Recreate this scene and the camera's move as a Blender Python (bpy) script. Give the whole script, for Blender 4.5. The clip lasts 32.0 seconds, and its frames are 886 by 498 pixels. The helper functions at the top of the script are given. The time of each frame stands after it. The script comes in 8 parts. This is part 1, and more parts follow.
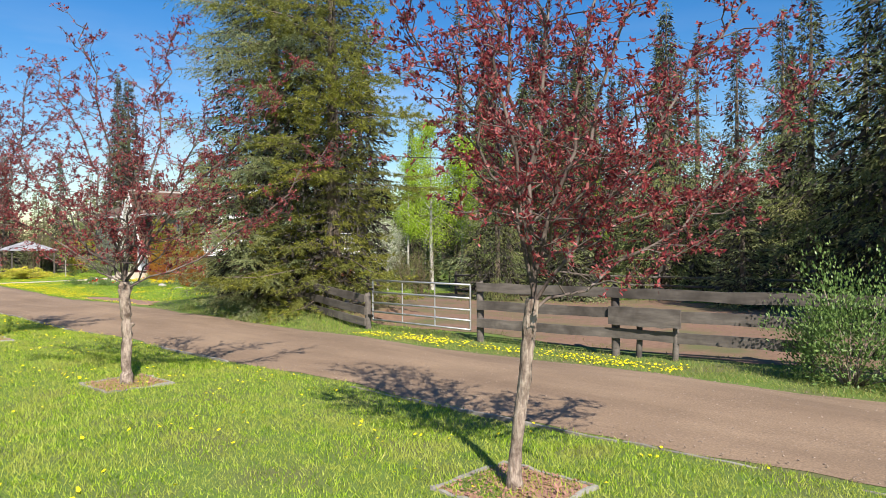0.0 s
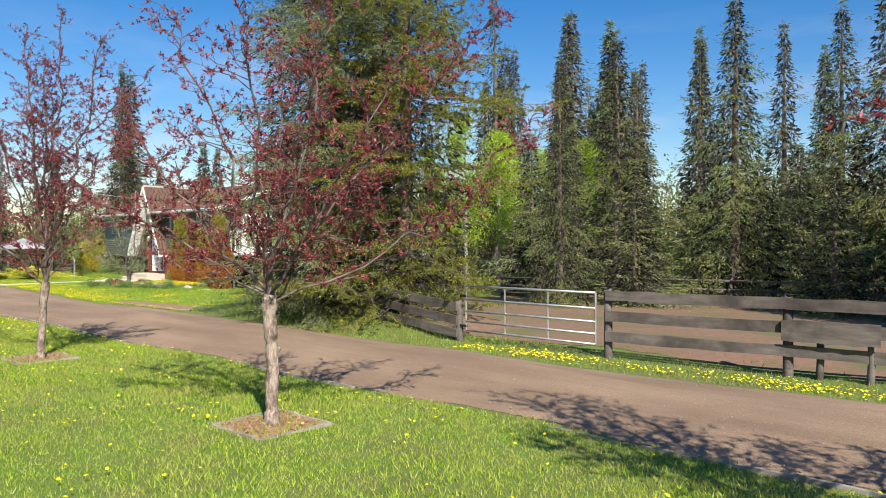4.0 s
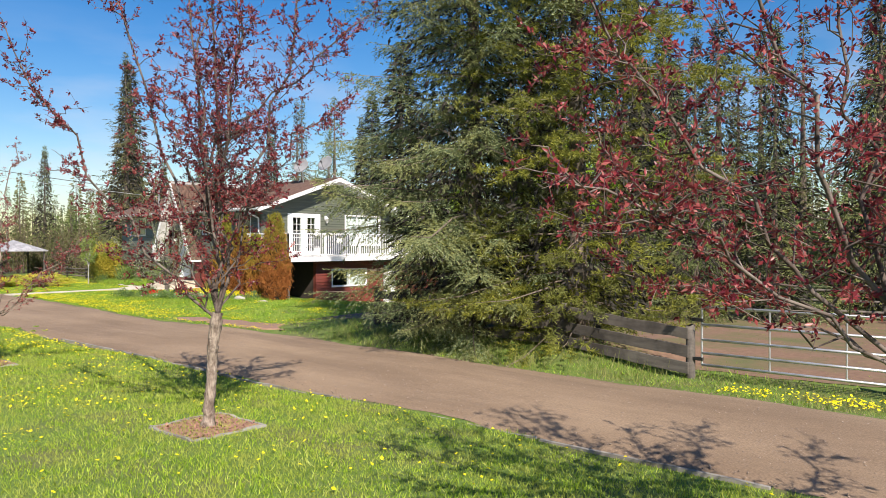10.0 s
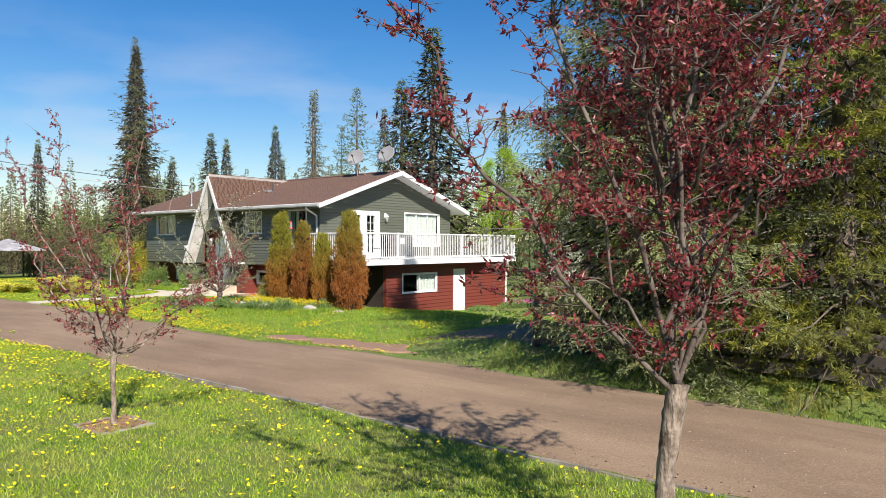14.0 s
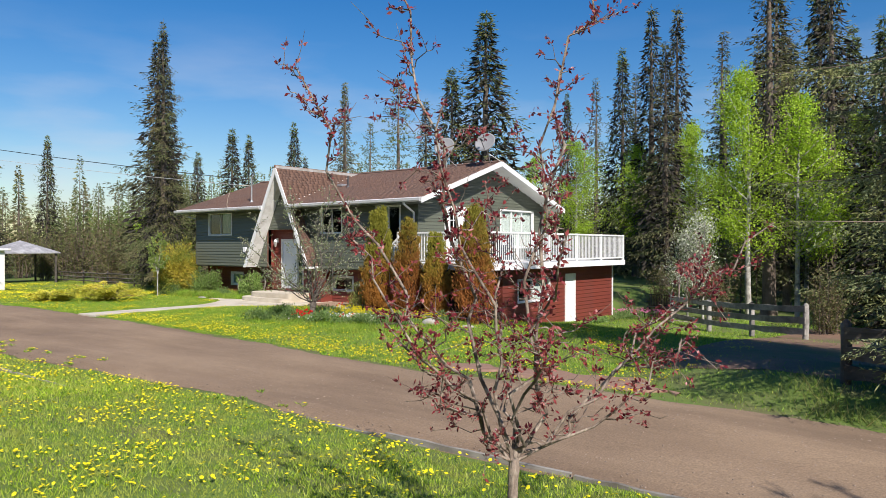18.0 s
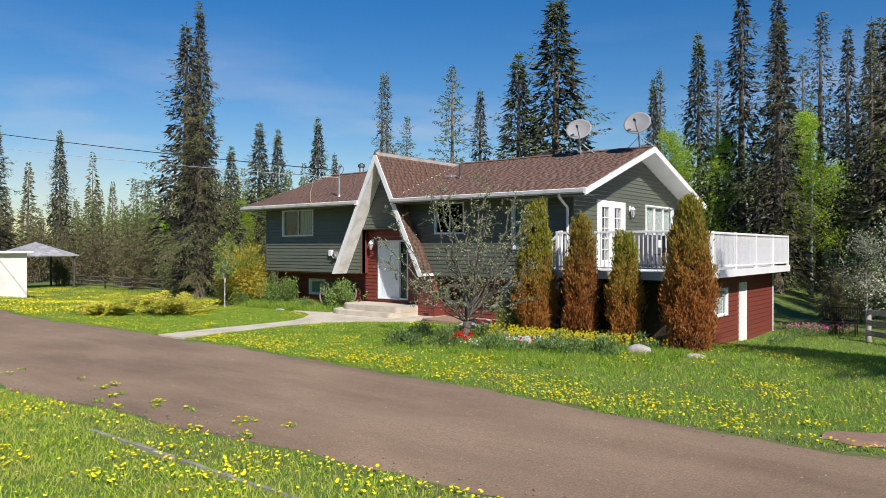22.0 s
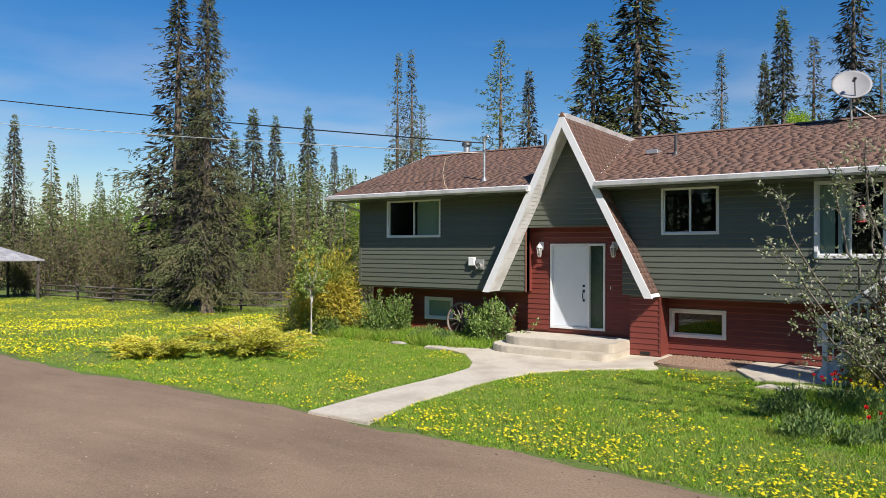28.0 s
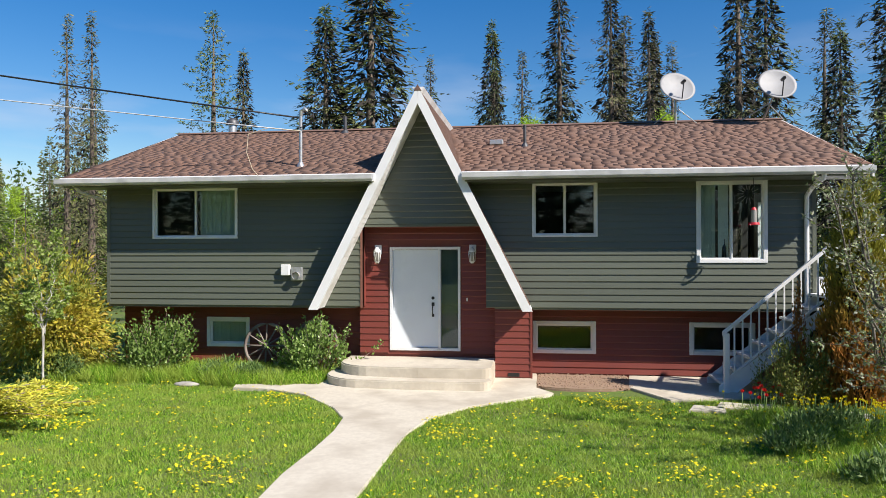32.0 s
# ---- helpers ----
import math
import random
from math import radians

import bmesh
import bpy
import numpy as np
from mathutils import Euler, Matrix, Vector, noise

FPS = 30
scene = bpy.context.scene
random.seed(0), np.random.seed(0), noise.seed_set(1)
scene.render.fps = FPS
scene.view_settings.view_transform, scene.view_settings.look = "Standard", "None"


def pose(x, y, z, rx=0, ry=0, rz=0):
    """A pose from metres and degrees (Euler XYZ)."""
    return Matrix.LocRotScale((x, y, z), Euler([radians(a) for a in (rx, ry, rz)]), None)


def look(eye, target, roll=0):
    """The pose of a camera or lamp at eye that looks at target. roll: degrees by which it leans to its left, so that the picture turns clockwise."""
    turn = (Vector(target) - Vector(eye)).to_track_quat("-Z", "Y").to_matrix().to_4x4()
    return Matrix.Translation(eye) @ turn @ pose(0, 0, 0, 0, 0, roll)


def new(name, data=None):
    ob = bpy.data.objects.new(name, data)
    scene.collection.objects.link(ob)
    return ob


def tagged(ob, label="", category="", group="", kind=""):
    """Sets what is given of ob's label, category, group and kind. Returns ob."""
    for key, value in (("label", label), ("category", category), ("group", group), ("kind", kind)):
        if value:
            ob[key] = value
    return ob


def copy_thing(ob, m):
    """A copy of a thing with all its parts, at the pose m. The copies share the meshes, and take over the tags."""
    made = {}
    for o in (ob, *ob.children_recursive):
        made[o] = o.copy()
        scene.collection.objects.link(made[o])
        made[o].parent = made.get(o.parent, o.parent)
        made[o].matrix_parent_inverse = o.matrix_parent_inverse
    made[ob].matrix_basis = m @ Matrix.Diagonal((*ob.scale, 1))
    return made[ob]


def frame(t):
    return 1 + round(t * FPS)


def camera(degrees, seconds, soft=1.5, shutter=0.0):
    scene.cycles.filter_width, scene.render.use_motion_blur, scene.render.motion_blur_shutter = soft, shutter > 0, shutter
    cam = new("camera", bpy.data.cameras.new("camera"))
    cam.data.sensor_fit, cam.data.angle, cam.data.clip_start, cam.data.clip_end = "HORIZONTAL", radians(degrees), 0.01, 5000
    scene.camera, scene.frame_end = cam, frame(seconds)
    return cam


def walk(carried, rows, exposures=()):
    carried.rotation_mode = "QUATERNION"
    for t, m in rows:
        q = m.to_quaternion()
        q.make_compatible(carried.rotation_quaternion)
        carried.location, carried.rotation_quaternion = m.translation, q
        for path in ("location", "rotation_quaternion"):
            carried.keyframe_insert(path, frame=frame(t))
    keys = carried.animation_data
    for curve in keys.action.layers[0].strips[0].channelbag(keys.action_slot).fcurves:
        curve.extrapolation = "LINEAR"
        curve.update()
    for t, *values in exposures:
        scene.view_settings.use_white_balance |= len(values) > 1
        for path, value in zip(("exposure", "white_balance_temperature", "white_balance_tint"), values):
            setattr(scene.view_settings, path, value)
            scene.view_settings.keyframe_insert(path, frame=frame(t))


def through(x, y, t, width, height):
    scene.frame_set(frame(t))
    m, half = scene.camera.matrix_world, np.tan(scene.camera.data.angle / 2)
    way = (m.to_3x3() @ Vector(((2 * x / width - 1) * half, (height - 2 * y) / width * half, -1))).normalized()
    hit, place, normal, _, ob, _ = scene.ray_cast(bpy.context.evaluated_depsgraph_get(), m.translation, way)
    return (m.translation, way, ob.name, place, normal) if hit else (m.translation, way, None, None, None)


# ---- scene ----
cam = camera(63.3, 32.0, soft=0.5)
PATH = [
    (0.0, 45.961, -19.711, 2.037, 89.65, 0.35, 43.45),
    (0.5, 45.514, -19.794, 2.042, 89.64, 0.27, 43.30),
    (1.0, 45.080, -19.865, 2.056, 89.62, 0.25, 43.17),
    (1.5, 44.660, -19.919, 2.066, 89.61, 0.22, 43.06),
    (2.0, 44.243, -19.961, 2.069, 89.62, 0.16, 42.94),
    (2.5, 43.829, -19.978, 2.076, 89.60, 0.15, 42.84),
    (3.0, 43.409, -19.985, 2.081, 89.59, 0.16, 42.73),
    (3.5, 42.981, -19.996, 2.086, 89.59, 0.13, 42.60),
    (5.5, 41.247, -19.994, 2.131, 89.62, 0.08, 42.07),
    (6.0, 40.834, -19.994, 2.149, 89.61, 0.06, 41.92),
    (6.5, 40.422, -19.998, 2.164, 89.60, 0.05, 41.76),
    (7.0, 40.017, -20.001, 2.183, 89.58, 0.04, 41.61),
    (7.5, 39.592, -20.016, 2.189, 89.60, 0.06, 41.47),
    (8.0, 39.131, -20.033, 2.206, 89.60, 0.05, 41.34),
    (8.5, 38.511, -20.029, 2.209, 89.60, 0.04, 41.21),
    (9.0, 37.869, -20.035, 2.218, 89.62, 0.03, 41.05),
    (9.5, 37.209, -20.044, 2.235, 89.61, 0.02, 40.94),
    (10.0, 36.493, -20.059, 2.221, 89.71, 0.04, 40.68),
    (10.5, 35.798, -20.065, 2.225, 89.71, -0.04, 40.47),
    (11.0, 35.091, -20.067, 2.235, 89.66, -0.10, 40.23),
    (11.5, 34.392, -20.041, 2.239, 89.69, -0.08, 40.02),
    (12.0, 33.692, -20.015, 2.253, 89.65, -0.09, 39.87),
    (12.5, 32.989, -19.994, 2.259, 89.66, -0.10, 39.73),
    (13.0, 32.294, -19.955, 2.278, 89.63, -0.11, 39.55),
    (13.5, 31.575, -19.922, 2.298, 89.61, -0.07, 39.38),
    (14.0, 30.842, -19.884, 2.316, 89.63, -0.08, 39.25),
    (14.5, 30.099, -19.847, 2.331, 89.63, -0.07, 39.14),
    (16.5, 27.129, -19.651, 2.290, 89.78, -0.03, 38.84),
    (17.0, 26.346, -19.588, 2.286, 89.78, -0.04, 38.82),
    (17.5, 25.545, -19.512, 2.285, 89.77, -0.08, 38.80),
    (18.0, 24.736, -19.431, 2.279, 89.80, -0.04, 38.74),
    (18.5, 23.915, -19.355, 2.289, 89.76, -0.05, 38.68),
    (19.0, 23.058, -19.250, 2.283, 89.81, -0.03, 38.66),
    (19.5, 22.190, -19.141, 2.288, 89.80, -0.02, 38.62),
    (20.0, 21.324, -19.031, 2.292, 89.83, -0.01, 38.57),
    (20.5, 20.454, -18.911, 2.292, 89.85, 0.01, 38.53),
    (21.0, 19.574, -18.802, 2.295, 89.89, -0.00, 38.47),
    (21.5, 18.772, -18.691, 2.302, 89.92, -0.01, 38.40),
    (22.0, 17.916, -18.565, 2.308, 89.95, -0.05, 38.34),
    (22.5, 17.059, -18.426, 2.313, 89.97, -0.07, 38.30),
    (23.0, 16.186, -18.255, 2.314, 89.99, -0.07, 38.28),
    (23.5, 15.324, -18.061, 2.319, 90.01, -0.10, 38.26),
    (24.0, 14.465, -17.878, 2.320, 90.03, -0.15, 38.24),
    (24.5, 13.606, -17.682, 2.320, 90.05, -0.18, 38.22),
    (25.0, 12.747, -17.487, 2.326, 90.07, -0.21, 38.12),
    (25.5, 11.884, -17.275, 2.336, 90.07, -0.22, 37.92),
    (26.0, 11.019, -17.055, 2.338, 90.09, -0.25, 37.55),
    (26.5, 10.166, -16.842, 2.353, 90.11, -0.25, 36.98),
    (28.5, 7.174, -15.713, 2.403, 90.21, -0.15, 32.73),
    (29.0, 6.408, -15.505, 2.421, 90.22, -0.15, 30.41),
    (29.5, 5.652, -15.305, 2.441, 90.22, -0.15, 27.52),
    (30.0, 5.208, -14.968, 2.458, 90.23, -0.07, 25.06),
    (30.5, 4.564, -14.763, 2.473, 90.26, 0.01, 21.05),
    (31.0, 4.133, -14.506, 2.480, 90.28, 0.11, 17.04),
    (31.5, 3.477, -14.280, 2.479, 90.28, 0.12, 12.02),
    (32.0, 3.035, -13.992, 2.478, 90.27, 0.12, 7.75),
]
walk(cam, [(t, pose(x, y, z, rx, ry, rz)) for t, x, y, z, rx, ry, rz in PATH],
     exposures=[(0.0, 0.46, 6650, 14), (9.0, 0.40, 6760, 15), (13.0, 0.33, 6720, 15), (17.0, 0.15, 6520, 15), (22.0, -0.05, 6380, 15), (26.0, -0.03, 6380, 15), (29.0, 0.10, 6450, 15), (32.0, 0.28, 6450, 14)])

# ---- sky and sun ----
SUN_FROM = Vector((1.03, -0.575, 1.02))
world = bpy.data.worlds.new("sky")
scene.world = world
world.use_nodes = True
wn, wl = world.node_tree.nodes, world.node_tree.links
wn.clear()
w_out = wn.new("ShaderNodeOutputWorld")
w_bg = wn.new("ShaderNodeBackground")
w_sky = wn.new("ShaderNodeTexSky")
w_sky.sky_type = "NISHITA"
w_sky.sun_disc = False
w_sky.sun_elevation = math.asin(SUN_FROM.normalized().z)
w_sky.sun_rotation = math.atan2(SUN_FROM.x, SUN_FROM.y)
w_sky.air_density, w_sky.dust_density, w_sky.ozone_density = 1.15, 0.3, 3.0
w_bg.inputs["Strength"].default_value = 0.100
w_hsv = wn.new("ShaderNodeHueSaturation")
w_hsv.inputs["Saturation"].default_value, w_hsv.inputs["Hue"].default_value = 1.46, 0.507
wl.new(w_sky.outputs[0], w_hsv.inputs["Color"])
w_tc = wn.new("ShaderNodeTexCoord")
w_map = wn.new("ShaderNodeMapping")
w_map.inputs["Scale"].default_value = (1.4, 1.4, 6.0)
wl.new(w_tc.outputs["Generated"], w_map.inputs[0])
w_noise = wn.new("ShaderNodeTexNoise")
w_noise.inputs["Scale"].default_value, w_noise.inputs["Detail"].default_value = 2.2, 6.0
wl.new(w_map.outputs[0], w_noise.inputs["Vector"])
w_thin = wn.new("ShaderNodeMapRange")
w_thin.inputs[1].default_value, w_thin.inputs[2].default_value = 0.50, 0.75
wl.new(w_noise.outputs[0], w_thin.inputs[0])
w_sep = wn.new("ShaderNodeSeparateXYZ")
wl.new(w_tc.outputs["Generated"], w_sep.inputs[0])
w_low = wn.new("ShaderNodeMapRange")
w_low.inputs[1].default_value, w_low.inputs[2].default_value = 0.30, 0.08
w_low.inputs[3].default_value, w_low.inputs[4].default_value = 0.0, 0.75
wl.new(w_sep.outputs[2], w_low.inputs[0])
w_mul = wn.new("ShaderNodeMath")
w_mul.operation = "MULTIPLY"
wl.new(w_thin.outputs[0], w_mul.inputs[0])
wl.new(w_low.outputs[0], w_mul.inputs[1])
w_cloud = wn.new("ShaderNodeMix")
w_cloud.data_type = "RGBA"
w_cloud.inputs[7].default_value = (6.2, 6.6, 7.2, 1.0)
wl.new(w_mul.outputs[0], w_cloud.inputs[0])
wl.new(w_hsv.outputs[0], w_cloud.inputs[6])
wl.new(w_cloud.outputs[2], w_bg.inputs[0])
wl.new(w_bg.outputs[0], w_out.inputs[0])
sun = new("sun", bpy.data.lights.new("sun", "SUN"))
sun.data.energy, sun.data.angle, sun.data.color = 6.2, radians(0.53), (1.0, 0.95, 0.86)
sun.matrix_world = look(tuple(SUN_FROM * 40), (0, 0, 0))


# ---- materials ----
def shader(name):
    m = bpy.data.materials.new(name)
    m.use_nodes = True
    nt = m.node_tree
    return m, nt.nodes, nt.links, nt.nodes["Principled BSDF"]


def mix_rgb(nodes, links, fac, a, b, blend="MIX"):
    mx = nodes.new("ShaderNodeMix")
    mx.data_type, mx.blend_type = "RGBA", blend
    for sock, v in ((mx.inputs[0], fac), (mx.inputs[6], a), (mx.inputs[7], b)):
        if isinstance(v, (int, float)):
            sock.default_value = v
        elif isinstance(v, tuple):
            sock.default_value = (*v, 1.0)
        else:
            links.new(v, sock)
    return mx.outputs[2]


def ramp(nodes, links, src, lo, hi):
    r = nodes.new("ShaderNodeMapRange")
    r.inputs[1].default_value, r.inputs[2].default_value = lo, hi
    links.new(src, r.inputs[0])
    return r.outputs[0]


def noise_tex(nodes, links, vec, scale, detail=4.0, rough=0.6):
    n = nodes.new("ShaderNodeTexNoise")
    n.inputs["Scale"].default_value, n.inputs["Detail"].default_value, n.inputs["Roughness"].default_value = scale, detail, rough
    links.new(vec, n.inputs["Vector"])
    return n.outputs[0]


def mat(name, c1, c2, scale=8.0, rough=0.7, bump=0.2, c3=None, scale2=0.7, stretch=(1, 1, 1), rnd=0.0, island=0.0,
        metal=0.0, clear=0.0, depth=0.01, spec=0.5):
    """A surface of two tones in fine noise, a third in broad patches, and a random tone for each object or loose piece."""
    m, n, l, b = shader(name)
    tc = n.new("ShaderNodeTexCoord")
    mp = n.new("ShaderNodeMapping")
    mp.inputs["Scale"].default_value = stretch
    l.new(tc.outputs["Object"], mp.inputs[0])
    fine = noise_tex(n, l, mp.outputs[0], scale, 5.0)
    col = mix_rgb(n, l, ramp(n, l, fine, 0.3, 0.7), c1, c2)
    if c3:
        broad = noise_tex(n, l, tc.outputs["Object"], scale2, 4.0)
        col = mix_rgb(n, l, ramp(n, l, broad, 0.45, 0.65), col, c3)
    if rnd or island:
        src = n.new("ShaderNodeObjectInfo").outputs["Random"] if rnd else n.new("ShaderNodeNewGeometry").outputs["Random Per Island"]
        k = rnd or island
        v = n.new("ShaderNodeMapRange")
        v.inputs[3].default_value, v.inputs[4].default_value = 1 - k, 1 + k
        l.new(src, v.inputs[0])
        hsv = n.new("ShaderNodeHueSaturation")
        l.new(v.outputs[0], hsv.inputs["Value"])
        l.new(col, hsv.inputs["Color"])
        col = hsv.outputs[0]
    l.new(col, b.inputs["Base Color"])
    rr = n.new("ShaderNodeMapRange")
    rr.inputs[3].default_value, rr.inputs[4].default_value = max(0.02, rough - 0.1), min(1.0, rough + 0.1)
    l.new(fine, rr.inputs[0])
    l.new(rr.outputs[0], b.inputs["Roughness"])
    b.inputs["Metallic"].default_value = metal
    b.inputs["Coat Weight"].default_value = clear
    b.inputs["Specular IOR Level"].default_value = spec
    if bump:
        bp = n.new("ShaderNodeBump")
        bp.inputs["Strength"].default_value, bp.inputs["Distance"].default_value = bump, depth
        l.new(fine, bp.inputs["Height"])
        l.new(bp.outputs[0], b.inputs["Normal"])
    return m


def leaf_mat(name, tones, through=0.35, rough=0.5, patch=None, patch_scale=0.6, gain=1.45):
    """Foliage: each leaf takes a tone of the list at random and lets some light through; patch tints broad areas."""
    m, n, l, b = shader(name)
    tones = [tuple(min(0.9, v * gain) for v in c) for c in tones]
    patch = tuple(v * gain for v in patch) if patch else None
    isl = n.new("ShaderNodeNewGeometry").outputs["Random Per Island"]
    cr = n.new("ShaderNodeValToRGB")
    els = cr.color_ramp.elements
    while len(els) < len(tones):
        els.new(0.5)
    for i, c in enumerate(tones):
        els[i].position = i / max(1, len(tones) - 1)
        els[i].color = (*c, 1)
    l.new(isl, cr.inputs[0])
    col = cr.outputs[0]
    if patch:
        tc = n.new("ShaderNodeTexCoord")
        big = noise_tex(n, l, tc.outputs["Object"], patch_scale, 3.0)
        col = mix_rgb(n, l, ramp(n, l, big, 0.45, 0.62), col, patch)
    rnd = n.new("ShaderNodeObjectInfo").outputs["Random"]
    v = n.new("ShaderNodeMapRange")
    v.inputs[3].default_value, v.inputs[4].default_value = 0.8, 1.2
    l.new(rnd, v.inputs[0])
    hsv = n.new("ShaderNodeHueSaturation")
    l.new(v.outputs[0], hsv.inputs["Value"])
    l.new(col, hsv.inputs["Color"])
    col = hsv.outputs[0]
    l.new(col, b.inputs["Base Color"])
    b.inputs["Roughness"].default_value = rough
    b.inputs["Specular IOR Level"].default_value = 0.3
    tr = n.new("ShaderNodeBsdfTranslucent")
    l.new(col, tr.inputs[0])
    mx = n.new("ShaderNodeMixShader")
    mx.inputs[0].default_value = through
    l.new(b.outputs[0], mx.inputs[1])
    l.new(tr.outputs[0], mx.inputs[2])
    l.new(mx.outputs[0], n["Material Output"].inputs[0])
    return m


def glass_mat(name, tint, rough=0.02):
    """Thin window glass: clear straight through, with a glossy surface that grows towards grazing angles."""
    m, n, l, b = shader(name)
    n.remove(b)
    clear = n.new("ShaderNodeBsdfTransparent")
    clear.inputs[0].default_value = (*tint, 1)
    gl = n.new("ShaderNodeBsdfGlossy")
    gl.inputs["Roughness"].default_value = rough
    lw = n.new("ShaderNodeLayerWeight")
    lw.inputs[0].default_value = 0.5
    pw = n.new("ShaderNodeMath")
    pw.operation, pw.inputs[1].default_value = "POWER", 4.0
    l.new(lw.outputs["Facing"], pw.inputs[0])
    fr = n.new("ShaderNodeMapRange")
    fr.inputs[3].default_value, fr.inputs[4].default_value = 0.045, 0.9
    l.new(pw.outputs[0], fr.inputs[0])
    mx = n.new("ShaderNodeMixShader")
    l.new(fr.outputs[0], mx.inputs[0])
    l.new(clear.outputs[0], mx.inputs[1])
    l.new(gl.outputs[0], mx.inputs[2])
    l.new(mx.outputs[0], n["Material Output"].inputs[0])
    return m


def road_mat(name):
    """Packed dirt: long streaks, two paler wheel tracks that wander, speckled gravel."""
    m, n, l, b = shader(name)
    co = n.new("ShaderNodeTexCoord").outputs["Object"]

    def noise(scale, stretch, detail=5.0, rough=0.6):
        mp = n.new("ShaderNodeMapping")
        mp.inputs["Scale"].default_value = stretch
        l.new(co, mp.inputs[0])
        t = n.new("ShaderNodeTexNoise")
        t.inputs["Scale"].default_value = scale
        t.inputs["Detail"].default_value = detail
        t.inputs["Roughness"].default_value = rough
        l.new(mp.outputs[0], t.inputs["Vector"])
        return t.outputs["Fac"]

    def ramp(src, lo, hi, a=(0, 0, 0), c=(1, 1, 1)):
        r = n.new("ShaderNodeValToRGB")
        r.color_ramp.elements[0].position, r.color_ramp.elements[1].position = lo, hi
        r.color_ramp.elements[0].color, r.color_ramp.elements[1].color = (*a, 1), (*c, 1)
        l.new(src, r.inputs[0])
        return r.outputs[0]

    def blend(fac, x, y, kind="MIX"):
        q = n.new("ShaderNodeMix")
        q.data_type, q.blend_type = "RGBA", kind
        if isinstance(fac, float):
            q.inputs[0].default_value = fac
        else:
            l.new(fac, q.inputs[0])
        l.new(x, q.inputs[6])
        l.new(y, q.inputs[7])
        return q.outputs[2]
    streak = noise(1.0, (0.10, 2.2, 1), 6, 0.62)
    blot = noise(0.55, (0.5, 1, 1), 4)
    grit = noise(45, (1, 1, 1), 4, 0.7)
    base = ramp(streak, 0.33, 0.68, (0.190, 0.128, 0.078), (0.280, 0.197, 0.124))
    soft = ramp(blot, 0.36, 0.66, (0.165, 0.112, 0.071), (0.310, 0.222, 0.143))
    col = blend(0.6, base, soft)
    col = blend(0.55, col, ramp(grit, 0.30, 0.72, (0.22, 0.21, 0.20), (0.85, 0.83, 0.80)), "OVERLAY")
    vo = n.new("ShaderNodeTexVoronoi")
    vo.inputs["Scale"].default_value = 22
    l.new(co, vo.inputs["Vector"])
    stone = n.new("ShaderNodeMath")
    stone.operation = "MULTIPLY"
    l.new(ramp(vo.outputs["Distance"], 0.16, 0.26, (1, 1, 1), (0, 0, 0)), stone.inputs[0])
    l.new(ramp(noise(0.9, (0.35, 1, 1), 4), 0.44, 0.60), stone.inputs[1])
    pale = n.new("ShaderNodeRGB")
    pale.outputs[0].default_value = (0.29, 0.215, 0.155, 1)
    col = blend(stone.outputs[0], col, pale.outputs[0])
    l.new(col, b.inputs["Base Color"])
    b.inputs["Roughness"].default_value = 0.95
    hgt = n.new("ShaderNodeMath")
    hgt.operation = "MULTIPLY_ADD"
    l.new(grit, hgt.inputs[0])
    hgt.inputs[1].default_value = 0.5
    l.new(streak, hgt.inputs[2])
    bump = n.new("ShaderNodeBump")
    bump.inputs["Strength"].default_value = 0.6
    bump.inputs["Distance"].default_value = 0.03
    l.new(hgt.outputs[0], bump.inputs["Height"])
    l.new(bump.outputs[0], b.inputs["Normal"])
    return m


M_grass_soil = mat("lawn_ground", (0.065, 0.125, 0.014), (0.15, 0.215, 0.03), 26, 0.9, 0.6, (0.12, 0.13, 0.04), 0.9, depth=0.03)
M_road = road_mat("dirt_road")
M_drysoil = mat("dry_brown_soil", (0.25, 0.165, 0.105), (0.36, 0.25, 0.165), 26, 0.95, 0.9, (0.29, 0.19, 0.125), 3.0, depth=0.02)
M_redsoil = mat("bare_soil", (0.22, 0.125, 0.085), (0.30, 0.185, 0.13), 9, 0.95, 0.5, (0.24, 0.15, 0.10), 0.6, depth=0.02)
M_paddock = mat("paddock_soil", (0.16, 0.092, 0.058), (0.235, 0.142, 0.09), 7, 0.95, 0.6, (0.115, 0.115, 0.042), 0.5, depth=0.02)
M_blade = leaf_mat("grass_blades", [(0.035, 0.075, 0.006), (0.12, 0.21, 0.012), (0.21, 0.31, 0.020), (0.29, 0.37, 0.032), (0.36, 0.36, 0.09)], 0.35, 0.5, (0.25, 0.28, 0.05), 2.4)
M_blade_green = leaf_mat("fresh_grass_blades", [(0.028, 0.070, 0.006), (0.080, 0.18, 0.010), (0.145, 0.27, 0.018), (0.21, 0.32, 0.03), (0.29, 0.32, 0.07)], 0.35, 0.5, (0.20, 0.26, 0.04), 2.0)
M_blade_long = leaf_mat("long_grass", [(0.08, 0.14, 0.018), (0.15, 0.19, 0.04), (0.24, 0.21, 0.08), (0.11, 0.18, 0.024)], 0.35, 0.55)
M_dandelion = leaf_mat("dandelion_yellow", [(0.82, 0.68, 0.012), (0.90, 0.78, 0.02), (0.86, 0.72, 0.015)], 0.2, 0.6, gain=1.0)
M_spruce = leaf_mat("spruce_needles", [(0.040, 0.060, 0.020), (0.074, 0.100, 0.032), (0.105, 0.132, 0.042), (0.140, 0.160, 0.056)], 0.2, 0.6, (0.12, 0.125, 0.04), 0.5, gain=1.6)
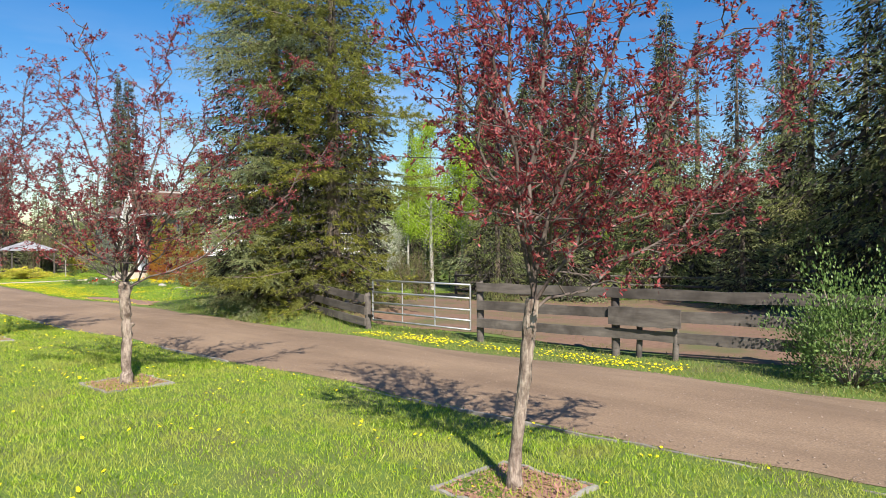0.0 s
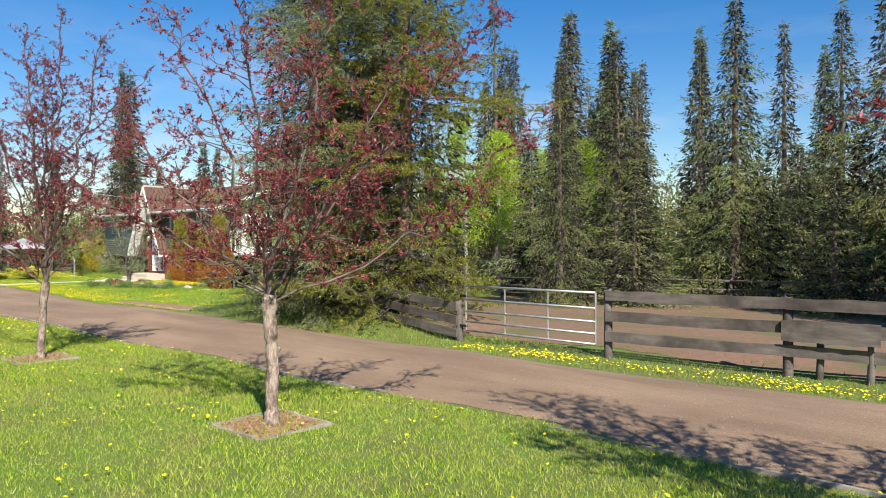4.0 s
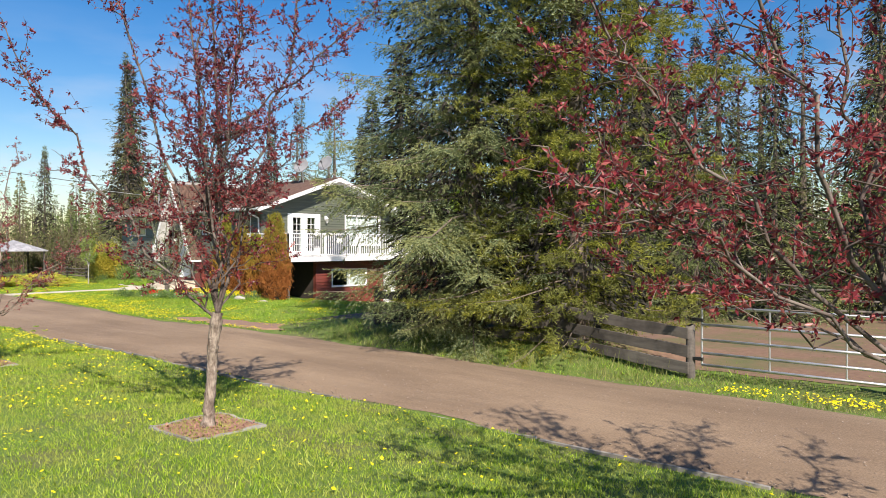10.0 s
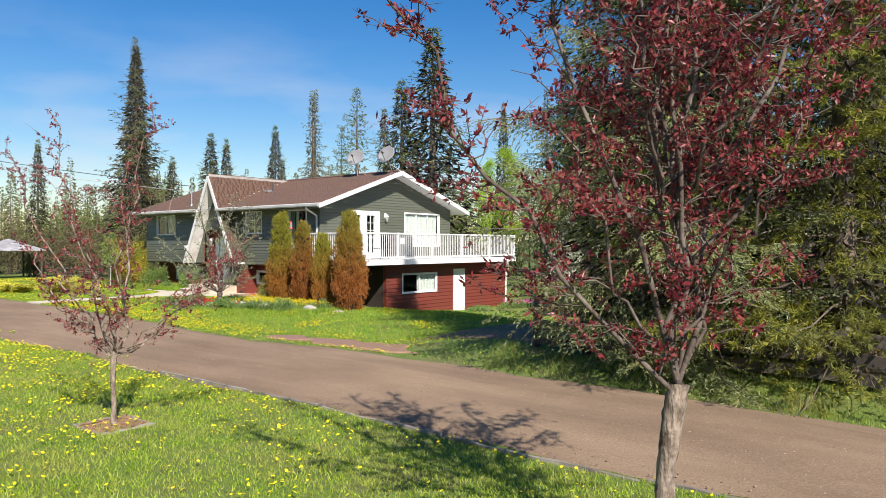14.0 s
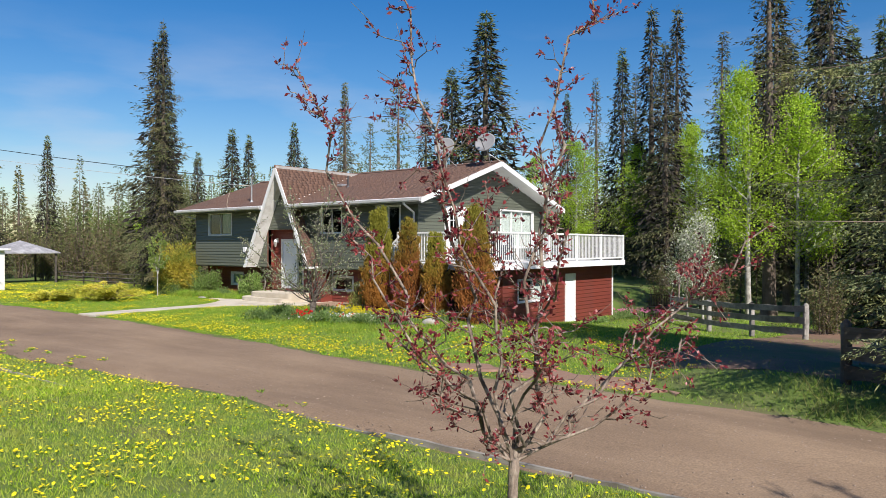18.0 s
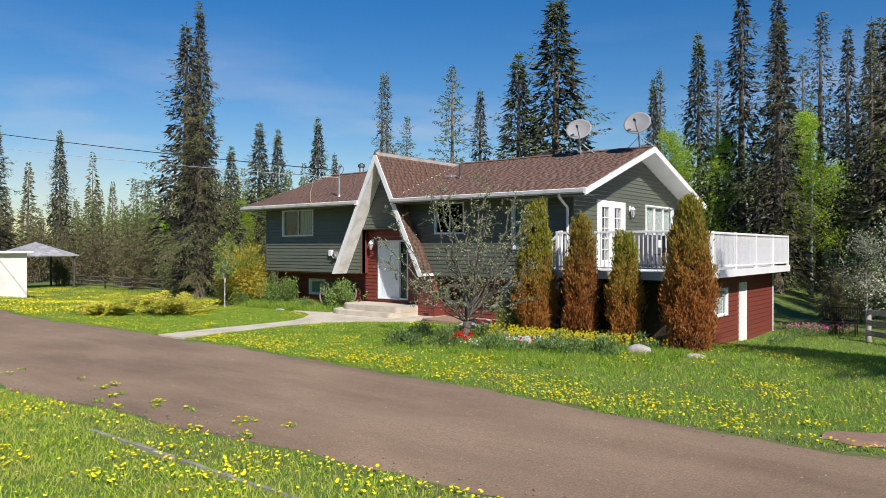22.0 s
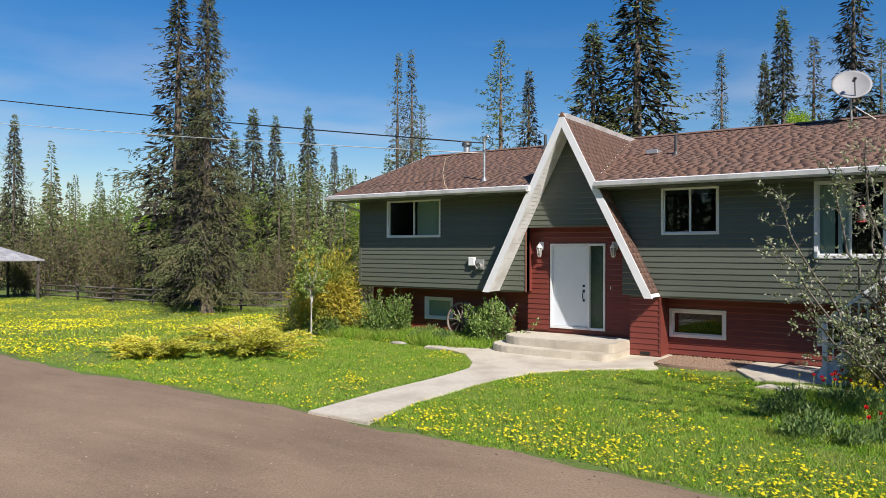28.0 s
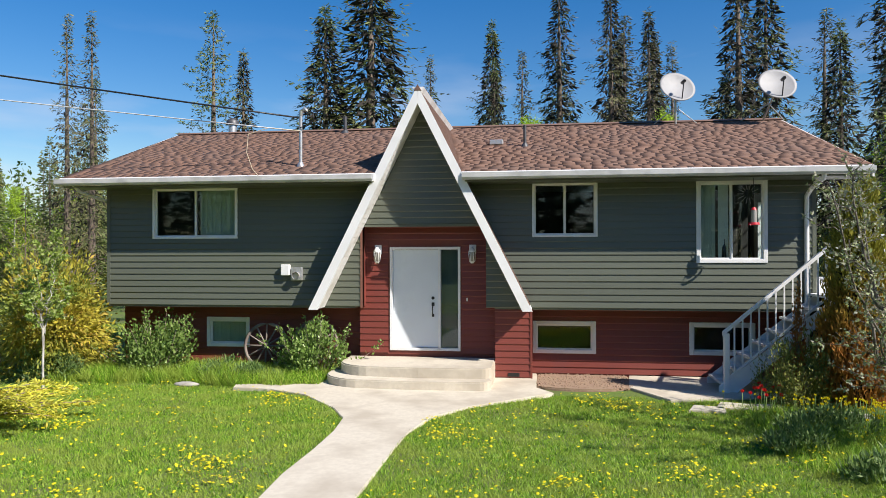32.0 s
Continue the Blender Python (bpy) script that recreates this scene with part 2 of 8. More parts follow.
M_spruce_blue = leaf_mat("blue_spruce_needles", [(0.035, 0.052, 0.022), (0.080, 0.105, 0.045), (0.130, 0.155, 0.072), (0.20, 0.215, 0.105)], 0.3, 0.6, (0.16, 0.165, 0.06), 0.9, gain=1.75)
M_pine = leaf_mat("pine_needles", [(0.05, 0.065, 0.012), (0.15, 0.165, 0.024), (0.25, 0.255, 0.038), (0.34, 0.33, 0.058)], 0.42, 0.6, (0.17, 0.185, 0.05), 0.7, gain=1.45)
M_spruce_old = leaf_mat("dark_spruce_needles", [(0.040, 0.054, 0.021), (0.068, 0.084, 0.030), (0.095, 0.106, 0.042), (0.132, 0.120, 0.056)], 0.12, 0.6, (0.10, 0.085, 0.04), 0.4, gain=1.7)
M_aspen = leaf_mat("aspen_leaves", [(0.20, 0.29, 0.02), (0.28, 0.40, 0.032), (0.36, 0.48, 0.05)], 0.5, 0.5)
M_redleaf = leaf_mat("purple_red_leaves", [(0.070, 0.012, 0.020), (0.175, 0.025, 0.036), (0.30, 0.056, 0.055), (0.40, 0.150, 0.135)], 0.52, 0.32)
M_bark = mat("grey_bark", (0.15, 0.105, 0.08), (0.46, 0.38, 0.30), 34, 0.9, 1.0, (0.10, 0.068, 0.05), 9, stretch=(1, 1, 0.30), depth=0.02)
M_bark_dark = mat("conifer_bark", (0.09, 0.07, 0.055), (0.17, 0.13, 0.10), 20, 0.95, 0.8, (0.22, 0.17, 0.13), 1.5, stretch=(1, 1, 0.3), depth=0.02)
M_bark_pale = mat("pale_bark", (0.40, 0.38, 0.33), (0.55, 0.53, 0.47), 8, 0.85, 0.3, (0.12, 0.11, 0.09), 2.5, depth=0.01)
M_siding = mat("green_vinyl_siding", (0.098, 0.109, 0.083), (0.114, 0.126, 0.096), 30, 0.4, 0.08, (0.107, 0.118, 0.088), 1.2, stretch=(0.1, 1, 3), rnd=0.06)
M_red = mat("red_vinyl_siding", (0.165, 0.036, 0.025), (0.195, 0.044, 0.030), 30, 0.5, 0.08, (0.165, 0.042, 0.032), 1.2, stretch=(0.1, 1, 3), rnd=0.06)
M_white = mat("white_paint", (0.76, 0.76, 0.75), (0.82, 0.82, 0.81), 12, 0.45, 0.05, (0.72, 0.72, 0.70), 1.5)
M_white_dirty = mat("weathered_white_paint", (0.70, 0.69, 0.66), (0.80, 0.79, 0.77), 5, 0.6, 0.1, (0.58, 0.56, 0.51), 2.0)
M_shingle = mat("brown_asphalt_shingles", (0.130, 0.072, 0.050), (0.190, 0.110, 0.078), 60, 0.95, 0.3, (0.145, 0.088, 0.066), 1.0, island=0.13, depth=0.004)
M_gutter = mat("weathered_white_aluminium", (0.50, 0.50, 0.49), (0.60, 0.60, 0.59), 9, 0.4, 0.05, (0.40, 0.40, 0.39), 1.6, stretch=(0.2, 1, 2))
M_concrete = mat("pale_concrete", (0.53, 0.475, 0.375), (0.62, 0.565, 0.45), 14, 0.85, 0.2, (0.45, 0.395, 0.305), 1.1, depth=0.004)
M_wood_grey = mat("weathered_grey_wood", (0.075, 0.064, 0.054), (0.16, 0.14, 0.118), 12, 0.9, 0.6, (0.05, 0.042, 0.035), 1.4, stretch=(0.12, 1, 1), rnd=0.25, depth=0.008)
M_metal = mat("galvanised_steel", (0.50, 0.51, 0.51), (0.62, 0.63, 0.63), 20, 0.42, 0.05, (0.40, 0.39, 0.37), 2.5, metal=0.7)
M_black = mat("black_metal", (0.018, 0.018, 0.018), (0.03, 0.03, 0.03), 20, 0.4, 0.05, metal=0.3)
# near-black rooms: the missing light inside is put into the colour
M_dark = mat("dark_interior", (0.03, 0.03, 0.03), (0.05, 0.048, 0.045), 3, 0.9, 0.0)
M_glass = glass_mat("window_glass", (0.86, 0.92, 0.9))
M_curtain = mat("curtain_cloth", (0.34, 0.40, 0.34), (0.45, 0.50, 0.43), 12, 0.9, 0.2, stretch=(6, 1, 0.3))
M_curtain_white = mat("white_curtain_cloth", (0.66, 0.66, 0.64), (0.75, 0.75, 0.73), 12, 0.9, 0.2, stretch=(6, 1, 0.3))


# ---- mesh helpers ----
def ground_z(x, y):
    def ss(a, b, v):
        u = np.clip((v - a) / (b - a), 0.0, 1.0)
        return u * u * (3 - 2 * u)
    z = -1.1 * ss(-3, -27, x) * ss(-10, 6, y)
    z = z + 0.13 * ss(-13, -15.5, y) * ss(-5, 10, x)
    z = z - 0.18 * ss(-10.5, -8, y) * ss(16, 24, x)
    z = z - 0.62 * ss(-3, 6, y) * ss(8, 11, x) * (1 - 0.7 * ss(16, 26, x))
    z = z + 0.30 * ss(-8.2, -6.6, y) * ss(-3.0, -5.0, y) * ss(19, 22, x) * ss(31, 29, x)
    return z


def gz(x, y):
    return float(ground_z(np.float64(x), np.float64(y)))


def np_mesh(name, verts, faces, smooth=False):
    """A mesh from vertex and face arrays (all faces with the same corner count)."""
    verts, faces = np.asarray(verts, np.float32), np.asarray(faces, np.int32)
    me = bpy.data.meshes.new(name)
    k = faces.shape[1]
    me.vertices.add(len(verts))
    me.vertices.foreach_set("co", verts.ravel())
    me.loops.add(faces.size)
    me.loops.foreach_set("vertex_index", faces.ravel())
    me.polygons.add(len(faces))
    me.polygons.foreach_set("loop_start", np.arange(0, faces.size, k, dtype=np.int32))
    me.update(calc_edges=True)
    if smooth:
        me.polygons.foreach_set("use_smooth", np.ones(len(faces), bool))
    return me


def bm_mesh(name, bm, smooth=False):
    me = bpy.data.meshes.new(name)
    bm.normal_update()
    bm.to_mesh(me)
    bm.free()
    if smooth:
        me.polygons.foreach_set("use_smooth", np.ones(len(me.polygons), bool))
    return me


def world_loc(ob):
    p = Vector((0, 0, 0))
    while ob:
        p = p + ob.location
        ob = ob.parent
    return p


def part(name, shape, material, parent=None, label="", smooth=False):
    """Links a bmesh or mesh, given in world places, as one mesh object under a thing or part."""
    me = bm_mesh(name, shape, smooth) if isinstance(shape, bmesh.types.BMesh) else shape
    if not me.materials:
        me.materials.append(material)
    ob = new(name, me)
    if parent:
        me.transform(Matrix.Translation(-world_loc(parent)))
        ob.parent = parent
    if label:
        tagged(ob, label)
    return ob


def thing(name, at, label, category, group="", kind=""):
    ob = new(name)
    ob.location = at
    ob.empty_display_size = 0.2
    return tagged(ob, label, category, group, kind)


def single(name, shape, material, label, category, group="", kind="", smooth=False, at=None):
    """A thing of one mesh, with its origin at its base."""
    me = bm_mesh(name, shape, smooth) if isinstance(shape, bmesh.types.BMesh) else shape
    me.materials.append(material)
    ob = new(name, me)
    if at is not None:
        me.transform(Matrix.Translation(-Vector(at)))
        ob.location = at
    return tagged(ob, label, category, group, kind)


def add_box(bm, x0, x1, y0, y1, z0, z1, bev=0.0, m=None):
    vs = bmesh.ops.create_cube(bm, size=1.0)["verts"]
    for v in vs:
        v.co = Vector((x0 + (v.co.x + 0.5) * (x1 - x0), y0 + (v.co.y + 0.5) * (y1 - y0), z0 + (v.co.z + 0.5) * (z1 - z0)))
    if bev:
        es = list({e for v in vs for e in v.link_edges})
        r = bmesh.ops.bevel(bm, geom=es, offset=bev, segments=1, affect="EDGES")
        vs = list({v for f in r["faces"] for v in f.verts} | {v for v in vs if v.is_valid})
    if m is not None:
        bmesh.ops.transform(bm, matrix=m, verts=[v for v in vs if v.is_valid])
    return vs


def box(x0, x1, y0, y1, z0, z1, bev=0.0, m=None):
    bm = bmesh.new()
    add_box(bm, x0, x1, y0, y1, z0, z1, bev, m)
    return bm


def add_prism(bm, pts, a, b, axis):
    """Extrudes a polygon, given in the two other axes, from a to b along an axis (0 x, 1 y, 2 z)."""
    def put(p, v):
        q = list(p)
        q.insert(axis, v)
        return bm.verts.new(q)
    lo, hi = [put(p, a) for p in pts], [put(p, b) for p in pts]
    n = len(pts)
    bm.faces.new(lo[::-1])
    bm.faces.new(hi)
    for i in range(n):
        bm.faces.new((lo[i], lo[(i + 1) % n], hi[(i + 1) % n], hi[i]))
    bmesh.ops.recalc_face_normals(bm, faces=bm.faces)


def prism(pts, a, b, axis):
    bm = bmesh.new()
    add_prism(bm, pts, a, b, axis)
    return bm


def tubes_arrays(paths, sides=6):
    """Tapered tubes: paths of (points, radii). Returns vertices and quads."""
    V, F, base = [], [], 0
    for pts, rad in paths:
        pts, rad = np.asarray(pts, float), np.asarray(rad, float)
        d = np.gradient(pts, axis=0)
        d /= np.linalg.norm(d, axis=1, keepdims=True) + 1e-9
        ref = np.array([1.0, 0, 0]) if abs(d[0, 0]) < 0.8 else np.array([0, 1.0, 0])
        u = np.cross(d, ref)
        u /= np.linalg.norm(u, axis=1, keepdims=True) + 1e-9
        w = np.cross(d, u)
        a = np.arange(sides) * 2 * np.pi / sides
        ring = pts[:, None] + rad[:, None, None] * (np.cos(a)[None, :, None] * u[:, None] + np.sin(a)[None, :, None] * w[:, None])
        V.append(ring.reshape(-1, 3))
        n = len(pts)
        i, j = np.meshgrid(np.arange(n - 1), np.arange(sides), indexing="ij")
        q = np.stack([i * sides + j, i * sides + (j + 1) % sides, (i + 1) * sides + (j + 1) % sides, (i + 1) * sides + j], -1).reshape(-1, 4) + base
        F.append(q)
        F.append(np.array([[base + (n - 1) * sides + k for k in (0, 1, 2, 3)]]) if sides >= 4 else np.zeros((0, 4), int))
        F.append(np.array([[base + k for k in (3, 2, 1, 0)]]) if sides >= 4 else np.zeros((0, 4), int))
        base += n * sides
    return np.concatenate(V), np.concatenate(F)


def tube_mesh(name, paths, sides=6):
    v, f = tubes_arrays(paths, sides)
    return np_mesh(name, v, f, True)


def tube(a, b, r, sides=8):
    return tube_mesh("tube", [([a, b], [r, r])], sides)


def kites(pos, along, side, length, width):
    """Leaf-like kites: four corners, two triangles each, folded a little along the middle."""
    n = len(pos)
    length, width = np.broadcast_to(length, n)[:, None], np.broadcast_to(width, n)[:, None]
    up = np.cross(side, along)
    tip = pos + along * length
    mid = pos + along * length * 0.45
    a = mid + side * width * 0.5 - up * width * 0.12
    b = mid - side * width * 0.5 - up * width * 0.12
    v = np.stack([pos, a, tip, b], 1).reshape(-1, 3)
    k = np.arange(n)[:, None] * 4
    f = np.concatenate([k + np.array([[0, 1, 2]]), k + np.array([[0, 2, 3]])], 1).reshape(-1, 3)
    return v, f


def unit(v):
    return v / (np.linalg.norm(v, axis=-1, keepdims=True) + 1e-9)

# ---- ground, lawns and road ----
rng = np.random.default_rng(7)
gx = np.unique(np.concatenate([np.linspace(-1500, -80, 16), np.linspace(-80, -20, 41), np.linspace(-20, 60, 161), np.linspace(60, 120, 16), np.linspace(120, 1500, 14)]))
gy = np.unique(np.concatenate([np.linspace(-1500, -80, 14), np.linspace(-80, -22, 20), np.linspace(-22, 14, 73), np.linspace(14, 90, 39), np.linspace(90, 1500, 16)]))
GX, GY = np.meshgrid(gx, gy, indexing="ij")
GZ = ground_z(GX, GY) + 0.03 * np.sin(GX * 0.9 + np.sin(GY * 0.7) * 2) * np.sin(GY * 0.8)
ni, nj = GX.shape
ii, jj = np.meshgrid(np.arange(ni - 1), np.arange(nj - 1), indexing="ij")
quads = np.stack([ii * nj + jj, (ii + 1) * nj + jj, (ii + 1) * nj + jj + 1, ii * nj + jj + 1], -1).reshape(-1, 4)
single("ground", np_mesh("ground", np.stack([GX, GY, GZ], -1).reshape(-1, 3), quads, True), M_grass_soil,
       "rough green lawn and meadow ground with bare patches", "ground", kind="structure")


def wobble(x, s, amp):
    return amp * (np.sin(x * 1.7 + s) + 0.6 * np.sin(x * 4.3 + 2 * s) + 0.35 * np.sin(x * 9.1 + 3 * s) + 0.3 * np.sin(x * 0.43 + s))


def strip(name, xs, lo, hi, lift, rows=13):
    t = np.linspace(0, 1, rows)
    X = np.repeat(xs[:, None], rows, 1)
    Y = lo[:, None] * (1 - t) + hi[:, None] * t
    Z = ground_z(X, Y) + 0.03 * np.sin(X * 0.9 + np.sin(Y * 0.7) * 2) * np.sin(Y * 0.8) + lift * np.minimum(1, np.minimum(t, 1 - t)[None, :] * 9 + 0.15)
    n, k = X.shape
    i, j = np.meshgrid(np.arange(n - 1), np.arange(k - 1), indexing="ij")
    q = np.stack([i * k + j, (i + 1) * k + j, (i + 1) * k + j + 1, i * k + j + 1], -1).reshape(-1, 4)
    return np_mesh(name, np.stack([X, Y, Z], -1).reshape(-1, 3), q, True)


def road_near(x):
    x = np.asarray(x, float)
    return np.interp(x, [-80, -20, 2, 6, 10, 13, 15.5, 18, 80], [-16, -14.2, -13.6, -13.75, -13.4, -13.0, -13.0, -13.15, -12.8])


def road_far(x):
    x = np.asarray(x, float)
    return np.interp(x, [-80, -30, -16, -8, 0, 9, 14, 18, 22, 34, 44, 80], [-4, -6.0, -7.2, -8.3, -8.35, -8.75, -9.45, -9.2, -8.35, -8.9, -8.4, -8.6])


rx = np.linspace(-78, 78, 780)
single("road", strip("road", rx, road_near(rx) + wobble(rx, 1.0, 0.05), road_far(rx) + wobble(rx, 2.0, 0.06), 0.035, 41), M_road,
       "brown packed dirt and gravel driveway", "road", kind="structure")
px = np.linspace(19, 60, 200)
single("bare_paddock", strip("bare_paddock", px, np.full(200, -6.3) + wobble(px, 5.0, 0.1), np.full(200, 9.0) + wobble(px, 3.0, 0.9), 0.06), M_paddock,
       "bare reddish-brown paddock soil behind the fence", "ground", kind="structure")
vx = np.linspace(16.1, 20.5, 90)
single("bare_verge", strip("bare_verge", vx, road_far(vx) + 0.42 + wobble(vx, 4.0, 0.16), road_far(vx) + 0.45 + 0.95 * np.clip(np.sin((vx - 16.0) / 4.5 * math.pi), 0, 1) + wobble(vx, 6.0, 0.22), 0.045), M_redsoil,
       "bare reddish soil between the lawn and the road", "ground", kind="structure")

# ---- house ----
# near-black brown: the shade below the deck as a wall colour
M_deck_shade = mat("under_deck_shade", (0.03, 0.022, 0.018), (0.05, 0.036, 0.028), 6, 0.9, 0.3)
house = thing("house", (1.0, 4.0, 0.0), "dark green split-level house with brown shingle roof and white A-frame entry", "house")
X0, X1, YB = -5.95, 8.02, 8.6
Z_LO, Z_HI = 1.40, 3.86
EAVE_Y, EAVE_Z, RIDGE_Y, RIDGE_Z, BACK_Y = -0.68, 3.97, 4.23, 5.66, 9.27
SLOPE = (RIDGE_Z - EAVE_Z) / (RIDGE_Y - EAVE_Y)
SLOPE_B = (RIDGE_Z - EAVE_Z) / (BACK_Y - RIDGE_Y)


def front(y):
    return lambda u, d, z: (u, y - d, z)


def east(x):
    return lambda u, d, z: (x + d, u, z)


def fbox(bm, f, u0, u1, d0, d1, z0, z1, bev=0.0):
    a, b = f(u0, d0, z0), f(u1, d1, z1)
    return add_box(bm, min(a[0], b[0]), max(a[0], b[0]), min(a[1], b[1]), max(a[1], b[1]), z0, z1, bev)


def wall_with_holes(f, u0, u1, z0, z1, thick, holes):
    """One connected wall with openings through it."""
    us = sorted({u0, u1, *[min(u1, max(u0, v)) for h in holes for v in h[:2]]})
    zs = sorted({z0, z1, *[min(z1, max(z0, v)) for h in holes for v in h[2:4]]})
    solid = {(i, j) for i in range(len(us) - 1) for j in range(len(zs) - 1)
             if not any(h[0] < (us[i] + us[i + 1]) / 2 < h[1] and h[2] < (zs[j] + zs[j + 1]) / 2 < h[3] for h in holes)}
    bm, made = bmesh.new(), {}

    def v(i, j, d):
        if (i, j, d) not in made:
            made[i, j, d] = bm.verts.new(f(us[i], -thick * d, zs[j]))
        return made[i, j, d]
    for i, j in solid:
        for d in (0, 1):
            bm.faces.new((v(i, j, d), v(i + 1, j, d), v(i + 1, j + 1, d), v(i, j + 1, d)))
        for di, dj, p, q in ((-1, 0, (i, j), (i, j + 1)), (1, 0, (i + 1, j), (i + 1, j + 1)), (0, -1, (i, j), (i + 1, j)), (0, 1, (i, j + 1), (i + 1, j + 1))):
            if (i + di, j + dj) not in solid:
                bm.faces.new((v(*p, 0), v(*q, 0), v(*q, 1), v(*p, 1)))
    bmesh.ops.recalc_face_normals(bm, faces=bm.faces)
    return bm


board_cache = {}


def siding(wall, f, u0, u1, z0, z1, holes, material, step=0.127, clip=None, turned=False):
    """Lapped boards, each an object of its own, cut round the openings."""
    rows = int(math.ceil((z1 - z0) / step - 0.01))
    for r in range(rows):
        lo, hi = z0 + r * step, min(z1, z0 + (r + 1) * step)
        a, b = (u0, u1) if clip is None else clip((lo + hi) / 2)
        if b - a < 0.06:
            continue
        spans = [(a, b)]
        for h in holes:
            if h[2] < hi - 0.01 and h[3] > lo + 0.01:
                spans = [s for p, q in spans for s in ((p, min(q, h[0])), (max(p, h[1]), q)) if s[1] - s[0] > 0.03]
        for p, q in spans:
            key = (round(q - p, 3), round(hi - lo, 3), turned, material.name)
            if key not in board_cache:
                n, h = (q - p) / 2, hi - lo
                prof = [(0.0, 0.0), (-0.012, 0.0), (-0.023, 0.014), (-0.022, 0.026), (-0.006, h), (0.0, h)]
                bm = prism([(-d, z) for d, z in prof] if turned else prof, -n, n, 1 if turned else 0)
                me = bm_mesh("siding_board", bm)
                me.materials.append(material)
                board_cache[key] = me
            ob = new("siding_board", board_cache[key])
            ob.parent = wall
            ob.location = Vector(f((p + q) / 2, 0.0, lo)) - world_loc(wall)


def window(f, u0, u1, z0, z1, parent, bars=1, material=M_white, fw=0.04, name="window", blind=None, sash=True, label=""):
    """Frame, sill, glass panes, and cloth behind, in an opening."""
    bm = bmesh.new()
    for a, b, c, d in ((u0 - 0.02, u0 + fw, z0 - 0.02, z1 + 0.02), (u1 - fw, u1 + 0.02, z0 - 0.02, z1 + 0.02), (u0 + fw, u1 - fw, z1 - fw, z1 + 0.02), (u0 + fw, u1 - fw, z0 - 0.02, z0 + fw)):
        fbox(bm, f, a, b, -0.09, 0.035, c, d, 0.006)
    win = part(name, bm, material, parent, label)
    w = (u1 - u0 - 2 * fw) / (bars + 1)
    for i in range(bars + 1):
        a, b = u0 + fw + i * w, u0 + fw + (i + 1) * w
        bm = bmesh.new()
        s = 0.022
        for p, q, c, d in ((a, a + s, z0 + fw, z1 - fw), (b - s, b, z0 + fw, z1 - fw), (a + s, b - s, z1 - fw - s, z1 - fw), (a + s, b - s, z0 + fw, z0 + fw + s)):
            fbox(bm, f, p, q, -0.07 + 0.02 * (i % 2), -0.02 + 0.02 * (i % 2), c, d)
        part("sash", bm, material, win)
        bm = bmesh.new()
        fbox(bm, f, a + s, b - s, -0.05, -0.044, z0 + fw + s, z1 - fw - s)
        part("pane", bm, M_glass, win).visible_shadow = False
    if blind:
        for mat_c, ca, cb in blind:
            bm = bmesh.new()
            n = max(4, int((cb - ca) / 0.05))
            for i in range(n):
                p, q = ca + (cb - ca) * i / n, ca + (cb - ca) * (i + 1) / n
                d = -0.088 - 0.012 * (i % 2)
                fbox(bm, f, p - 0.003, q + 0.003, d - 0.010, d, z0 + 0.01, z1 - 0.01, 0.004)
            part("curtain", bm, mat_c, win)
    return win


# openings: u0, u1, z0, z1
W1, W2, W3 = (-4.93, -3.12, 2.79, 3.81), (2.89, 4.09, 2.79, 3.81), (5.94, 7.17, 2.29, 3.81)
B1, B2, B3 = (-4.04, -3.12, 0.50, 1.09), (2.89, 4.10, 0.47, 1.08), (5.93, 7.12, 0.48, 1.08)
ENTRY = (-0.50, 1.98, 1.40, 3.03)
F0, FB, FD = front(0.0), front(0.62), front(0.32)

wall_front = part("wall_front", wall_with_holes(F0, X0, X1, Z_LO, 3.99, 0.16, [W1, W2, W3, (-0.5, 1.98, Z_LO, 3.03)]), M_siding, house)
AX, AZ, AHW, AFZ = 0.74, 5.61, 2.12, 1.40


def a_half(z):
    return AHW * (AZ - z) / (AZ - AFZ)


STEPS = [Z_LO + (k + 0.5) * 0.127 for k in range(int((Z_HI - Z_LO) / 0.127) + 1)]
siding(wall_front, F0, X0, X1, Z_LO, Z_HI, [W1, W2, W3] + [(AX - a_half(z) + 0.10, AX + a_half(z) - 0.10, z - 0.03, z + 0.03) for z in STEPS], M_siding)
wall_gable = part("entry_gable_wall", prism([(AX - a_half(3.03) + 0.1, 3.03), (AX + a_half(3.03) - 0.1, 3.03), (AX, AZ - 0.2)], -0.002, 0.1, 1), M_siding, house)
siding(wall_gable, front(-0.002), 0, 0, 3.03, 5.35, [], M_siding, clip=lambda z: (AX - a_half(z) + 0.12, AX + a_half(z) - 0.12))
siding(wall_gable, F0, 0, 0, Z_LO, 3.03, [(-0.5, 1.98, 0, 4)], M_siding, clip=lambda z: (AX - a_half(z) + 0.10, AX + a_half(z) - 0.10))
part("corner_trim", box(-0.53, -0.49, -0.03, 0.0, 1.38, 3.03), mat("brown_trim", (0.16, 0.07, 0.05), (0.2, 0.09, 0.06), 12, 0.6, 0.05), house)
part("corner_trim", box(X0 - 0.02, X0 + 0.05, -0.025, 0.0, Z_LO, Z_HI), M_siding, house)
part("corner_trim", box(X1 - 0.05, X1 + 0.02, -0.028, -0.002, Z_LO, Z_HI), M_siding, house)
part("header_trim", box(-0.6, 2.1, -0.035, 0.0, 2.985, 3.03), M_siding, house)

# east gable wall over the deck
E0 = east(X1)
D_E = (1.48, 3.50, 1.73, 3.80)
W_E = (5.17, 7.72, 2.22, 3.80)


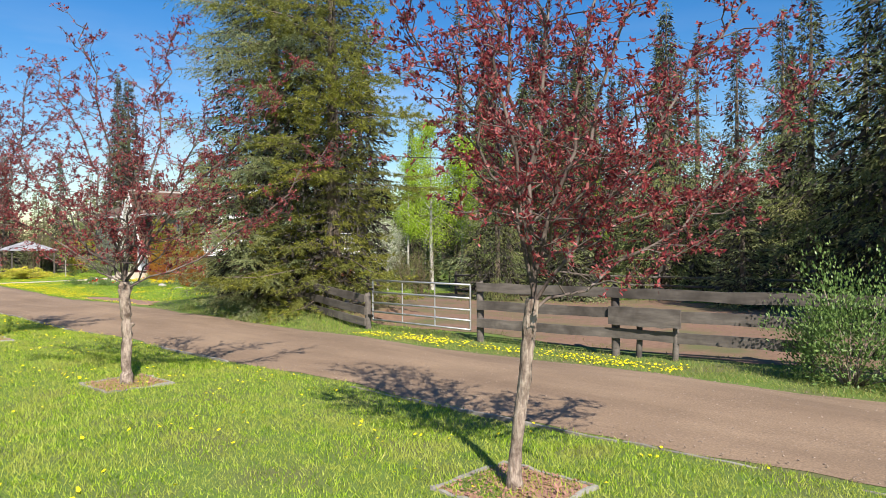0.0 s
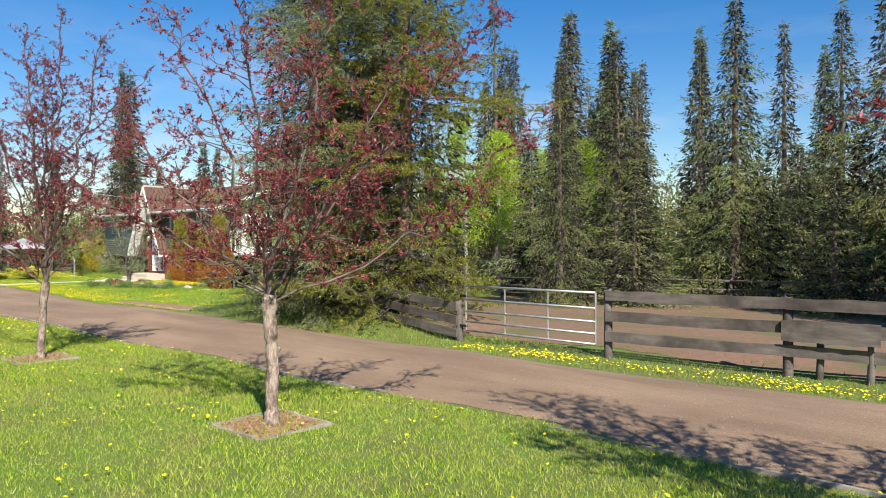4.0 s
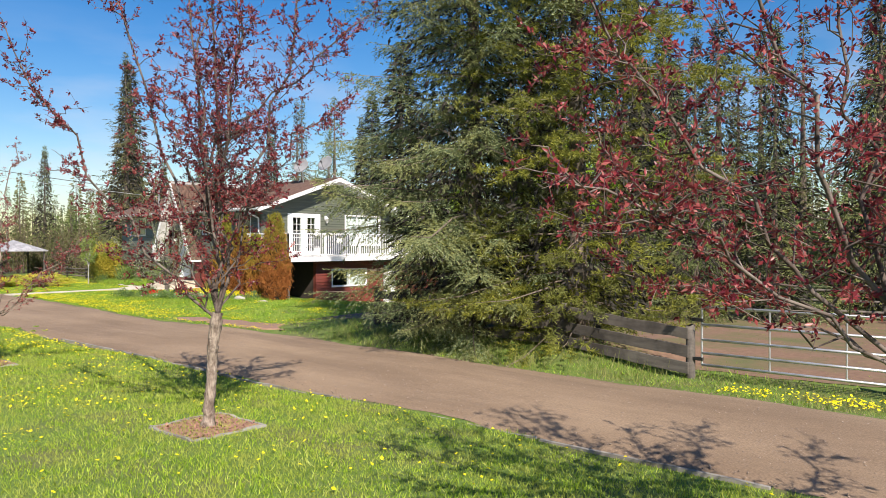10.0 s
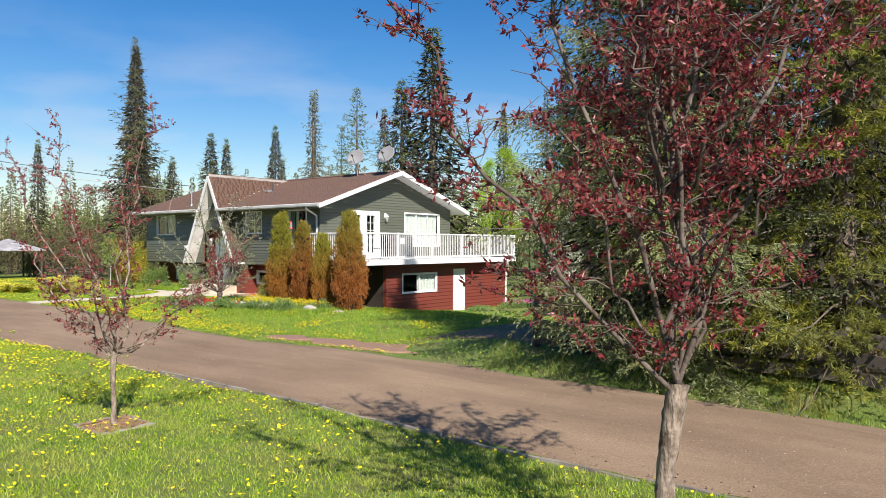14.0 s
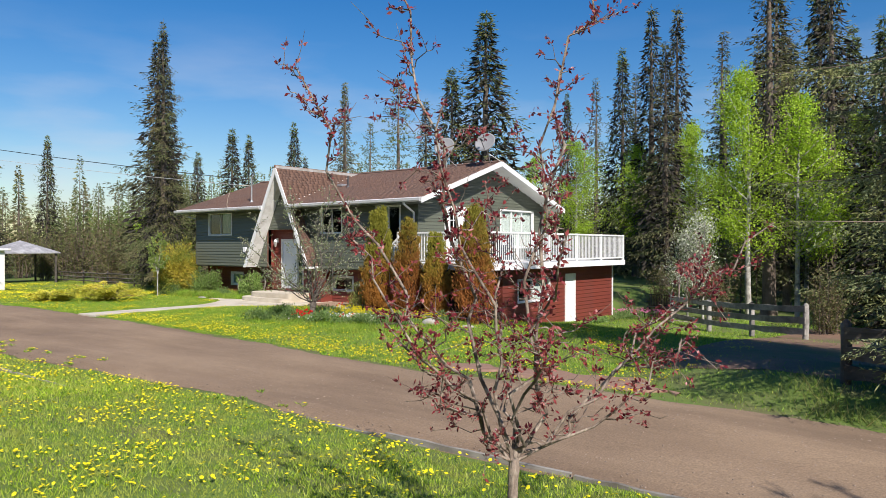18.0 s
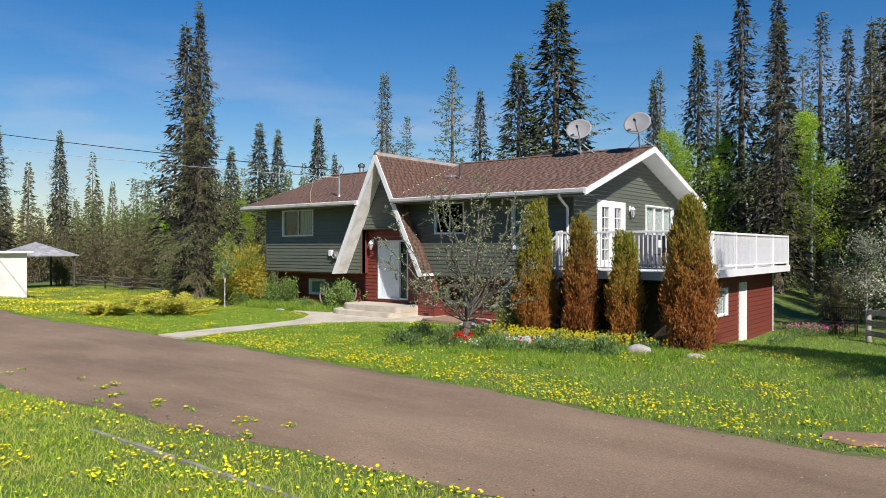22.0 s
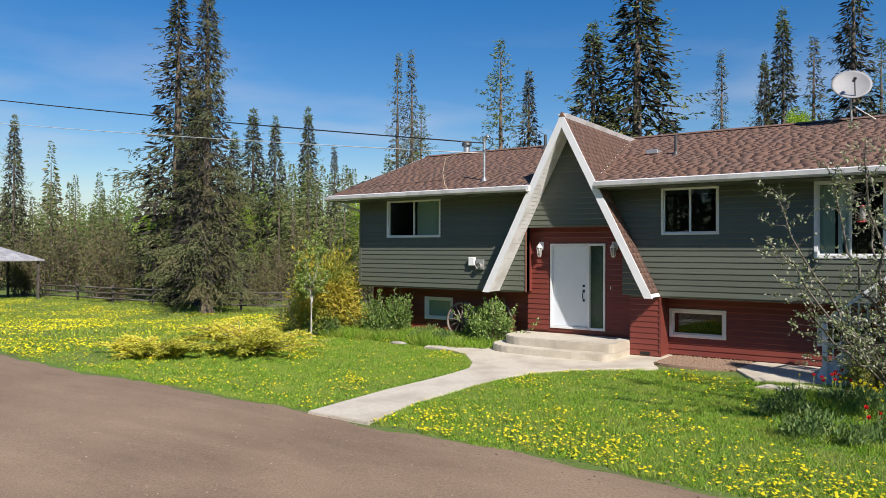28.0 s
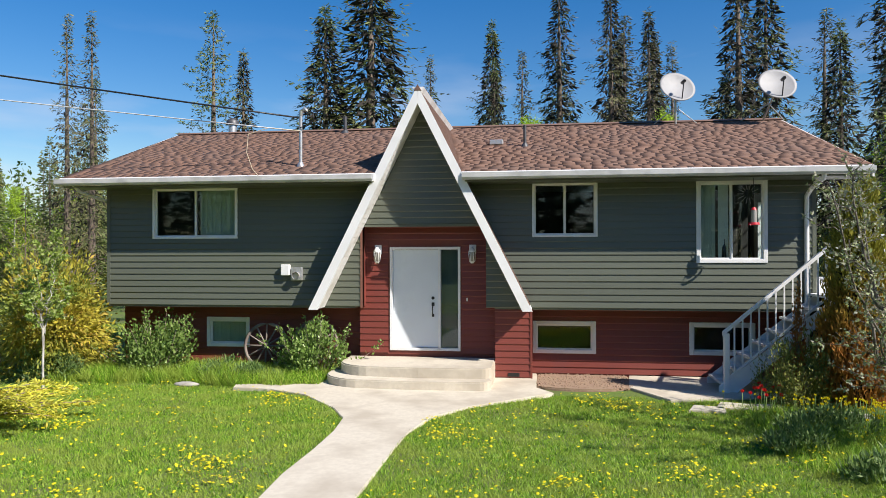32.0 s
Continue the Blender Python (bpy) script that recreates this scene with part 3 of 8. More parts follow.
def roof_under(y):
    return (EAVE_Z + SLOPE * (y - EAVE_Y) if y < RIDGE_Y else EAVE_Z + SLOPE_B * (BACK_Y - y)) - 0.17


def gable_clip(z):
    if z < roof_under(0.0):
        return (0.0, YB)
    return (EAVE_Y + (z + 0.17 - EAVE_Z) / SLOPE, BACK_Y - (z + 0.17 - EAVE_Z) / SLOPE_B)


wall_east = part("wall_east", wall_with_holes(E0, 0.16, YB, Z_LO, 3.99, 0.16, [D_E, W_E]), M_siding, house)
part("gable_wall", prism([(0.0, 3.99), (YB, 3.99), (YB, roof_under(YB)), (RIDGE_Y, roof_under(RIDGE_Y)), (0.0, roof_under(0.0))], X1 - 0.16, X1, 0), M_siding, house)
siding(wall_east, E0, 0, YB, Z_LO, 5.45, [D_E, W_E], M_siding, clip=gable_clip, turned=True)
part("wall_west", wall_with_holes(east(X0 + 0.16), 0.16, YB, Z_LO, 4.0, 0.16, []), M_siding, house)
part("gable_wall", prism([(0.0, 4.0), (YB, 4.0), (YB, roof_under(YB)), (RIDGE_Y, roof_under(RIDGE_Y)), (0.0, roof_under(0.0))], X0, X0 + 0.16, 0), M_siding, house)
part("wall_back", box(X0 + 0.16, X1 - 0.16, YB - 0.16, YB, -0.8, 3.99), M_siding, house)
# floor in the same painted darkness as the rooms
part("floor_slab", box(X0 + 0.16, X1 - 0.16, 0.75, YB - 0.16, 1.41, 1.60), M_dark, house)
part("overhang_soffit", box(X0, -0.64, 0.0, 0.62, 1.37, 1.40), M_siding, house)
part("overhang_soffit", box(2.15, X1, 0.0, 0.62, 1.37, 1.40), M_siding, house)
# wall added behind the panes, its near-black colour standing for an unlit room
part("room_wall", box(X0 + 0.3, X1 - 0.3, 3.2, 3.3, 1.6, 3.9), mat("unlit_room_dark", (0.030, 0.028, 0.026), (0.045, 0.042, 0.038), 3, 0.9, 0.0), house)

# basement in red siding
wall_base = part("wall_basement", wall_with_holes(FB, X0, X1, -0.3, 1.37, 0.16, [B1, B2, B3]), M_red, house)
siding(wall_base, FB, X0, X1, 0.04, 1.37, [B1, B2, B3, (-0.62, 2.85, -1, 2)], M_red)
part("wall_basement_west", box(X0, X0 + 0.16, 0.78, YB, -1.0, 1.40), M_red, house)
# basement wall likewise painted dark in place of room shade
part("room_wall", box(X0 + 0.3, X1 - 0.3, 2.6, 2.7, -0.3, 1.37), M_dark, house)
XE = 11.2
EB = east(XE)
BD, BW = (4.85, 5.66, -0.62, 1.24), (1.55, 3.72, 0.32, 1.12)
wall_be = part("wall_basement_east", wall_with_holes(EB, 0.62, 8.95, -1.0, 1.48, 0.16, [BD, BW]), M_red, house)
siding(wall_be, EB, 0.62, 8.95, -0.8, 1.48, [BD, BW], M_red, step=0.15, turned=True)
# front wall under the deck, coloured dark to stand for deep shade
part("wall_basement_side", box(X1, XE - 0.16, 0.62, 0.78, -1.0, 1.48), M_deck_shade, house)
part("wall_basement_side", box(X1, XE - 0.16, 8.8, 8.95, -1.0, 1.48), M_red, house)
part("corner_trim", box(XE - 0.02, XE + 0.03, 8.88, 8.99, -0.8, 1.48), M_white, house)
bd = part("basement_door", box(XE - 0.05, XE + 0.02, BD[0] + 0.05, BD[1] - 0.05, BD[2], BD[3] - 0.05, 0.006), M_white, house, "plain white basement door")
part("door_frame", wall_with_holes(east(XE + 0.04), BD[0], BD[1], BD[2], BD[3], 0.12, [(BD[0] + 0.05, BD[1] - 0.05, BD[2], BD[3] - 0.05)]), M_white, bd)
window(EB, *BW, house, 1, blind=[(M_curtain_white, 2.55, 3.66)])

# entry
entry_wall = part("entry_wall", wall_with_holes(FD, -0.62, 2.15, 0.42, 3.03, 0.14, [(0.0, 1.44, 0.50, 2.59)]), M_red, house)
siding(entry_wall, FD, -0.62, 2.15, 0.44, 3.03, [(-0.03, 1.47, 0.40, 2.62)], M_red)
part("entry_return", box(-0.64, -0.50, 0.0, 0.318, 1.40, 3.03), M_red, house)
part("entry_return", box(1.98, 2.15, 0.0, 0.318, 1.40, 3.03), M_red, house)
part("entry_ceiling", box(-0.5, 1.98, 0.0, 0.32, 3.03, 3.06), M_red, house)
pier = part("entry_pier", box(2.15, 2.85, 0.02, 0.62, -0.1, 1.39), M_red, house)
siding(pier, front(0.02), 2.15, 2.85, 0.05, 1.39, [], M_red)
part("corner_trim", box(2.83, 2.87, -0.01, 0.02, 0.0, 1.39), M_red, house)
part("entry_base", box(-0.62, 2.15, 0.34, 0.62, -0.1, 0.43), M_red, house)
part("vent_grille", box(2.40, 2.62, -0.012, 0.004, 0.07, 0.14, 0.004), M_black, house)
M_door = mat("white_door_paint", (0.72, 0.76, 0.79), (0.76, 0.80, 0.83), 8, 0.4, 0.03, (0.70, 0.74, 0.78), 1.0)
door = part("front_door", box(0.06, 0.985, 0.345, 0.39, 0.56, 2.53, 0.006), M_door, house, "plain white front door with dark handle set")
bm = bmesh.new()
for a, b, c, d in ((0.0, 0.055, 0.50, 2.59), (1.39, 1.44, 0.50, 2.59), (0.99, 1.04, 0.50, 2.535), (0.055, 1.39, 2.535, 2.59), (0.055, 1.39, 0.50, 0.555)):
    fbox(bm, FD, a, b, -0.08, 0.03, c, d, 0.005)
part("door_frame", bm, M_white, door)
part("sidelight_pane", box(1.04, 1.39, 0.37, 0.376, 0.555, 2.535), M_glass, door).visible_shadow = False
part("sidelight_blind", box(1.02, 1.40, 0.45, 0.46, 0.54, 2.55), mat("grey_blind", (0.09, 0.11, 0.10), (0.12, 0.14, 0.13), 5, 0.8, 0.1), door)
part("doorbell", box(1.56, 1.585, 0.30, 0.322, 1.50, 1.57, 0.003), M_white, door)
hnd = part("handle_set", tube_mesh("h", [([(0.88, 0.30, 1.22), (0.88, 0.275, 1.28), (0.88, 0.275, 1.38), (0.88, 0.31, 1.44)], [0.012] * 4)], 6), M_black, door, "dark bronze handle set")
part("escutcheon", box(0.855, 0.905, 0.335, 0.346, 1.18, 1.24, 0.005), M_black, door)
part("escutcheon", box(0.85, 0.91, 0.332, 0.346, 1.40, 1.47, 0.006), M_black, door)
part("deadbolt", box(0.85, 0.91, 0.325, 0.346, 1.53, 1.59, 0.012), M_black, door)

# upper windows
win_a = window(F0, *W1, house, 1, fw=0.028, blind=[(M_curtain, -3.95, -3.15)])
window(F0, *W2, house, 1, fw=0.028)
win_c = window(F0, *W3, house, 1, fw=0.055, blind=[(M_curtain, 5.98, 6.28), (M_curtain_white, 6.34, 6.52)])
for b in (B1, B2, B3):
    window(FB, *b, house, 0, fw=0.06, name="basement_window", blind=[(M_curtain, b[0], b[1])] if b is B1 else None)

# french door and window over the deck
fd = part("french_door", wall_with_holes(east(X1 + 0.03), *D_E[:2], D_E[2], D_E[3], 0.12,
          [(1.80, 2.30, 1.95, 3.60), (2.68, 3.18, 1.95, 3.60)]), M_white, house, "white french doors with glazing bars")
for a in (1.80, 2.68):
    bm = bmesh.new()
    fbox(bm, E0, a, a + 0.5, -0.03, -0.024, 1.95, 3.60)
    part("pane", bm, M_glass, fd).visible_shadow = False
    for k in range(1, 5):
        bm = bmesh.new()
        fbox(bm, E0, a, a + 0.5, -0.02, 0.01, 1.95 + k * 0.33 - 0.012, 1.95 + k * 0.33 + 0.012)
        part("glazing_bar", bm, M_white, fd)
    bm = bmesh.new()
    fbox(bm, E0, a + 0.238, a + 0.262, -0.021, 0.009, 1.95, 3.60)
    part("glazing_bar", bm, M_white, fd)
window(E0, *W_E, house, 2, blind=[(M_curtain_white, 5.3, 7.6)])

# roof
A_CUT = AHW * (AZ - 3.90) / (AZ - AFZ) - 0.03
bm = bmesh.new()
for xa, xb, ye in ((-6.55, AX - A_CUT, EAVE_Y), (AX - A_CUT, AX + A_CUT, 0.0), (AX + A_CUT, 8.72, EAVE_Y)):
    ze = EAVE_Z + SLOPE * (ye - EAVE_Y)
    add_prism(bm, [(ye, ze - 0.14), (ye, ze), (RIDGE_Y, RIDGE_Z), (BACK_Y, EAVE_Z), (BACK_Y, EAVE_Z - 0.14), (RIDGE_Y, RIDGE_Z - 0.16)], xa, xb, 0)
roof = part("roof", bm, M_white, house)


def shingle_field(name, origin, across, down, width_at, slope_len, parent, step=0.125, tab=0.24):
    """Courses of overlapping shingle tabs as one mesh: width_at(s) gives the run's two ends s metres down from the top."""
    r = np.random.default_rng(len(name) * 7 + 3)
    o, a, d = np.array(origin, float), np.array(across, float), np.array(down, float)
    n = np.cross(a, d)
    n = n if n[2] > 0 else -n
    V, F = [], []
    for k in range(int(slope_len / step)):
        s0, s1 = k * step, min(slope_len, (k + 1) * step)
        lo, hi = width_at((s0 + s1) / 2)
        p = lo
        while p < hi - 0.02:
            q = min(hi, p + tab * r.uniform(0.55, 1.35))
            h0, h1 = 0.005, 0.011
            b = len(V) * 8
            c = [o + a * u + d * s + n * h for u, s, h in ((p, s0 - 0.02, h0), (q, s0 - 0.02, h0), (q, s1, h1), (p, s1, h1), (p, s0 - 0.02, 0), (q, s0 - 0.02, 0), (q, s1, 0.001), (p, s1, 0.001))]
            V.append(c)
            F += [(b, b + 1, b + 2, b + 3), (b + 3, b + 2, b + 6, b + 7), (b, b + 3, b + 7, b + 4), (b + 1, b + 5, b + 6, b + 2)]
            p = q
    me = np_mesh(name, np.array(V).reshape(-1, 3), F)
    ob = part(name, me, M_shingle, parent)
    return tagged(ob, kind="stuff")


sl_len = math.hypot(RIDGE_Y - EAVE_Y, RIDGE_Z - EAVE_Z)
d_f = ((EAVE_Y - RIDGE_Y) / sl_len, (EAVE_Z - RIDGE_Z) / sl_len)


def a_cut(s):
    z = RIDGE_Z + d_f[1] * s
    return max(0.0, a_half(z) - 0.075) if z < AZ else 0.0


shingle_field("shingles", (0, RIDGE_Y, RIDGE_Z), (1, 0, 0), (0, *d_f), lambda s: (-6.60, AX - a_cut(s)), sl_len + 0.03, roof)
shingle_field("shingles", (0, RIDGE_Y, RIDGE_Z), (1, 0, 0), (0, *d_f), lambda s: (AX + a_cut(s), 8.76), sl_len + 0.03, roof)
sb = math.hypot(BACK_Y - RIDGE_Y, RIDGE_Z - EAVE_Z)
shingle_field("shingles", (0, RIDGE_Y, RIDGE_Z), (1, 0, 0), (0, (BACK_Y - RIDGE_Y) / sb, (EAVE_Z - RIDGE_Z) / sb), lambda s: (-6.60, 8.76), sb, roof, step=0.29, tab=0.9)
part("ridge_cap", prism([(RIDGE_Y - 0.16, RIDGE_Z - 0.02), (RIDGE_Y, RIDGE_Z + 0.045), (RIDGE_Y + 0.16, RIDGE_Z - 0.02)], -6.6, 8.76, 0), M_shingle, roof)
for xx in (8.722, -6.60):
    part("rake_board", prism([(EAVE_Y, EAVE_Z - 0.19), (EAVE_Y, EAVE_Z + 0.005), (RIDGE_Y, RIDGE_Z + 0.01), (RIDGE_Y, RIDGE_Z - 0.20)], xx, xx + 0.035, 0), M_white, roof)
    part("rake_board", prism([(RIDGE_Y, RIDGE_Z - 0.20), (RIDGE_Y, RIDGE_Z + 0.01), (BACK_Y, EAVE_Z + 0.005), (BACK_Y, EAVE_Z - 0.19)], xx, xx + 0.035, 0), M_white, roof)
part("soffit", box(-6.5, AX - A_CUT - 0.06, EAVE_Y + 0.02, -0.003, 3.80, 3.825), M_siding, roof)
part("soffit", box(AX + A_CUT + 0.06, 8.70, EAVE_Y + 0.02, -0.003, 3.80, 3.825), M_siding, roof)


def gutter(xa, xb):
    prof = [(EAVE_Y - 0.004, 3.83), (EAVE_Y - 0.09, 3.83), (EAVE_Y - 0.12, 3.87), (EAVE_Y - 0.125, 3.955), (EAVE_Y - 0.115, 3.955), (EAVE_Y - 0.105, 3.88), (EAVE_Y - 0.085, 3.845), (EAVE_Y - 0.014, 3.845), (EAVE_Y - 0.014, 3.96), (EAVE_Y - 0.004, 3.96)]
    return part("gutter", prism(prof, xa, xb, 0), M_gutter, roof, "white metal gutter")


gutter(-6.62, AX - a_half(3.88) + 0.02)
gutter(AX + a_half(3.88) - 0.02, 8.74)
dsp = [(7.93, -0.70, 3.86), (7.93, -0.68, 3.76), (7.86, -0.30, 3.62), (7.86, -0.07, 3.50), (7.86, -0.06, 3.2), (7.86, -0.06, 1.35), (7.86, -0.06, 0.3)]
part("downspout", tube_mesh("d", [(dsp, [0.042] * 7)], 6), M_white, roof, "white downspout")
part("downspout", tube_mesh("d", [([(-6.3, -0.66, 3.85), (-6.25, -0.5, 3.72), (-6.0, 0.1, 3.55)], [0.035] * 3)], 6), M_white, roof)

# A-frame entry roof
a_dir = Vector((AHW, AZ - AFZ))
a_len = a_dir.length
a_out = (a_dir.y / a_len, a_dir.x / a_len)
a_foot_roof = EAVE_Z + SLOPE * (0.0 - EAVE_Y)
y_meet = EAVE_Y + (AZ - EAVE_Z) / SLOPE
YA = -0.60
for s in (1, -1):
    bm = bmesh.new()
    prof = [(AFZ, YA), (AZ, YA), (AZ, y_meet), (a_foot_roof, 0.0), (AFZ, 0.0)]
    outer = [bm.verts.new((AX + s * a_half(z), y, z)) for z, y in prof]
    inner = [bm.verts.new((AX + s * (a_half(z) - 0.10 * a_len / (AZ - AFZ)), y, z)) for z, y in prof]
    bm.faces.new(outer), bm.faces.new(inner[::-1])
    for i in range(5):
        j = (i + 1) % 5
        bm.faces.new((outer[i], inner[i], inner[j], outer[j]))
    bmesh.ops.recalc_face_normals(bm, faces=bm.faces)
    wing = part("entry_roof_wing", bm, M_white_dirty, house, "steep A-frame roof wing, shingled outside and white beneath")

    def run(q, s=s):
        z = AZ - (AZ - AFZ) * q / a_len
        yb = 0.0 if z < a_foot_roof else EAVE_Y + (z - EAVE_Z) / SLOPE + 0.03
        return (YA - 0.02, yb)
    shingle_field("shingles", (AX, 0, AZ), (0, 1, 0), (s * AHW / a_len, 0, -(AZ - AFZ) / a_len), run, a_len, wing, tab=0.24)
    w = 0.145 * a_len / (AZ - AFZ)
    bm = bmesh.new()
    add_prism(bm, [(AX + s * (a_half(z) + 0.012 - k), z) for z, k in ((AFZ - 0.02, 0), (AZ + 0.02, 0), (AZ + 0.02 - 2.0 * w * (AZ - AFZ) / AHW * 0.5, 0), (AZ - w * (AZ - AFZ) / AHW, 0), (AFZ - 0.02, w))][:2] +
              [(AX, AZ - w * (AZ - AFZ) / AHW), (AX + s * (a_half(AFZ) - w), AFZ - 0.02)], YA - 0.045, YA - 0.005, 1)
    part("fascia", bm, M_white, wing)
    n = int(a_len / 0.115)
    for i in range(n):
        za, zb = AZ - 0.5 - (AZ - 0.5 - AFZ) * i / n, AZ - 0.5 - (AZ - 0.5 - AFZ) * (i + 1) / n - 0.012
        off = 0.10 * a_len / (AZ - AFZ)
        pr = [(AX + s * (a_half(za) - off), za), (AX + s * (a_half(zb) - off), zb), (AX + s * (a_half(zb) - off - 0.012), zb), (AX + s * (a_half(za) - off - 0.006), za)]
        part("soffit_board", prism(pr, YA - 0.003, -0.02, 1), M_white_dirty, wing)
part("ridge_cap", prism([(AX - 0.07, AZ - 0.08), (AX, AZ + 0.04), (AX + 0.07, AZ - 0.08)], YA - 0.05, y_meet, 1), M_shingle, house)

# deck
deck = thing("deck", (9.9, 3.8, 0.0), "raised white deck with baluster railing along the house's gable side", "deck")
DX0, DX1, DY0, DY1, DZ = X1 + 0.03, 11.75, -1.32, 8.95, 1.72
part("deck_floor", box(DX0, DX1, DY0, DY1, DZ - 0.05, DZ), M_white_dirty, deck)
part("rim_board", box(DX0, DX1, DY0 - 0.04, DY0, DZ - 0.20, DZ + 0.01), M_white, deck)
part("rim_board", box(DX1, DX1 + 0.04, DY0 - 0.04, DY1, DZ - 0.20, DZ + 0.01), M_white, deck)
for k in range(14):
    yy = DY0 + 0.3 + k * 0.73
    part("joist", box(DX0, DX1 - 0.01, yy, yy + 0.04, DZ - 0.19, DZ - 0.052), M_wood_grey, deck)
for xx, yy in ((8.3, -1.2), (9.95, -1.2), (11.6, -1.2)):
    part("support_post", box(xx - 0.05, xx + 0.05, yy - 0.05, yy + 0.05, gz(xx, yy) - 0.1, DZ - 0.2), M_wood_grey, deck)
bal = bm_mesh("baluster", box(-0.012, 0.012, -0.012, 0.012, 0.0, 0.86))
bal.materials.append(M_white)


def railing(parent, a, b, post_every=1.75, z0=DZ):
    a, b = Vector(a), Vector(b)
    n = (b - a).length
    d = (b - a) / n
    ang = math.atan2(d.y, d.x)
    for lo, hi, w in ((0.98, 1.04, 0.045), (0.07, 0.12, 0.025)):
        bm = box(-n / 2, n / 2, -w, w, lo, hi, 0.005)
        me = bm_mesh("rail", bm)
        me.transform(Matrix.Translation((a + b) / 2 + Vector((0, 0, z0))) @ Matrix.Rotation(ang, 4, "Z"))
        part("rail", me, M_white, parent)
    k = int(n / post_every)
    for i in range(k + 1):
        p = a + d * (n * i / k)
        part("railing_post", box(p.x - 0.04, p.x + 0.04, p.y - 0.04, p.y + 0.04, z0 - 0.1, z0 + 1.05, 0.005), M_white, parent)
    m = int(n / 0.115)
    for i in range(1, m):
        p = a + d * (n * i / m)
        ob = new("baluster", bal)
        ob.parent = parent
        ob.location = p + Vector((0, 0, z0 + 0.12)) - world_loc(parent)


railing(deck, (8.22, DY0 + 0.04, 0), (DX1 - 0.04, DY0 + 0.04, 0))
railing(deck, (DX1 - 0.04, DY0 + 0.04, 0), (DX1 - 0.04, DY1 - 0.04, 0))

# stair to the deck
stair = thing("deck_stair", (7.2, -0.5, 0.0), "white open-riser wooden stair with sloping railing up to the deck", "stairs")
NS = 8
for k in range(NS):
    xa, za = 6.12 + k * 0.25, (k + 1) * DZ / (NS + 0.0)
    part("tread", box(xa, xa + 0.29, -0.92, -0.06, za - 0.045, za, 0.006), M_white_dirty, stair)
for yy in (-0.96, -0.06):
    bm = prism([(6.10, -0.02), (6.10, 0.14), (8.02, 1.70), (8.10, 1.52), (6.34, -0.02)], yy, yy + 0.04, 1)
    part("stringer", bm, M_white, stair)
part("newel_post", box(6.18, 6.27, -1.00, -0.91, 0.0, 1.06, 0.005), M_white, stair)
part("newel_post", box(8.10, 8.19, -1.00, -0.91, 1.55, 2.80, 0.005), M_white, stair)
bm = prism([(6.16, 1.02), (6.16, 1.09), (8.14, 2.80), (8.14, 2.72)], -0.99, -0.92, 1)
part("handrail", bm, M_white, stair)
part("lower_rail", prism([(6.2, 0.22), (6.2, 0.27), (8.14, 1.94), (8.14, 1.89)], -0.975, -0.935, 1), M_white, stair)
for k in range(1, 14):
    xa = 6.22 + k * 0.137
    za = (xa - 6.16) / 1.98 * 1.70
    part("baluster", box(xa - 0.012, xa + 0.012, -0.967, -0.943, za + 0.22, za + 1.05), M_white, stair)

# porch steps and walks
def slab(pts, z0, z1, bev=0.02):
    bm = bmesh.new()
    vs = [bm.verts.new((x, y, z0)) for x, y in pts]
    f = bm.faces.new(vs)
    bmesh.ops.recalc_face_normals(bm, faces=[f])
    r = bmesh.ops.extrude_face_region(bm, geom=[f])
    top = [v for v in r["geom"] if isinstance(v, bmesh.types.BMVert)]
    for v in top:
        v.co.z = z1
    es = [e for e in bm.edges if all(v in top for v in e.verts)]
    bmesh.ops.recalc_face_normals(bm, faces=bm.faces)
    if bev:
        bmesh.ops.bevel(bm, geom=es, offset=bev, segments=2, affect="EDGES")
    return bm


def porch_outline(xl, xr, yf, rad):
    pts = [(xr, 0.33), (xl, 0.33)]
    pts += [(xl + rad * (1 - math.cos(a)), yf + rad * (1 - math.sin(a)) * 0.9) for a in np.linspace(0, math.pi / 2, 9)]
    pts += [(xl + (xr - xl) * u, yf - 0.06 * math.sin(math.pi * u)) for u in (0.55, 0.75)]
    pts += [(xr - 0.18 * (1 - math.sin(a)), yf + 0.18 * (1 - math.cos(a))) for a in np.linspace(0, math.pi / 2, 5)]
    return pts


porch = thing("porch_steps", (0.7, -0.5, 0.0), "two curved pale concrete steps at the front door", "steps")
part("lower_step", slab(porch_outline(-1.02, 2.15, -1.38, 0.9), -0.05, 0.19), M_concrete, porch)
part("upper_step", slab(porch_outline(-0.82, 2.15, -1.02, 0.8), 0.175, 0.375), M_concrete, porch)
walk_pts = [(2.95, 0.60), (-1.0, 0.30), (-1.15, -1.05), (-2.6, -1.25), (-2.5, -1.58), (-1.77, -1.66), (-1.0, -2.05), (-0.19, -3.05), (0.13, -3.67), (0.21, -4.43), (0.22, -5.41), (0.19, -6.33), (0.30, -8.37),
            (1.47, -8.38), (1.20, -6.97), (1.22, -5.5), (1.24, -4.45), (1.40, -3.51), (1.90, -2.67), (3.25, -1.38), (2.95, -0.9)]
single("front_walk", slab(walk_pts, -0.1, 0.04, 0.01), M_concrete, "pale concrete front walk curving to the porch", "path", kind="structure")
single("pad_slab", slab([(4.75, 0.58), (4.6, -0.7), (5.15, -1.75), (6.1, -1.55), (7.4, -1.2), (7.4, 0.58)], -0.1, 0.04, 0.01), M_concrete, "pale concrete pad under the deck stair", "path", kind="structure")
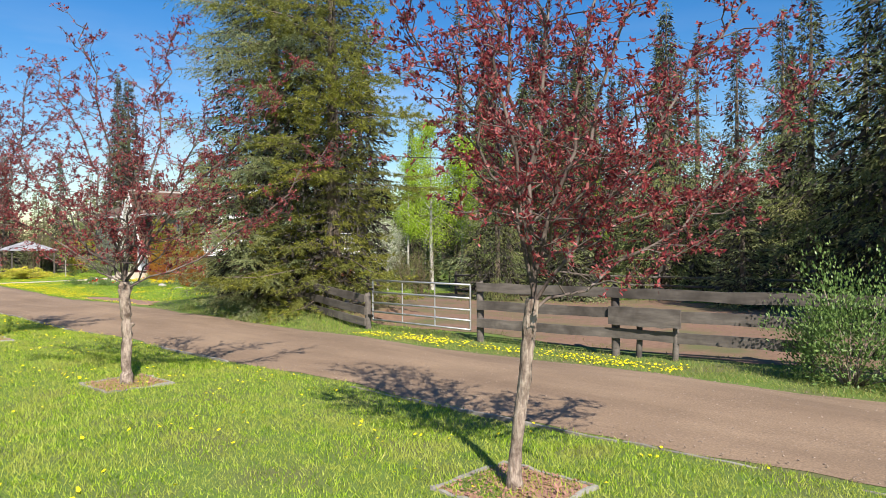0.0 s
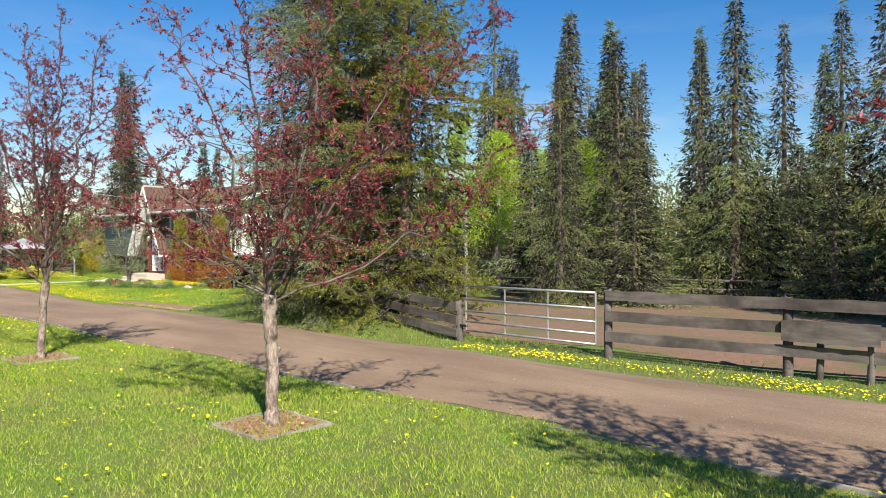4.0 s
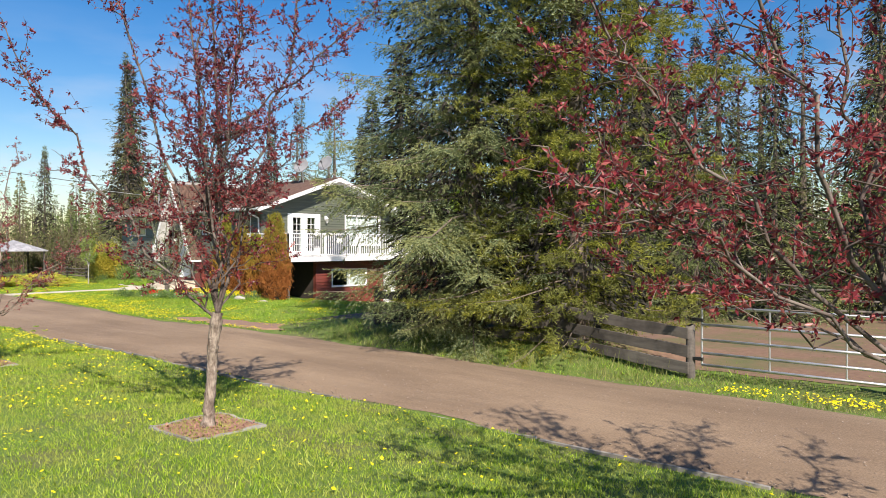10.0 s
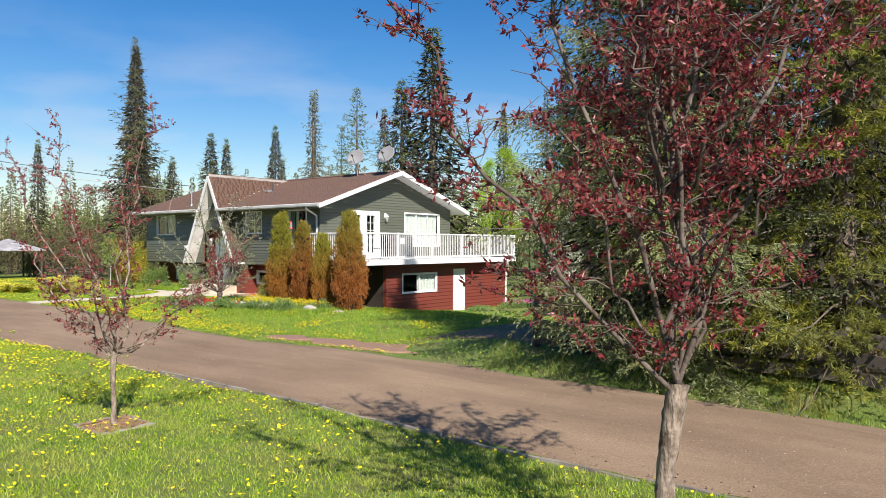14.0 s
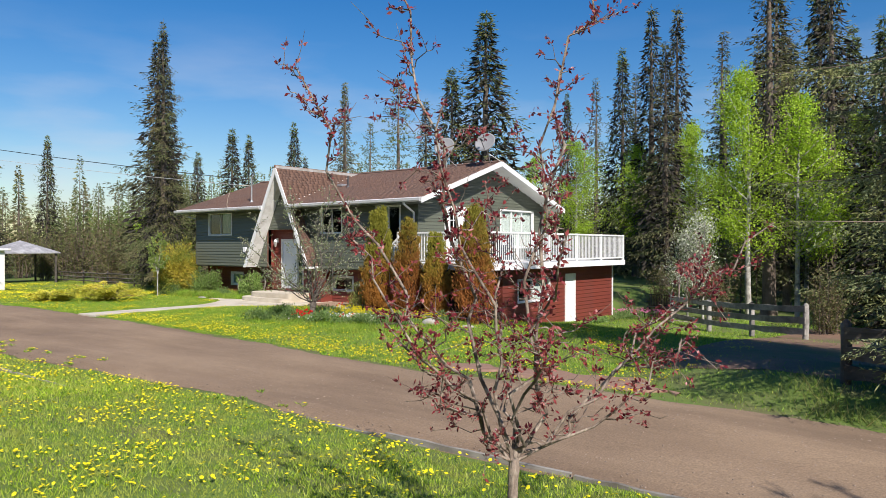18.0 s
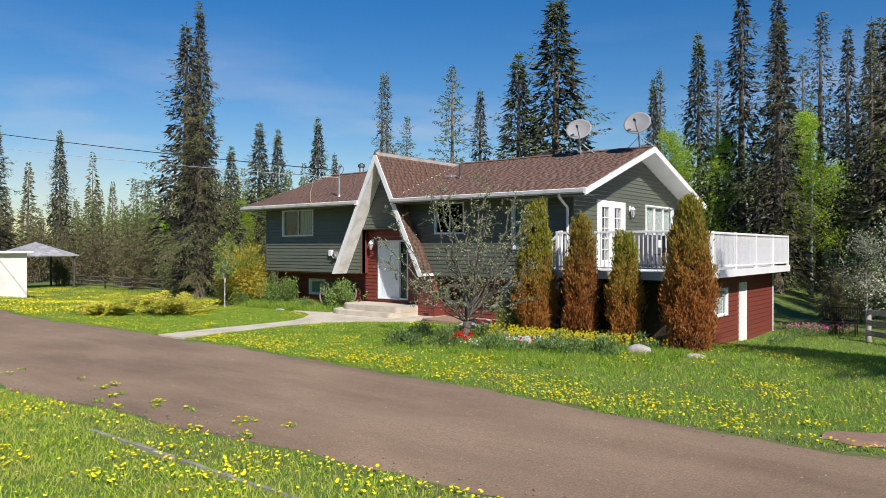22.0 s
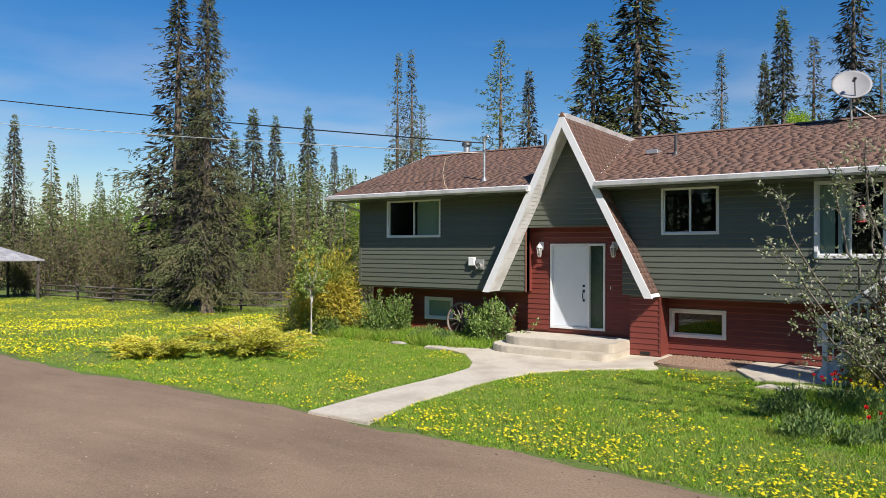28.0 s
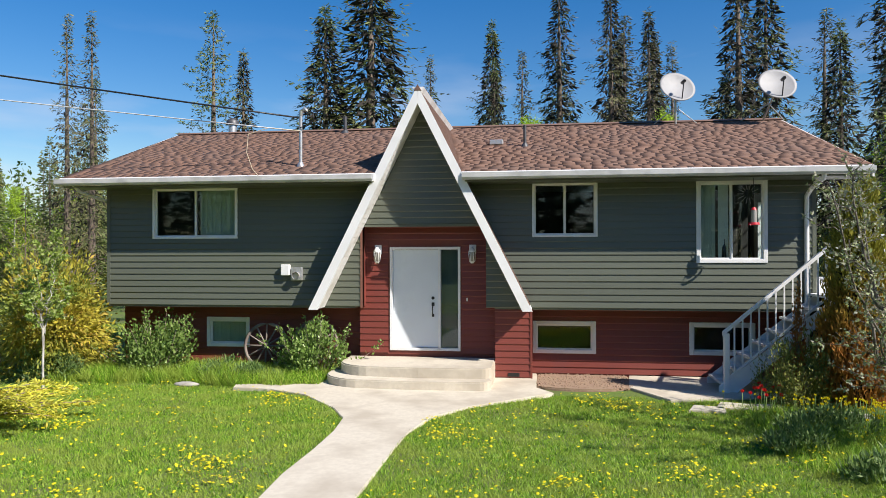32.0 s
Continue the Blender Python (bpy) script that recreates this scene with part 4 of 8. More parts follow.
bed_edge = [(2.95, 0.58), (2.93, -0.45), (2.99, -0.66)] + [(3.8 + 0.95 * math.cos(a), -0.55 - 0.40 * math.sin(a)) for a in np.linspace(2.7, 0.4, 9)] + [(4.72, -0.6), (4.72, 0.58)]
single("soil_bed", slab(bed_edge, -0.1, 0.035, 0.02), M_drysoil, "bare brown soil bed along the basement wall", "garden bed", kind="structure")
g = np.random.default_rng(515)
n = 900
px = g.uniform(2.97, 4.68, n)
bed_c = np.stack([px, g.uniform(0.0, 1.0, n) * (1.4 + 0.08 * np.sin((px - 2.95) * 1.8)) - 0.84, np.full(n, 0.034)], 1)
size = 0.010 + 0.026 * g.random(n) ** 3
octa = np.array([(1, 0, 0), (0, 1, 0), (-1, 0, 0), (0, -1, 0), (0, 0, 0.8), (0, 0, -0.8)], float)
oct_f = np.array([(0, 1, 4), (1, 2, 4), (2, 3, 4), (3, 0, 4), (1, 0, 5), (2, 1, 5), (3, 2, 5), (0, 3, 5)])
clod_v = (bed_c[:, None] + octa[None] * size[:, None, None] * g.uniform(0.6, 1.3, (n, 6, 1))).reshape(-1, 3)
clod_f = (oct_f[None] + 6 * np.arange(n)[:, None, None]).reshape(-1, 3)
single("soil_clods", np_mesh("soil_clods", clod_v, clod_f), M_drysoil, "dry crumbs and clods of brown soil on the bed", "soil", kind="stuff")

# ---- paddock fence and gate ----
def post_mesh(h, r=0.075, seed=1):
    rr = np.random.default_rng(seed)
    z = np.array([-0.2, 0.0, h * 0.5, h - 0.01, h])
    return tube_mesh("post", [(np.stack([rr.normal(0, 0.006, 5), rr.normal(0, 0.006, 5), z], 1), [r * 1.05, r, r * 0.97, r * 0.95, r * 0.8])], 10)


def plank(a, b, h=0.19, t=0.045, sag=0.0, seed=0):
    """A rough sawn board between two points, with uneven edges."""
    rr = np.random.default_rng(seed)
    a, b = Vector(a), Vector(b)
    n = 9
    d = (b - a).normalized()
    side = Vector((-d.y, d.x, 0)).normalized()
    V, F = [], []
    for i in range(n):
        u = i / (n - 1)
        c = a.lerp(b, u) - Vector((0, 0, sag * math.sin(math.pi * u)))
        up, dn = h / 2 + rr.normal(0, 0.008), h / 2 + rr.normal(0, 0.008)
        for s, z in ((-1, -dn), (1, -dn), (1, up), (-1, up)):
            V.append(c + side * s * t / 2 + Vector((0, 0, z)))
        if i:
            o = 4 * i
            for k in range(4):
                F.append((o - 4 + k, o - 4 + (k + 1) % 4, o + (k + 1) % 4, o + k))
    F += [(0, 1, 2, 3), (4 * n - 1, 4 * n - 2, 4 * n - 3, 4 * n - 4)]
    me = bpy.data.meshes.new("plank")
    me.from_pydata([tuple(v) for v in V], [], F)
    return me


def board_fence(name, pts, label, heights=(0.28, 0.68, 1.07), top=1.2, bh=0.2, group="", material=M_wood_grey):
    f = thing(name, (*pts[0][:2], gz(*pts[0][:2])), label, "fence", group)
    for i, (x, y) in enumerate(pts):
        me = post_mesh(top, 0.085, i)
        me.transform(Matrix.Translation((x, y, gz(x, y))))
        part("post", me, material, f)
    for i, (a, b) in enumerate(zip(pts, pts[1:])):
        for k, h in enumerate(heights):
            za, zb = gz(*a) + h, gz(*b) + h
            o = -0.10 if a[0] < b[0] else 0.10
            part("board", plank((a[0], a[1] - 0.1, za), (b[0], b[1] - 0.1, zb), bh, 0.045, 0.01, i * 7 + k), material, f)
    return f


fence_r = board_fence("paddock_fence", [(35.35, -7.3), (38.6, -6.95), (42.1, -6.6), (45.6, -6.3), (49.5, -6.1), (54, -6.0)], "weathered grey three-board paddock fence on round posts", heights=(0.45, 0.85, 1.25), top=1.37)
fence_l = board_fence("paddock_fence", [(31.4, -7.25), (28.6, -7.0), (26.2, -6.9), (23.9, -6.75), (22.6, -6.6)], "low sagging weathered board fence under the conifers", heights=(0.18, 0.48, 0.80), top=0.95)
part("panel_board", plank((38.55, -7.13, 0.62), (40.0, -7.02, 0.62), 0.36, 0.05, 0, 5), M_wood_grey, fence_r)
for xx in (39.1, 39.85):
    me = post_mesh(0.75, 0.06, 3)
    me.transform(Matrix.Translation((xx, -6.9, gz(xx, -6.9))))
    part("post", me, M_wood_grey, fence_r)
gate = thing("metal_gate", (33.4, -7.3, -0.2), "galvanised tubular steel farm gate with five bars, closed", "gate")
ga, gb = Vector((31.62, -7.27, 0)), Vector((35.1, -7.35, 0))
gzb, gzt = 0.08, 1.03
for h in (0.0, 0.21, 0.45, 0.72, 1.03):
    part("gate_bar", tube(ga + Vector((0, 0, gzb + h)), gb + Vector((0, 0, gzb + h)), 0.025), M_metal, gate)
for u in (0.0, 0.333, 0.667, 1.0):
    p = ga.lerp(gb, u)
    part("gate_upright", tube(p + Vector((0, 0.0, gzb)), p + Vector((0, 0.0, gzb + gzt)), 0.022 if u in (0.0, 1.0) else 0.017), M_metal, gate)
for z in (0.15, 0.85):
    part("hinge", box(31.45, 31.64, -7.30, -7.24, z, z + 0.06), M_black, gate)

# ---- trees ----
# near-black brown that paints shade into the heart of each crown
M_crown_shade = mat("crown_shade", (0.020, 0.018, 0.013), (0.045, 0.038, 0.028), 20, 0.95, 0.2)


def conifer_arrays(h, r, base, seed, whorl=0.5, per=5, gap=0.16, fine=0.10, needle=0.24, wid=0.07, droop=0.45, rise=0.12,
                   hang=0.5, power=0.9, ragged=0.5, clump=0.2, tuft=0.0, spread=0.42, loose=0.3, core=900, core_size=0.5, core_r=0.6, lop=0.0, tip_up=1.3):
    """Boughs in loose tiers round the stem, each a fan of hanging side twigs clad in needle sprays, with a turned-up tip."""
    g = np.random.default_rng(seed)
    P, A, S, L, W, boughs = [], [], [], [], [], []
    lobes = g.uniform(0, 6.28, 6)
    z = base
    down = np.array([0, 0, -1.0])

    def reach(u):
        return r * np.minimum(1.0, (1 - u) / power) ** 0.95 * (0.78 + 0.22 * np.minimum(1, u * 6 + 0.2))
    while z < h - 0.10:
        u = (z - base) / (h - base)
        R = float(reach(u)) + 0.07
        n = max(3, int(round(per * g.uniform(0.7, 1.3) * (0.7 + 0.35 * (1 - u)))))
        for az in g.uniform(0, 6.28) + np.arange(n) * 6.283 / n + g.normal(0, 0.3, n):
            bl = R * g.uniform(1 - ragged, 1 + 0.45 * ragged)
            bl *= 1 + 0.16 * math.sin(az + z * 0.9 + lobes[0]) + 0.13 * math.sin(2 * az - z * 1.7 + lobes[1]) + 0.08 * math.sin(z * 3.1 + lobes[2])
            bl *= 1 + lop * math.cos(az - 4.57)
            if g.random() < clump:
                bl *= g.uniform(0.35, 0.7)
            out = np.array([math.cos(az), math.sin(az), 0.0])
            side = np.array([-math.sin(az), math.cos(az), 0.0])
            up = rise * (0.4 + 2.6 * u * u) + g.normal(0, 0.07)
            dr = droop * (1 - 0.7 * u) * g.uniform(0.6, 1.35)
            bend = g.normal(0, 0.10)
            z0 = z + g.normal(0, 0.05)

            def along(s):
                zz = z0 + bl * (up * s - dr * s ** 1.5 + tip_up * dr * np.maximum(0, s - 0.62) ** 1.5)
                return out * (bl * s)[:, None] + side * (bl * bend * s * s)[:, None] + np.array([0, 0, 1.0]) * zz[:, None]
            st = np.array([0.0, 0.35, 0.7, 1.0])
            boughs.append((along(st), (0.006 + 0.006 * bl) * np.array([1.0, 0.7, 0.4, 0.1])))
            m = max(3, int(bl / gap))
            s = 0.12 + 0.86 * (np.arange(m) + g.uniform(0.2, 0.8, m)) / m
            s = np.concatenate([s, s, [0.9]])
            sg = np.concatenate([np.ones(m), -np.ones(m), [0.0]])
            k = len(s)
            root = along(s)
            tl = np.where(sg == 0, 0.14 + 0.12 * bl, (spread * bl * (1 - s) ** 0.6 * np.minimum(1, s * 3.0) + 0.10) * g.uniform(0.5, 1.3, k))
            ang = np.where(sg == 0, 0, g.normal(0.85, 0.2, k))
            td = unit(out * np.cos(ang)[:, None] + side * (sg * np.sin(ang))[:, None] + down * np.where(sg == 0, -0.1, np.maximum(0.0, g.normal(hang, 0.3, k)))[:, None])
            q = np.maximum(2, (tl / fine * (0.55 + 0.6 * s)).astype(int))
            idx = np.repeat(np.arange(k), q)
            N = len(idx)
            f = g.random(N)
            f = 1 - (1 - f) * (1 - tuft * g.random(N))
            d = td[idx]
            pos = root[idx] + d * (tl[idx] * f)[:, None] + down * (0.3 * hang * tl[idx] * f * f)[:, None]
            sp = loose + tuft * 0.5
            al = unit(d + g.normal(0, sp, (N, 3)) * np.array([1, 1, 0.8]))
            sw = unit(np.cross(al, unit(g.normal(0, 0.6, (N, 3)) + np.array([0, 0, 0.5]))))
            P.append(pos), A.append(al), S.append(sw)
            big = 1.3 - 0.4 * s[idx]
            L.append(needle * big * g.uniform(0.6, 1.3, N)), W.append(wid * big * g.uniform(0.7, 1.3, N))
        z += whorl * g.uniform(0.7, 1.35) * (1 - 0.5 * u) * (0.55 + 0.45 * min(1.0, u * 7))
    q = 22
    P.append(np.stack([np.zeros(q), np.zeros(q), h - 0.05 - np.linspace(0, 0.8, q)], 1)), S.append(unit(g.normal(0, 1, (q, 3))))
    A.append(unit(np.stack([g.normal(0, 0.5, q), g.normal(0, 0.5, q), np.ones(q) * 0.9], 1)))
    L.append(np.full(q, needle * 0.9)), W.append(np.full(q, wid * 0.8))
    v, f = kites(np.concatenate(P), np.concatenate(A), np.concatenate(S), np.concatenate(L), np.concatenate(W))
    # dark kites round the stem, the crown's inner shade painted as their colour
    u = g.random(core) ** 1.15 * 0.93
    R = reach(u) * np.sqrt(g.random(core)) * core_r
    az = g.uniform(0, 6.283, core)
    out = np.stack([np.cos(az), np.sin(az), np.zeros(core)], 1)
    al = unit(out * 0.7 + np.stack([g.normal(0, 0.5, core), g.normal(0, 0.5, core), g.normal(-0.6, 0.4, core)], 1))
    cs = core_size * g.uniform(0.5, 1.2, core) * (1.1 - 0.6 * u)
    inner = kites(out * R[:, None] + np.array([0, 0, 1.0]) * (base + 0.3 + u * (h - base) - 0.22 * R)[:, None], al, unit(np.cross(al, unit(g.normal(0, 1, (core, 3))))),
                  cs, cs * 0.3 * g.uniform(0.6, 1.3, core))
    return v, f, boughs, inner


def conifer(name, at, h, r, seed, material, label, base=0.8, trunk_r=None, category="spruce tree", group="", dead=0, skip=3, **kw):
    t = thing(name, at, label, category, group)
    v, f, boughs, inner = conifer_arrays(h, r, base, seed, **kw)
    tr = trunk_r or 0.012 * h + 0.03
    g = np.random.default_rng(seed + 5)
    for i in range(dead):
        az, z, n = g.uniform(0, 6.28), g.uniform(0.5, base + 1.5), g.uniform(0.3, 0.55) * r
        c, s = math.cos(az), math.sin(az)
        boughs.append((np.array([(0, 0, z), (c * n * 0.5, s * n * 0.5, z - 0.05), (c * n, s * n, z - 0.25 * n)]), np.array([0.014, 0.01, 0.003])))
    zs = np.array([-0.2, 0.05, 0.5, h * 0.25, h * 0.6, h * 0.97])
    xy = np.cumsum(g.normal(0, 0.012, (6, 2)), 0)
    me = tube_mesh("trunk", [(np.column_stack([xy, zs]), tr * np.array([1.7, 1.35, 1.05, 0.85, 0.5, 0.06]))], 9)
    me.materials.append(M_bark_dark)
    o = new("trunk", me)
    o.parent = t
    me = tube_mesh("bough", boughs[::skip], 3)
    me.materials.append(M_bark_dark)
    o = tagged(new("bough", me), kind="stuff")
    o.parent = t
    # core kites in the painted shade colour
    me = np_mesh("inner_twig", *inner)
    me.materials.append(M_crown_shade)
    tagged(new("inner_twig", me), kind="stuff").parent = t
    me = np_mesh("crown", v, f)
    me.materials.append(material)
    o = new("crown", me)
    o.parent = t
    return t


def put(x, y, s=1.0, turn=0.0, sz=None, dz=0.0):
    return Matrix.Translation((x, y, gz(x, y) + dz)) @ Matrix.Rotation(turn, 4, "Z") @ Matrix.Diagonal((s, s, sz or s, 1))


# the two large conifers by the fence
conifer("blue_spruce", (25.6, -6.25, gz(25.6, -6.25)), 16.0, 3.15, 11, M_spruce_blue, "tall grey-green spruce with drooping boughs by the fence", base=0.45, whorl=0.34, per=8, gap=0.085, core=13000, core_size=0.26, core_r=0.66, lop=0.10, fine=0.0235, needle=0.075, wid=0.0185, droop=0.30, rise=0.10, hang=0.42, power=0.50, clump=0.2, ragged=0.34, spread=0.34, loose=0.42, tip_up=1.6, dead=5, skip=1)
conifer("lodgepole_pine", (28.4, -6.0, gz(28.4, -6.0)), 16.0, 3.1, 12, M_pine, "tall yellow-green pine with clumped needles by the fence", base=0.5, category="pine tree", whorl=0.38, per=7, gap=0.27, core=7000, core_size=0.24, core_r=0.55, lop=0.15, fine=0.0095, needle=0.115, wid=0.019, droop=0.36, rise=0.22, hang=0.12, power=0.66, clump=0.3, ragged=0.55, tuft=0.95, spread=0.30, loose=0.7, dead=14, skip=1)

conifer("tall_spruce", (-25.5, 9.6, gz(-25.5, 9.6)), 20.5, 3.0, 13, M_spruce_old, "very tall old spruce with a flared pale trunk in the meadow", base=1.7, trunk_r=0.30, core=3600, core_size=0.5, whorl=0.46, per=6, gap=0.14, fine=0.052, needle=0.15, wid=0.038, droop=0.75, rise=0.1, hang=0.7, power=1.0, clump=0.25, ragged=0.6, spread=0.46, loose=0.4, dead=16, skip=2)

# kinds that are repeated: made once far off in the wood, then copied
KINDS = {
    "old": conifer("spruce", (-70, 75, gz(-70, 75)), 15, 2.2, 21, M_spruce_old, "tall slender dark spruce with ragged boughs", base=1.0, whorl=0.50, per=5, gap=0.17, fine=0.072, needle=0.20, wid=0.044, droop=0.6, hang=0.6, clump=0.25, ragged=0.65, power=1.0, spread=0.5, core=1600, skip=5),
    "full": conifer("spruce", (-60, 82, gz(-60, 82)), 15, 3.1, 22, M_spruce, "tall full green spruce at the wood's edge", base=0.4, whorl=0.50, per=6, gap=0.20, fine=0.088, needle=0.20, wid=0.050, droop=0.5, hang=0.55, clump=0.2, power=1.0, ragged=0.5, spread=0.48, core=2400, core_size=0.6, skip=5),
    "edge": conifer("spruce", (-66, 90, gz(-66, 90)), 15, 3.4, 26, M_spruce, "broad green spruce with layered drooping boughs behind the paddock", base=0.5, whorl=0.48, per=6, gap=0.15, fine=0.056, core=3600, core_size=0.40, needle=0.145, wid=0.033, droop=0.55, rise=0.1, hang=0.7, clump=0.2, power=1.0, ragged=0.5, spread=0.44, loose=0.4, skip=4),
    "thin": conifer("spruce", (-50, 86, gz(-50, 86)), 15, 1.5, 23, M_spruce_old, "thin ragged dark spruce with gaps between its boughs", base=2.4, whorl=0.52, per=5, gap=0.14, fine=0.062, needle=0.17, wid=0.040, droop=0.5, hang=0.5, clump=0.35, ragged=0.7, power=0.75, spread=0.5, dead=14, core=700, core_size=0.35, skip=4),
    "pine": conifer("pine", (-40, 90, gz(-40, 90)), 15, 1.9, 24, M_spruce, "tall pine with tufted boughs on an open trunk", base=3.5, category="pine tree", whorl=0.62, per=5, gap=0.2, fine=0.045, needle=0.17, wid=0.048, droop=0.15, rise=0.25, hang=0.2, clump=0.35, ragged=0.65, power=0.7, tuft=0.7, loose=0.5, dead=10, core=350, core_size=0.35, skip=4),
    "young": conifer("spruce", (-30, 92, gz(-30, 92)), 8, 2.0, 25, M_spruce_blue, "young bushy green spruce in the paddock", base=0.12, whorl=0.34, per=6, gap=0.14, fine=0.065, needle=0.15, wid=0.040, droop=0.3, hang=0.4, power=1.0, core=1500, core_size=0.35, skip=5),
}
KH = {"old": 15, "edge": 15, "full": 15, "thin": 15, "pine": 15, "young": 8}


def stand(kind, x, y, top, wide=1.0, turn=0.0, label=""):
    """A copy of a kind whose tip stands at the height top."""
    h = (top - gz(x, y)) / KH[kind]
    o = copy_thing(KINDS[kind], put(x, y, h * wide * (1.0 if kind == "edge" else 1.18), turn, h))
    if label:
        o["label"] = label
    return o


TREES = [
    ("old", -35.6, 14.9, 21.0, 1.25), ("full", -30.6, 12.6, 13.2, 0.9), ("pine", -33, 14.5, 11.5, 1.2), ("full", -31, 16, 10.5, 0.9),
    ("thin", -29.6, 32.1, 19.2, 0.8), ("pine", -30.8, 37.1, 15.9, 0.9), ("pine", -15.4, 24.6, 16.2, 1.0), ("old", -14.8, 27.5, 14.9, 1.0),
    ("full", -8.2, 22.6, 15.5, 1.15), ("full", -6.0, 23.9, 19.6, 1.3), ("thin", -5.3, 40.1, 17.5, 0.9), ("full", -0.2, 34.7, 18.2, 0.8),
    ("thin", 1.9, 32.6, 15.5, 1.0), ("old", 4.2, 30, 19.5, 1.0), ("old", 7.0, 27.5, 18.3, 0.9), ("full", 0.6, 24.2, 12.8, 0.6),
    ("old", 13.5, 26, 19.5, 1.0), ("full", 15.5, 28.0, 18.8, 0.9), ("full", 17.8, 24, 14, 0.9), ("thin", 11.0, 38, 18, 1.0),
    ("full", -42.1, 27.2, 15.1, 1.0), ("full", -39.9, 27.8, 14.3, 0.85), ("full", -52.3, 44.2, 19.2, 0.85), ("old", -41.4, 36.9, 13, 0.9),
    ("full", -63.5, 17.0, 15.2, 0.75), ("thin", -24.8, 27.5, 17.6, 0.8), ("old", -50, 0.5, 20, 1.2), ("old", -56, 8, 14, 1.2),
    ("old", 17.8, 18.6, 16.6, 1.0), ("old", 8.3, 22.2, 14.5, 1.0), ("thin", 16.6, 15.5, 10.5, 1.0), ("edge", 25.2, 11.5, 12.6, 1.25),
    ("thin", 25.6, 12.6, 10.7, 1.0), ("edge", 31.6, 9.5, 12.6, 1.12), ("full", 23.8, 24.5, 15.8, 0.7), ("full", 27.1, 39.7, 17.2, 0.8),
    ("young", 21.5, 9.5, 7.8, 1.0), ("young", 25.0, 7.0, 6.2, 1.1), ("young", 29.3, 5.5, 5.2, 1.2), ("edge", 27.5, 3.0, 9.5, 0.9), ("full", 20.5, 14, 11.5, 0.95),
    ("edge", 36.5, 12.5, 13.5, 1.12), ("edge", 40.5, 11, 14.5, 1.18), ("edge", 44.5, 4.0, 16.0, 1.34), ("edge", 47.2, -1.0, 14.5, 1.46), ("edge", 40.8, 5.5, 15.5, 1.12),
    ("edge", 38.5, 20, 16, 1.06), ("edge", 33.0, 20, 14.5, 1.06), ("thin", 35.5, 26, 16, 1.1), ("old", 29.0, 24, 15, 0.9), ("young", 36.0, 6.5, 4.8, 1.2), ("thin", 16.4, 13.0, 16.7, 0.95), ("thin", 8.4, 32.6, 17.5, 1.10), ("old", 8.6, 40.4, 18.5, 0.90), ("thin", 11.1, 32.2, 15.5, 1.00), ("old", 11.3, 39.9, 18.0, 1.00), ("full", 13.5, 28.9, 13.0, 0.80), ("pine", 4.7, 44.9, 18.0, 1.00),
    ("full", 43, 16, 17, 0.95), ("thin", 20.5, 33, 17.5, 1.1), ("thin", 24, 30, 17, 1.0), ("old", 9.5, 45, 20, 0.9), ("young", 33, 13, 6.5, 1.0),
]
for i, (kind, x, y, top, wide) in enumerate(TREES):
    stand(kind, x, y, top, wide, i * 1.7)


def far_wood(name, count, xr, yr, hr, seed, material, label, rad=0.14, dense=26, leaf=0.20):
    """A joined belt of distant conifers, each a ragged spire of sprays."""
    g = np.random.default_rng(seed)
    P, A, S, L, W, trunks = [], [], [], [], [], []
    for k in range(count):
        x, y, h = g.uniform(*xr), g.uniform(*yr), g.uniform(*hr)
        if abs(x - 1) < 10 and -4 < y < 14:
            continue
        z0 = gz(x, y)
        n = int(dense * h)
        u = g.random(n) ** 0.8
        R = rad * h * (1 - u) ** 0.8 * (0.55 + 0.45 * np.sin(u * h * 4 + k) ** 2) * g.uniform(0.5, 1.15, n) + 0.1
        az = g.uniform(0, 6.283, n)
        out = np.stack([np.cos(az), np.sin(az), np.zeros(n)], 1)
        P.append(out * (R * 0.55)[:, None] + np.stack([np.full(n, x), np.full(n, y), z0 + (0.05 + 0.95 * u) * h], 1))
        al = unit(out + np.stack([np.zeros(n), np.zeros(n), g.normal(-0.25, 0.3, n)], 1))
        A.append(al), S.append(unit(np.cross(al, g.normal(0, 1, (n, 3)))))
        L.append(leaf * 1.1 + R * 0.55), W.append(np.full(n, leaf) * g.uniform(0.6, 1.3, n))
        trunks.append(([(x, y, z0 - 0.1), (x, y, z0 + h * 0.95)], [0.013 * h, 0.01]))
    v, f = kites(np.concatenate(P), np.concatenate(A), np.concatenate(S), np.concatenate(L), np.concatenate(W))
    single(name, np_mesh(name, v, f), material, label, "forest", kind="stuff")
    single("far_trunks", tube_mesh("far_trunks", trunks, 5), M_bark_dark, "thin grey trunks of the distant forest", "forest", kind="stuff")


far_wood("far_spruce_forest", 210, (-170, -30), (44, 130), (8, 15), 31, M_spruce, "distant belt of mixed green spruce forest")
# unseen belt added to the south, so the panes reflect trees, not sky
far_wood("south_spruce_forest", 150, (-60, 45), (-58, -50), (17, 23), 36, M_spruce_old, "dark spruces added out of view to darken the window reflections", rad=0.2, dense=16, leaf=0.32)
far_wood("far_spruce_forest", 105, (-66, -28), (20, 48), (6, 12.5), 37, M_spruce, "mixed young spruce wood beyond the meadow", dense=60, leaf=0.10)
far_wood("far_spruce_forest", 90, (-150, -66), (-30, 44), (8, 15), 32, M_spruce_old, "distant belt of dark spruce forest")
far_wood("back_spruce_forest", 130, (-30, 34), (40, 80), (6, 11), 33, M_spruce_old, "dark spruce forest behind the house", dense=34, leaf=0.14)
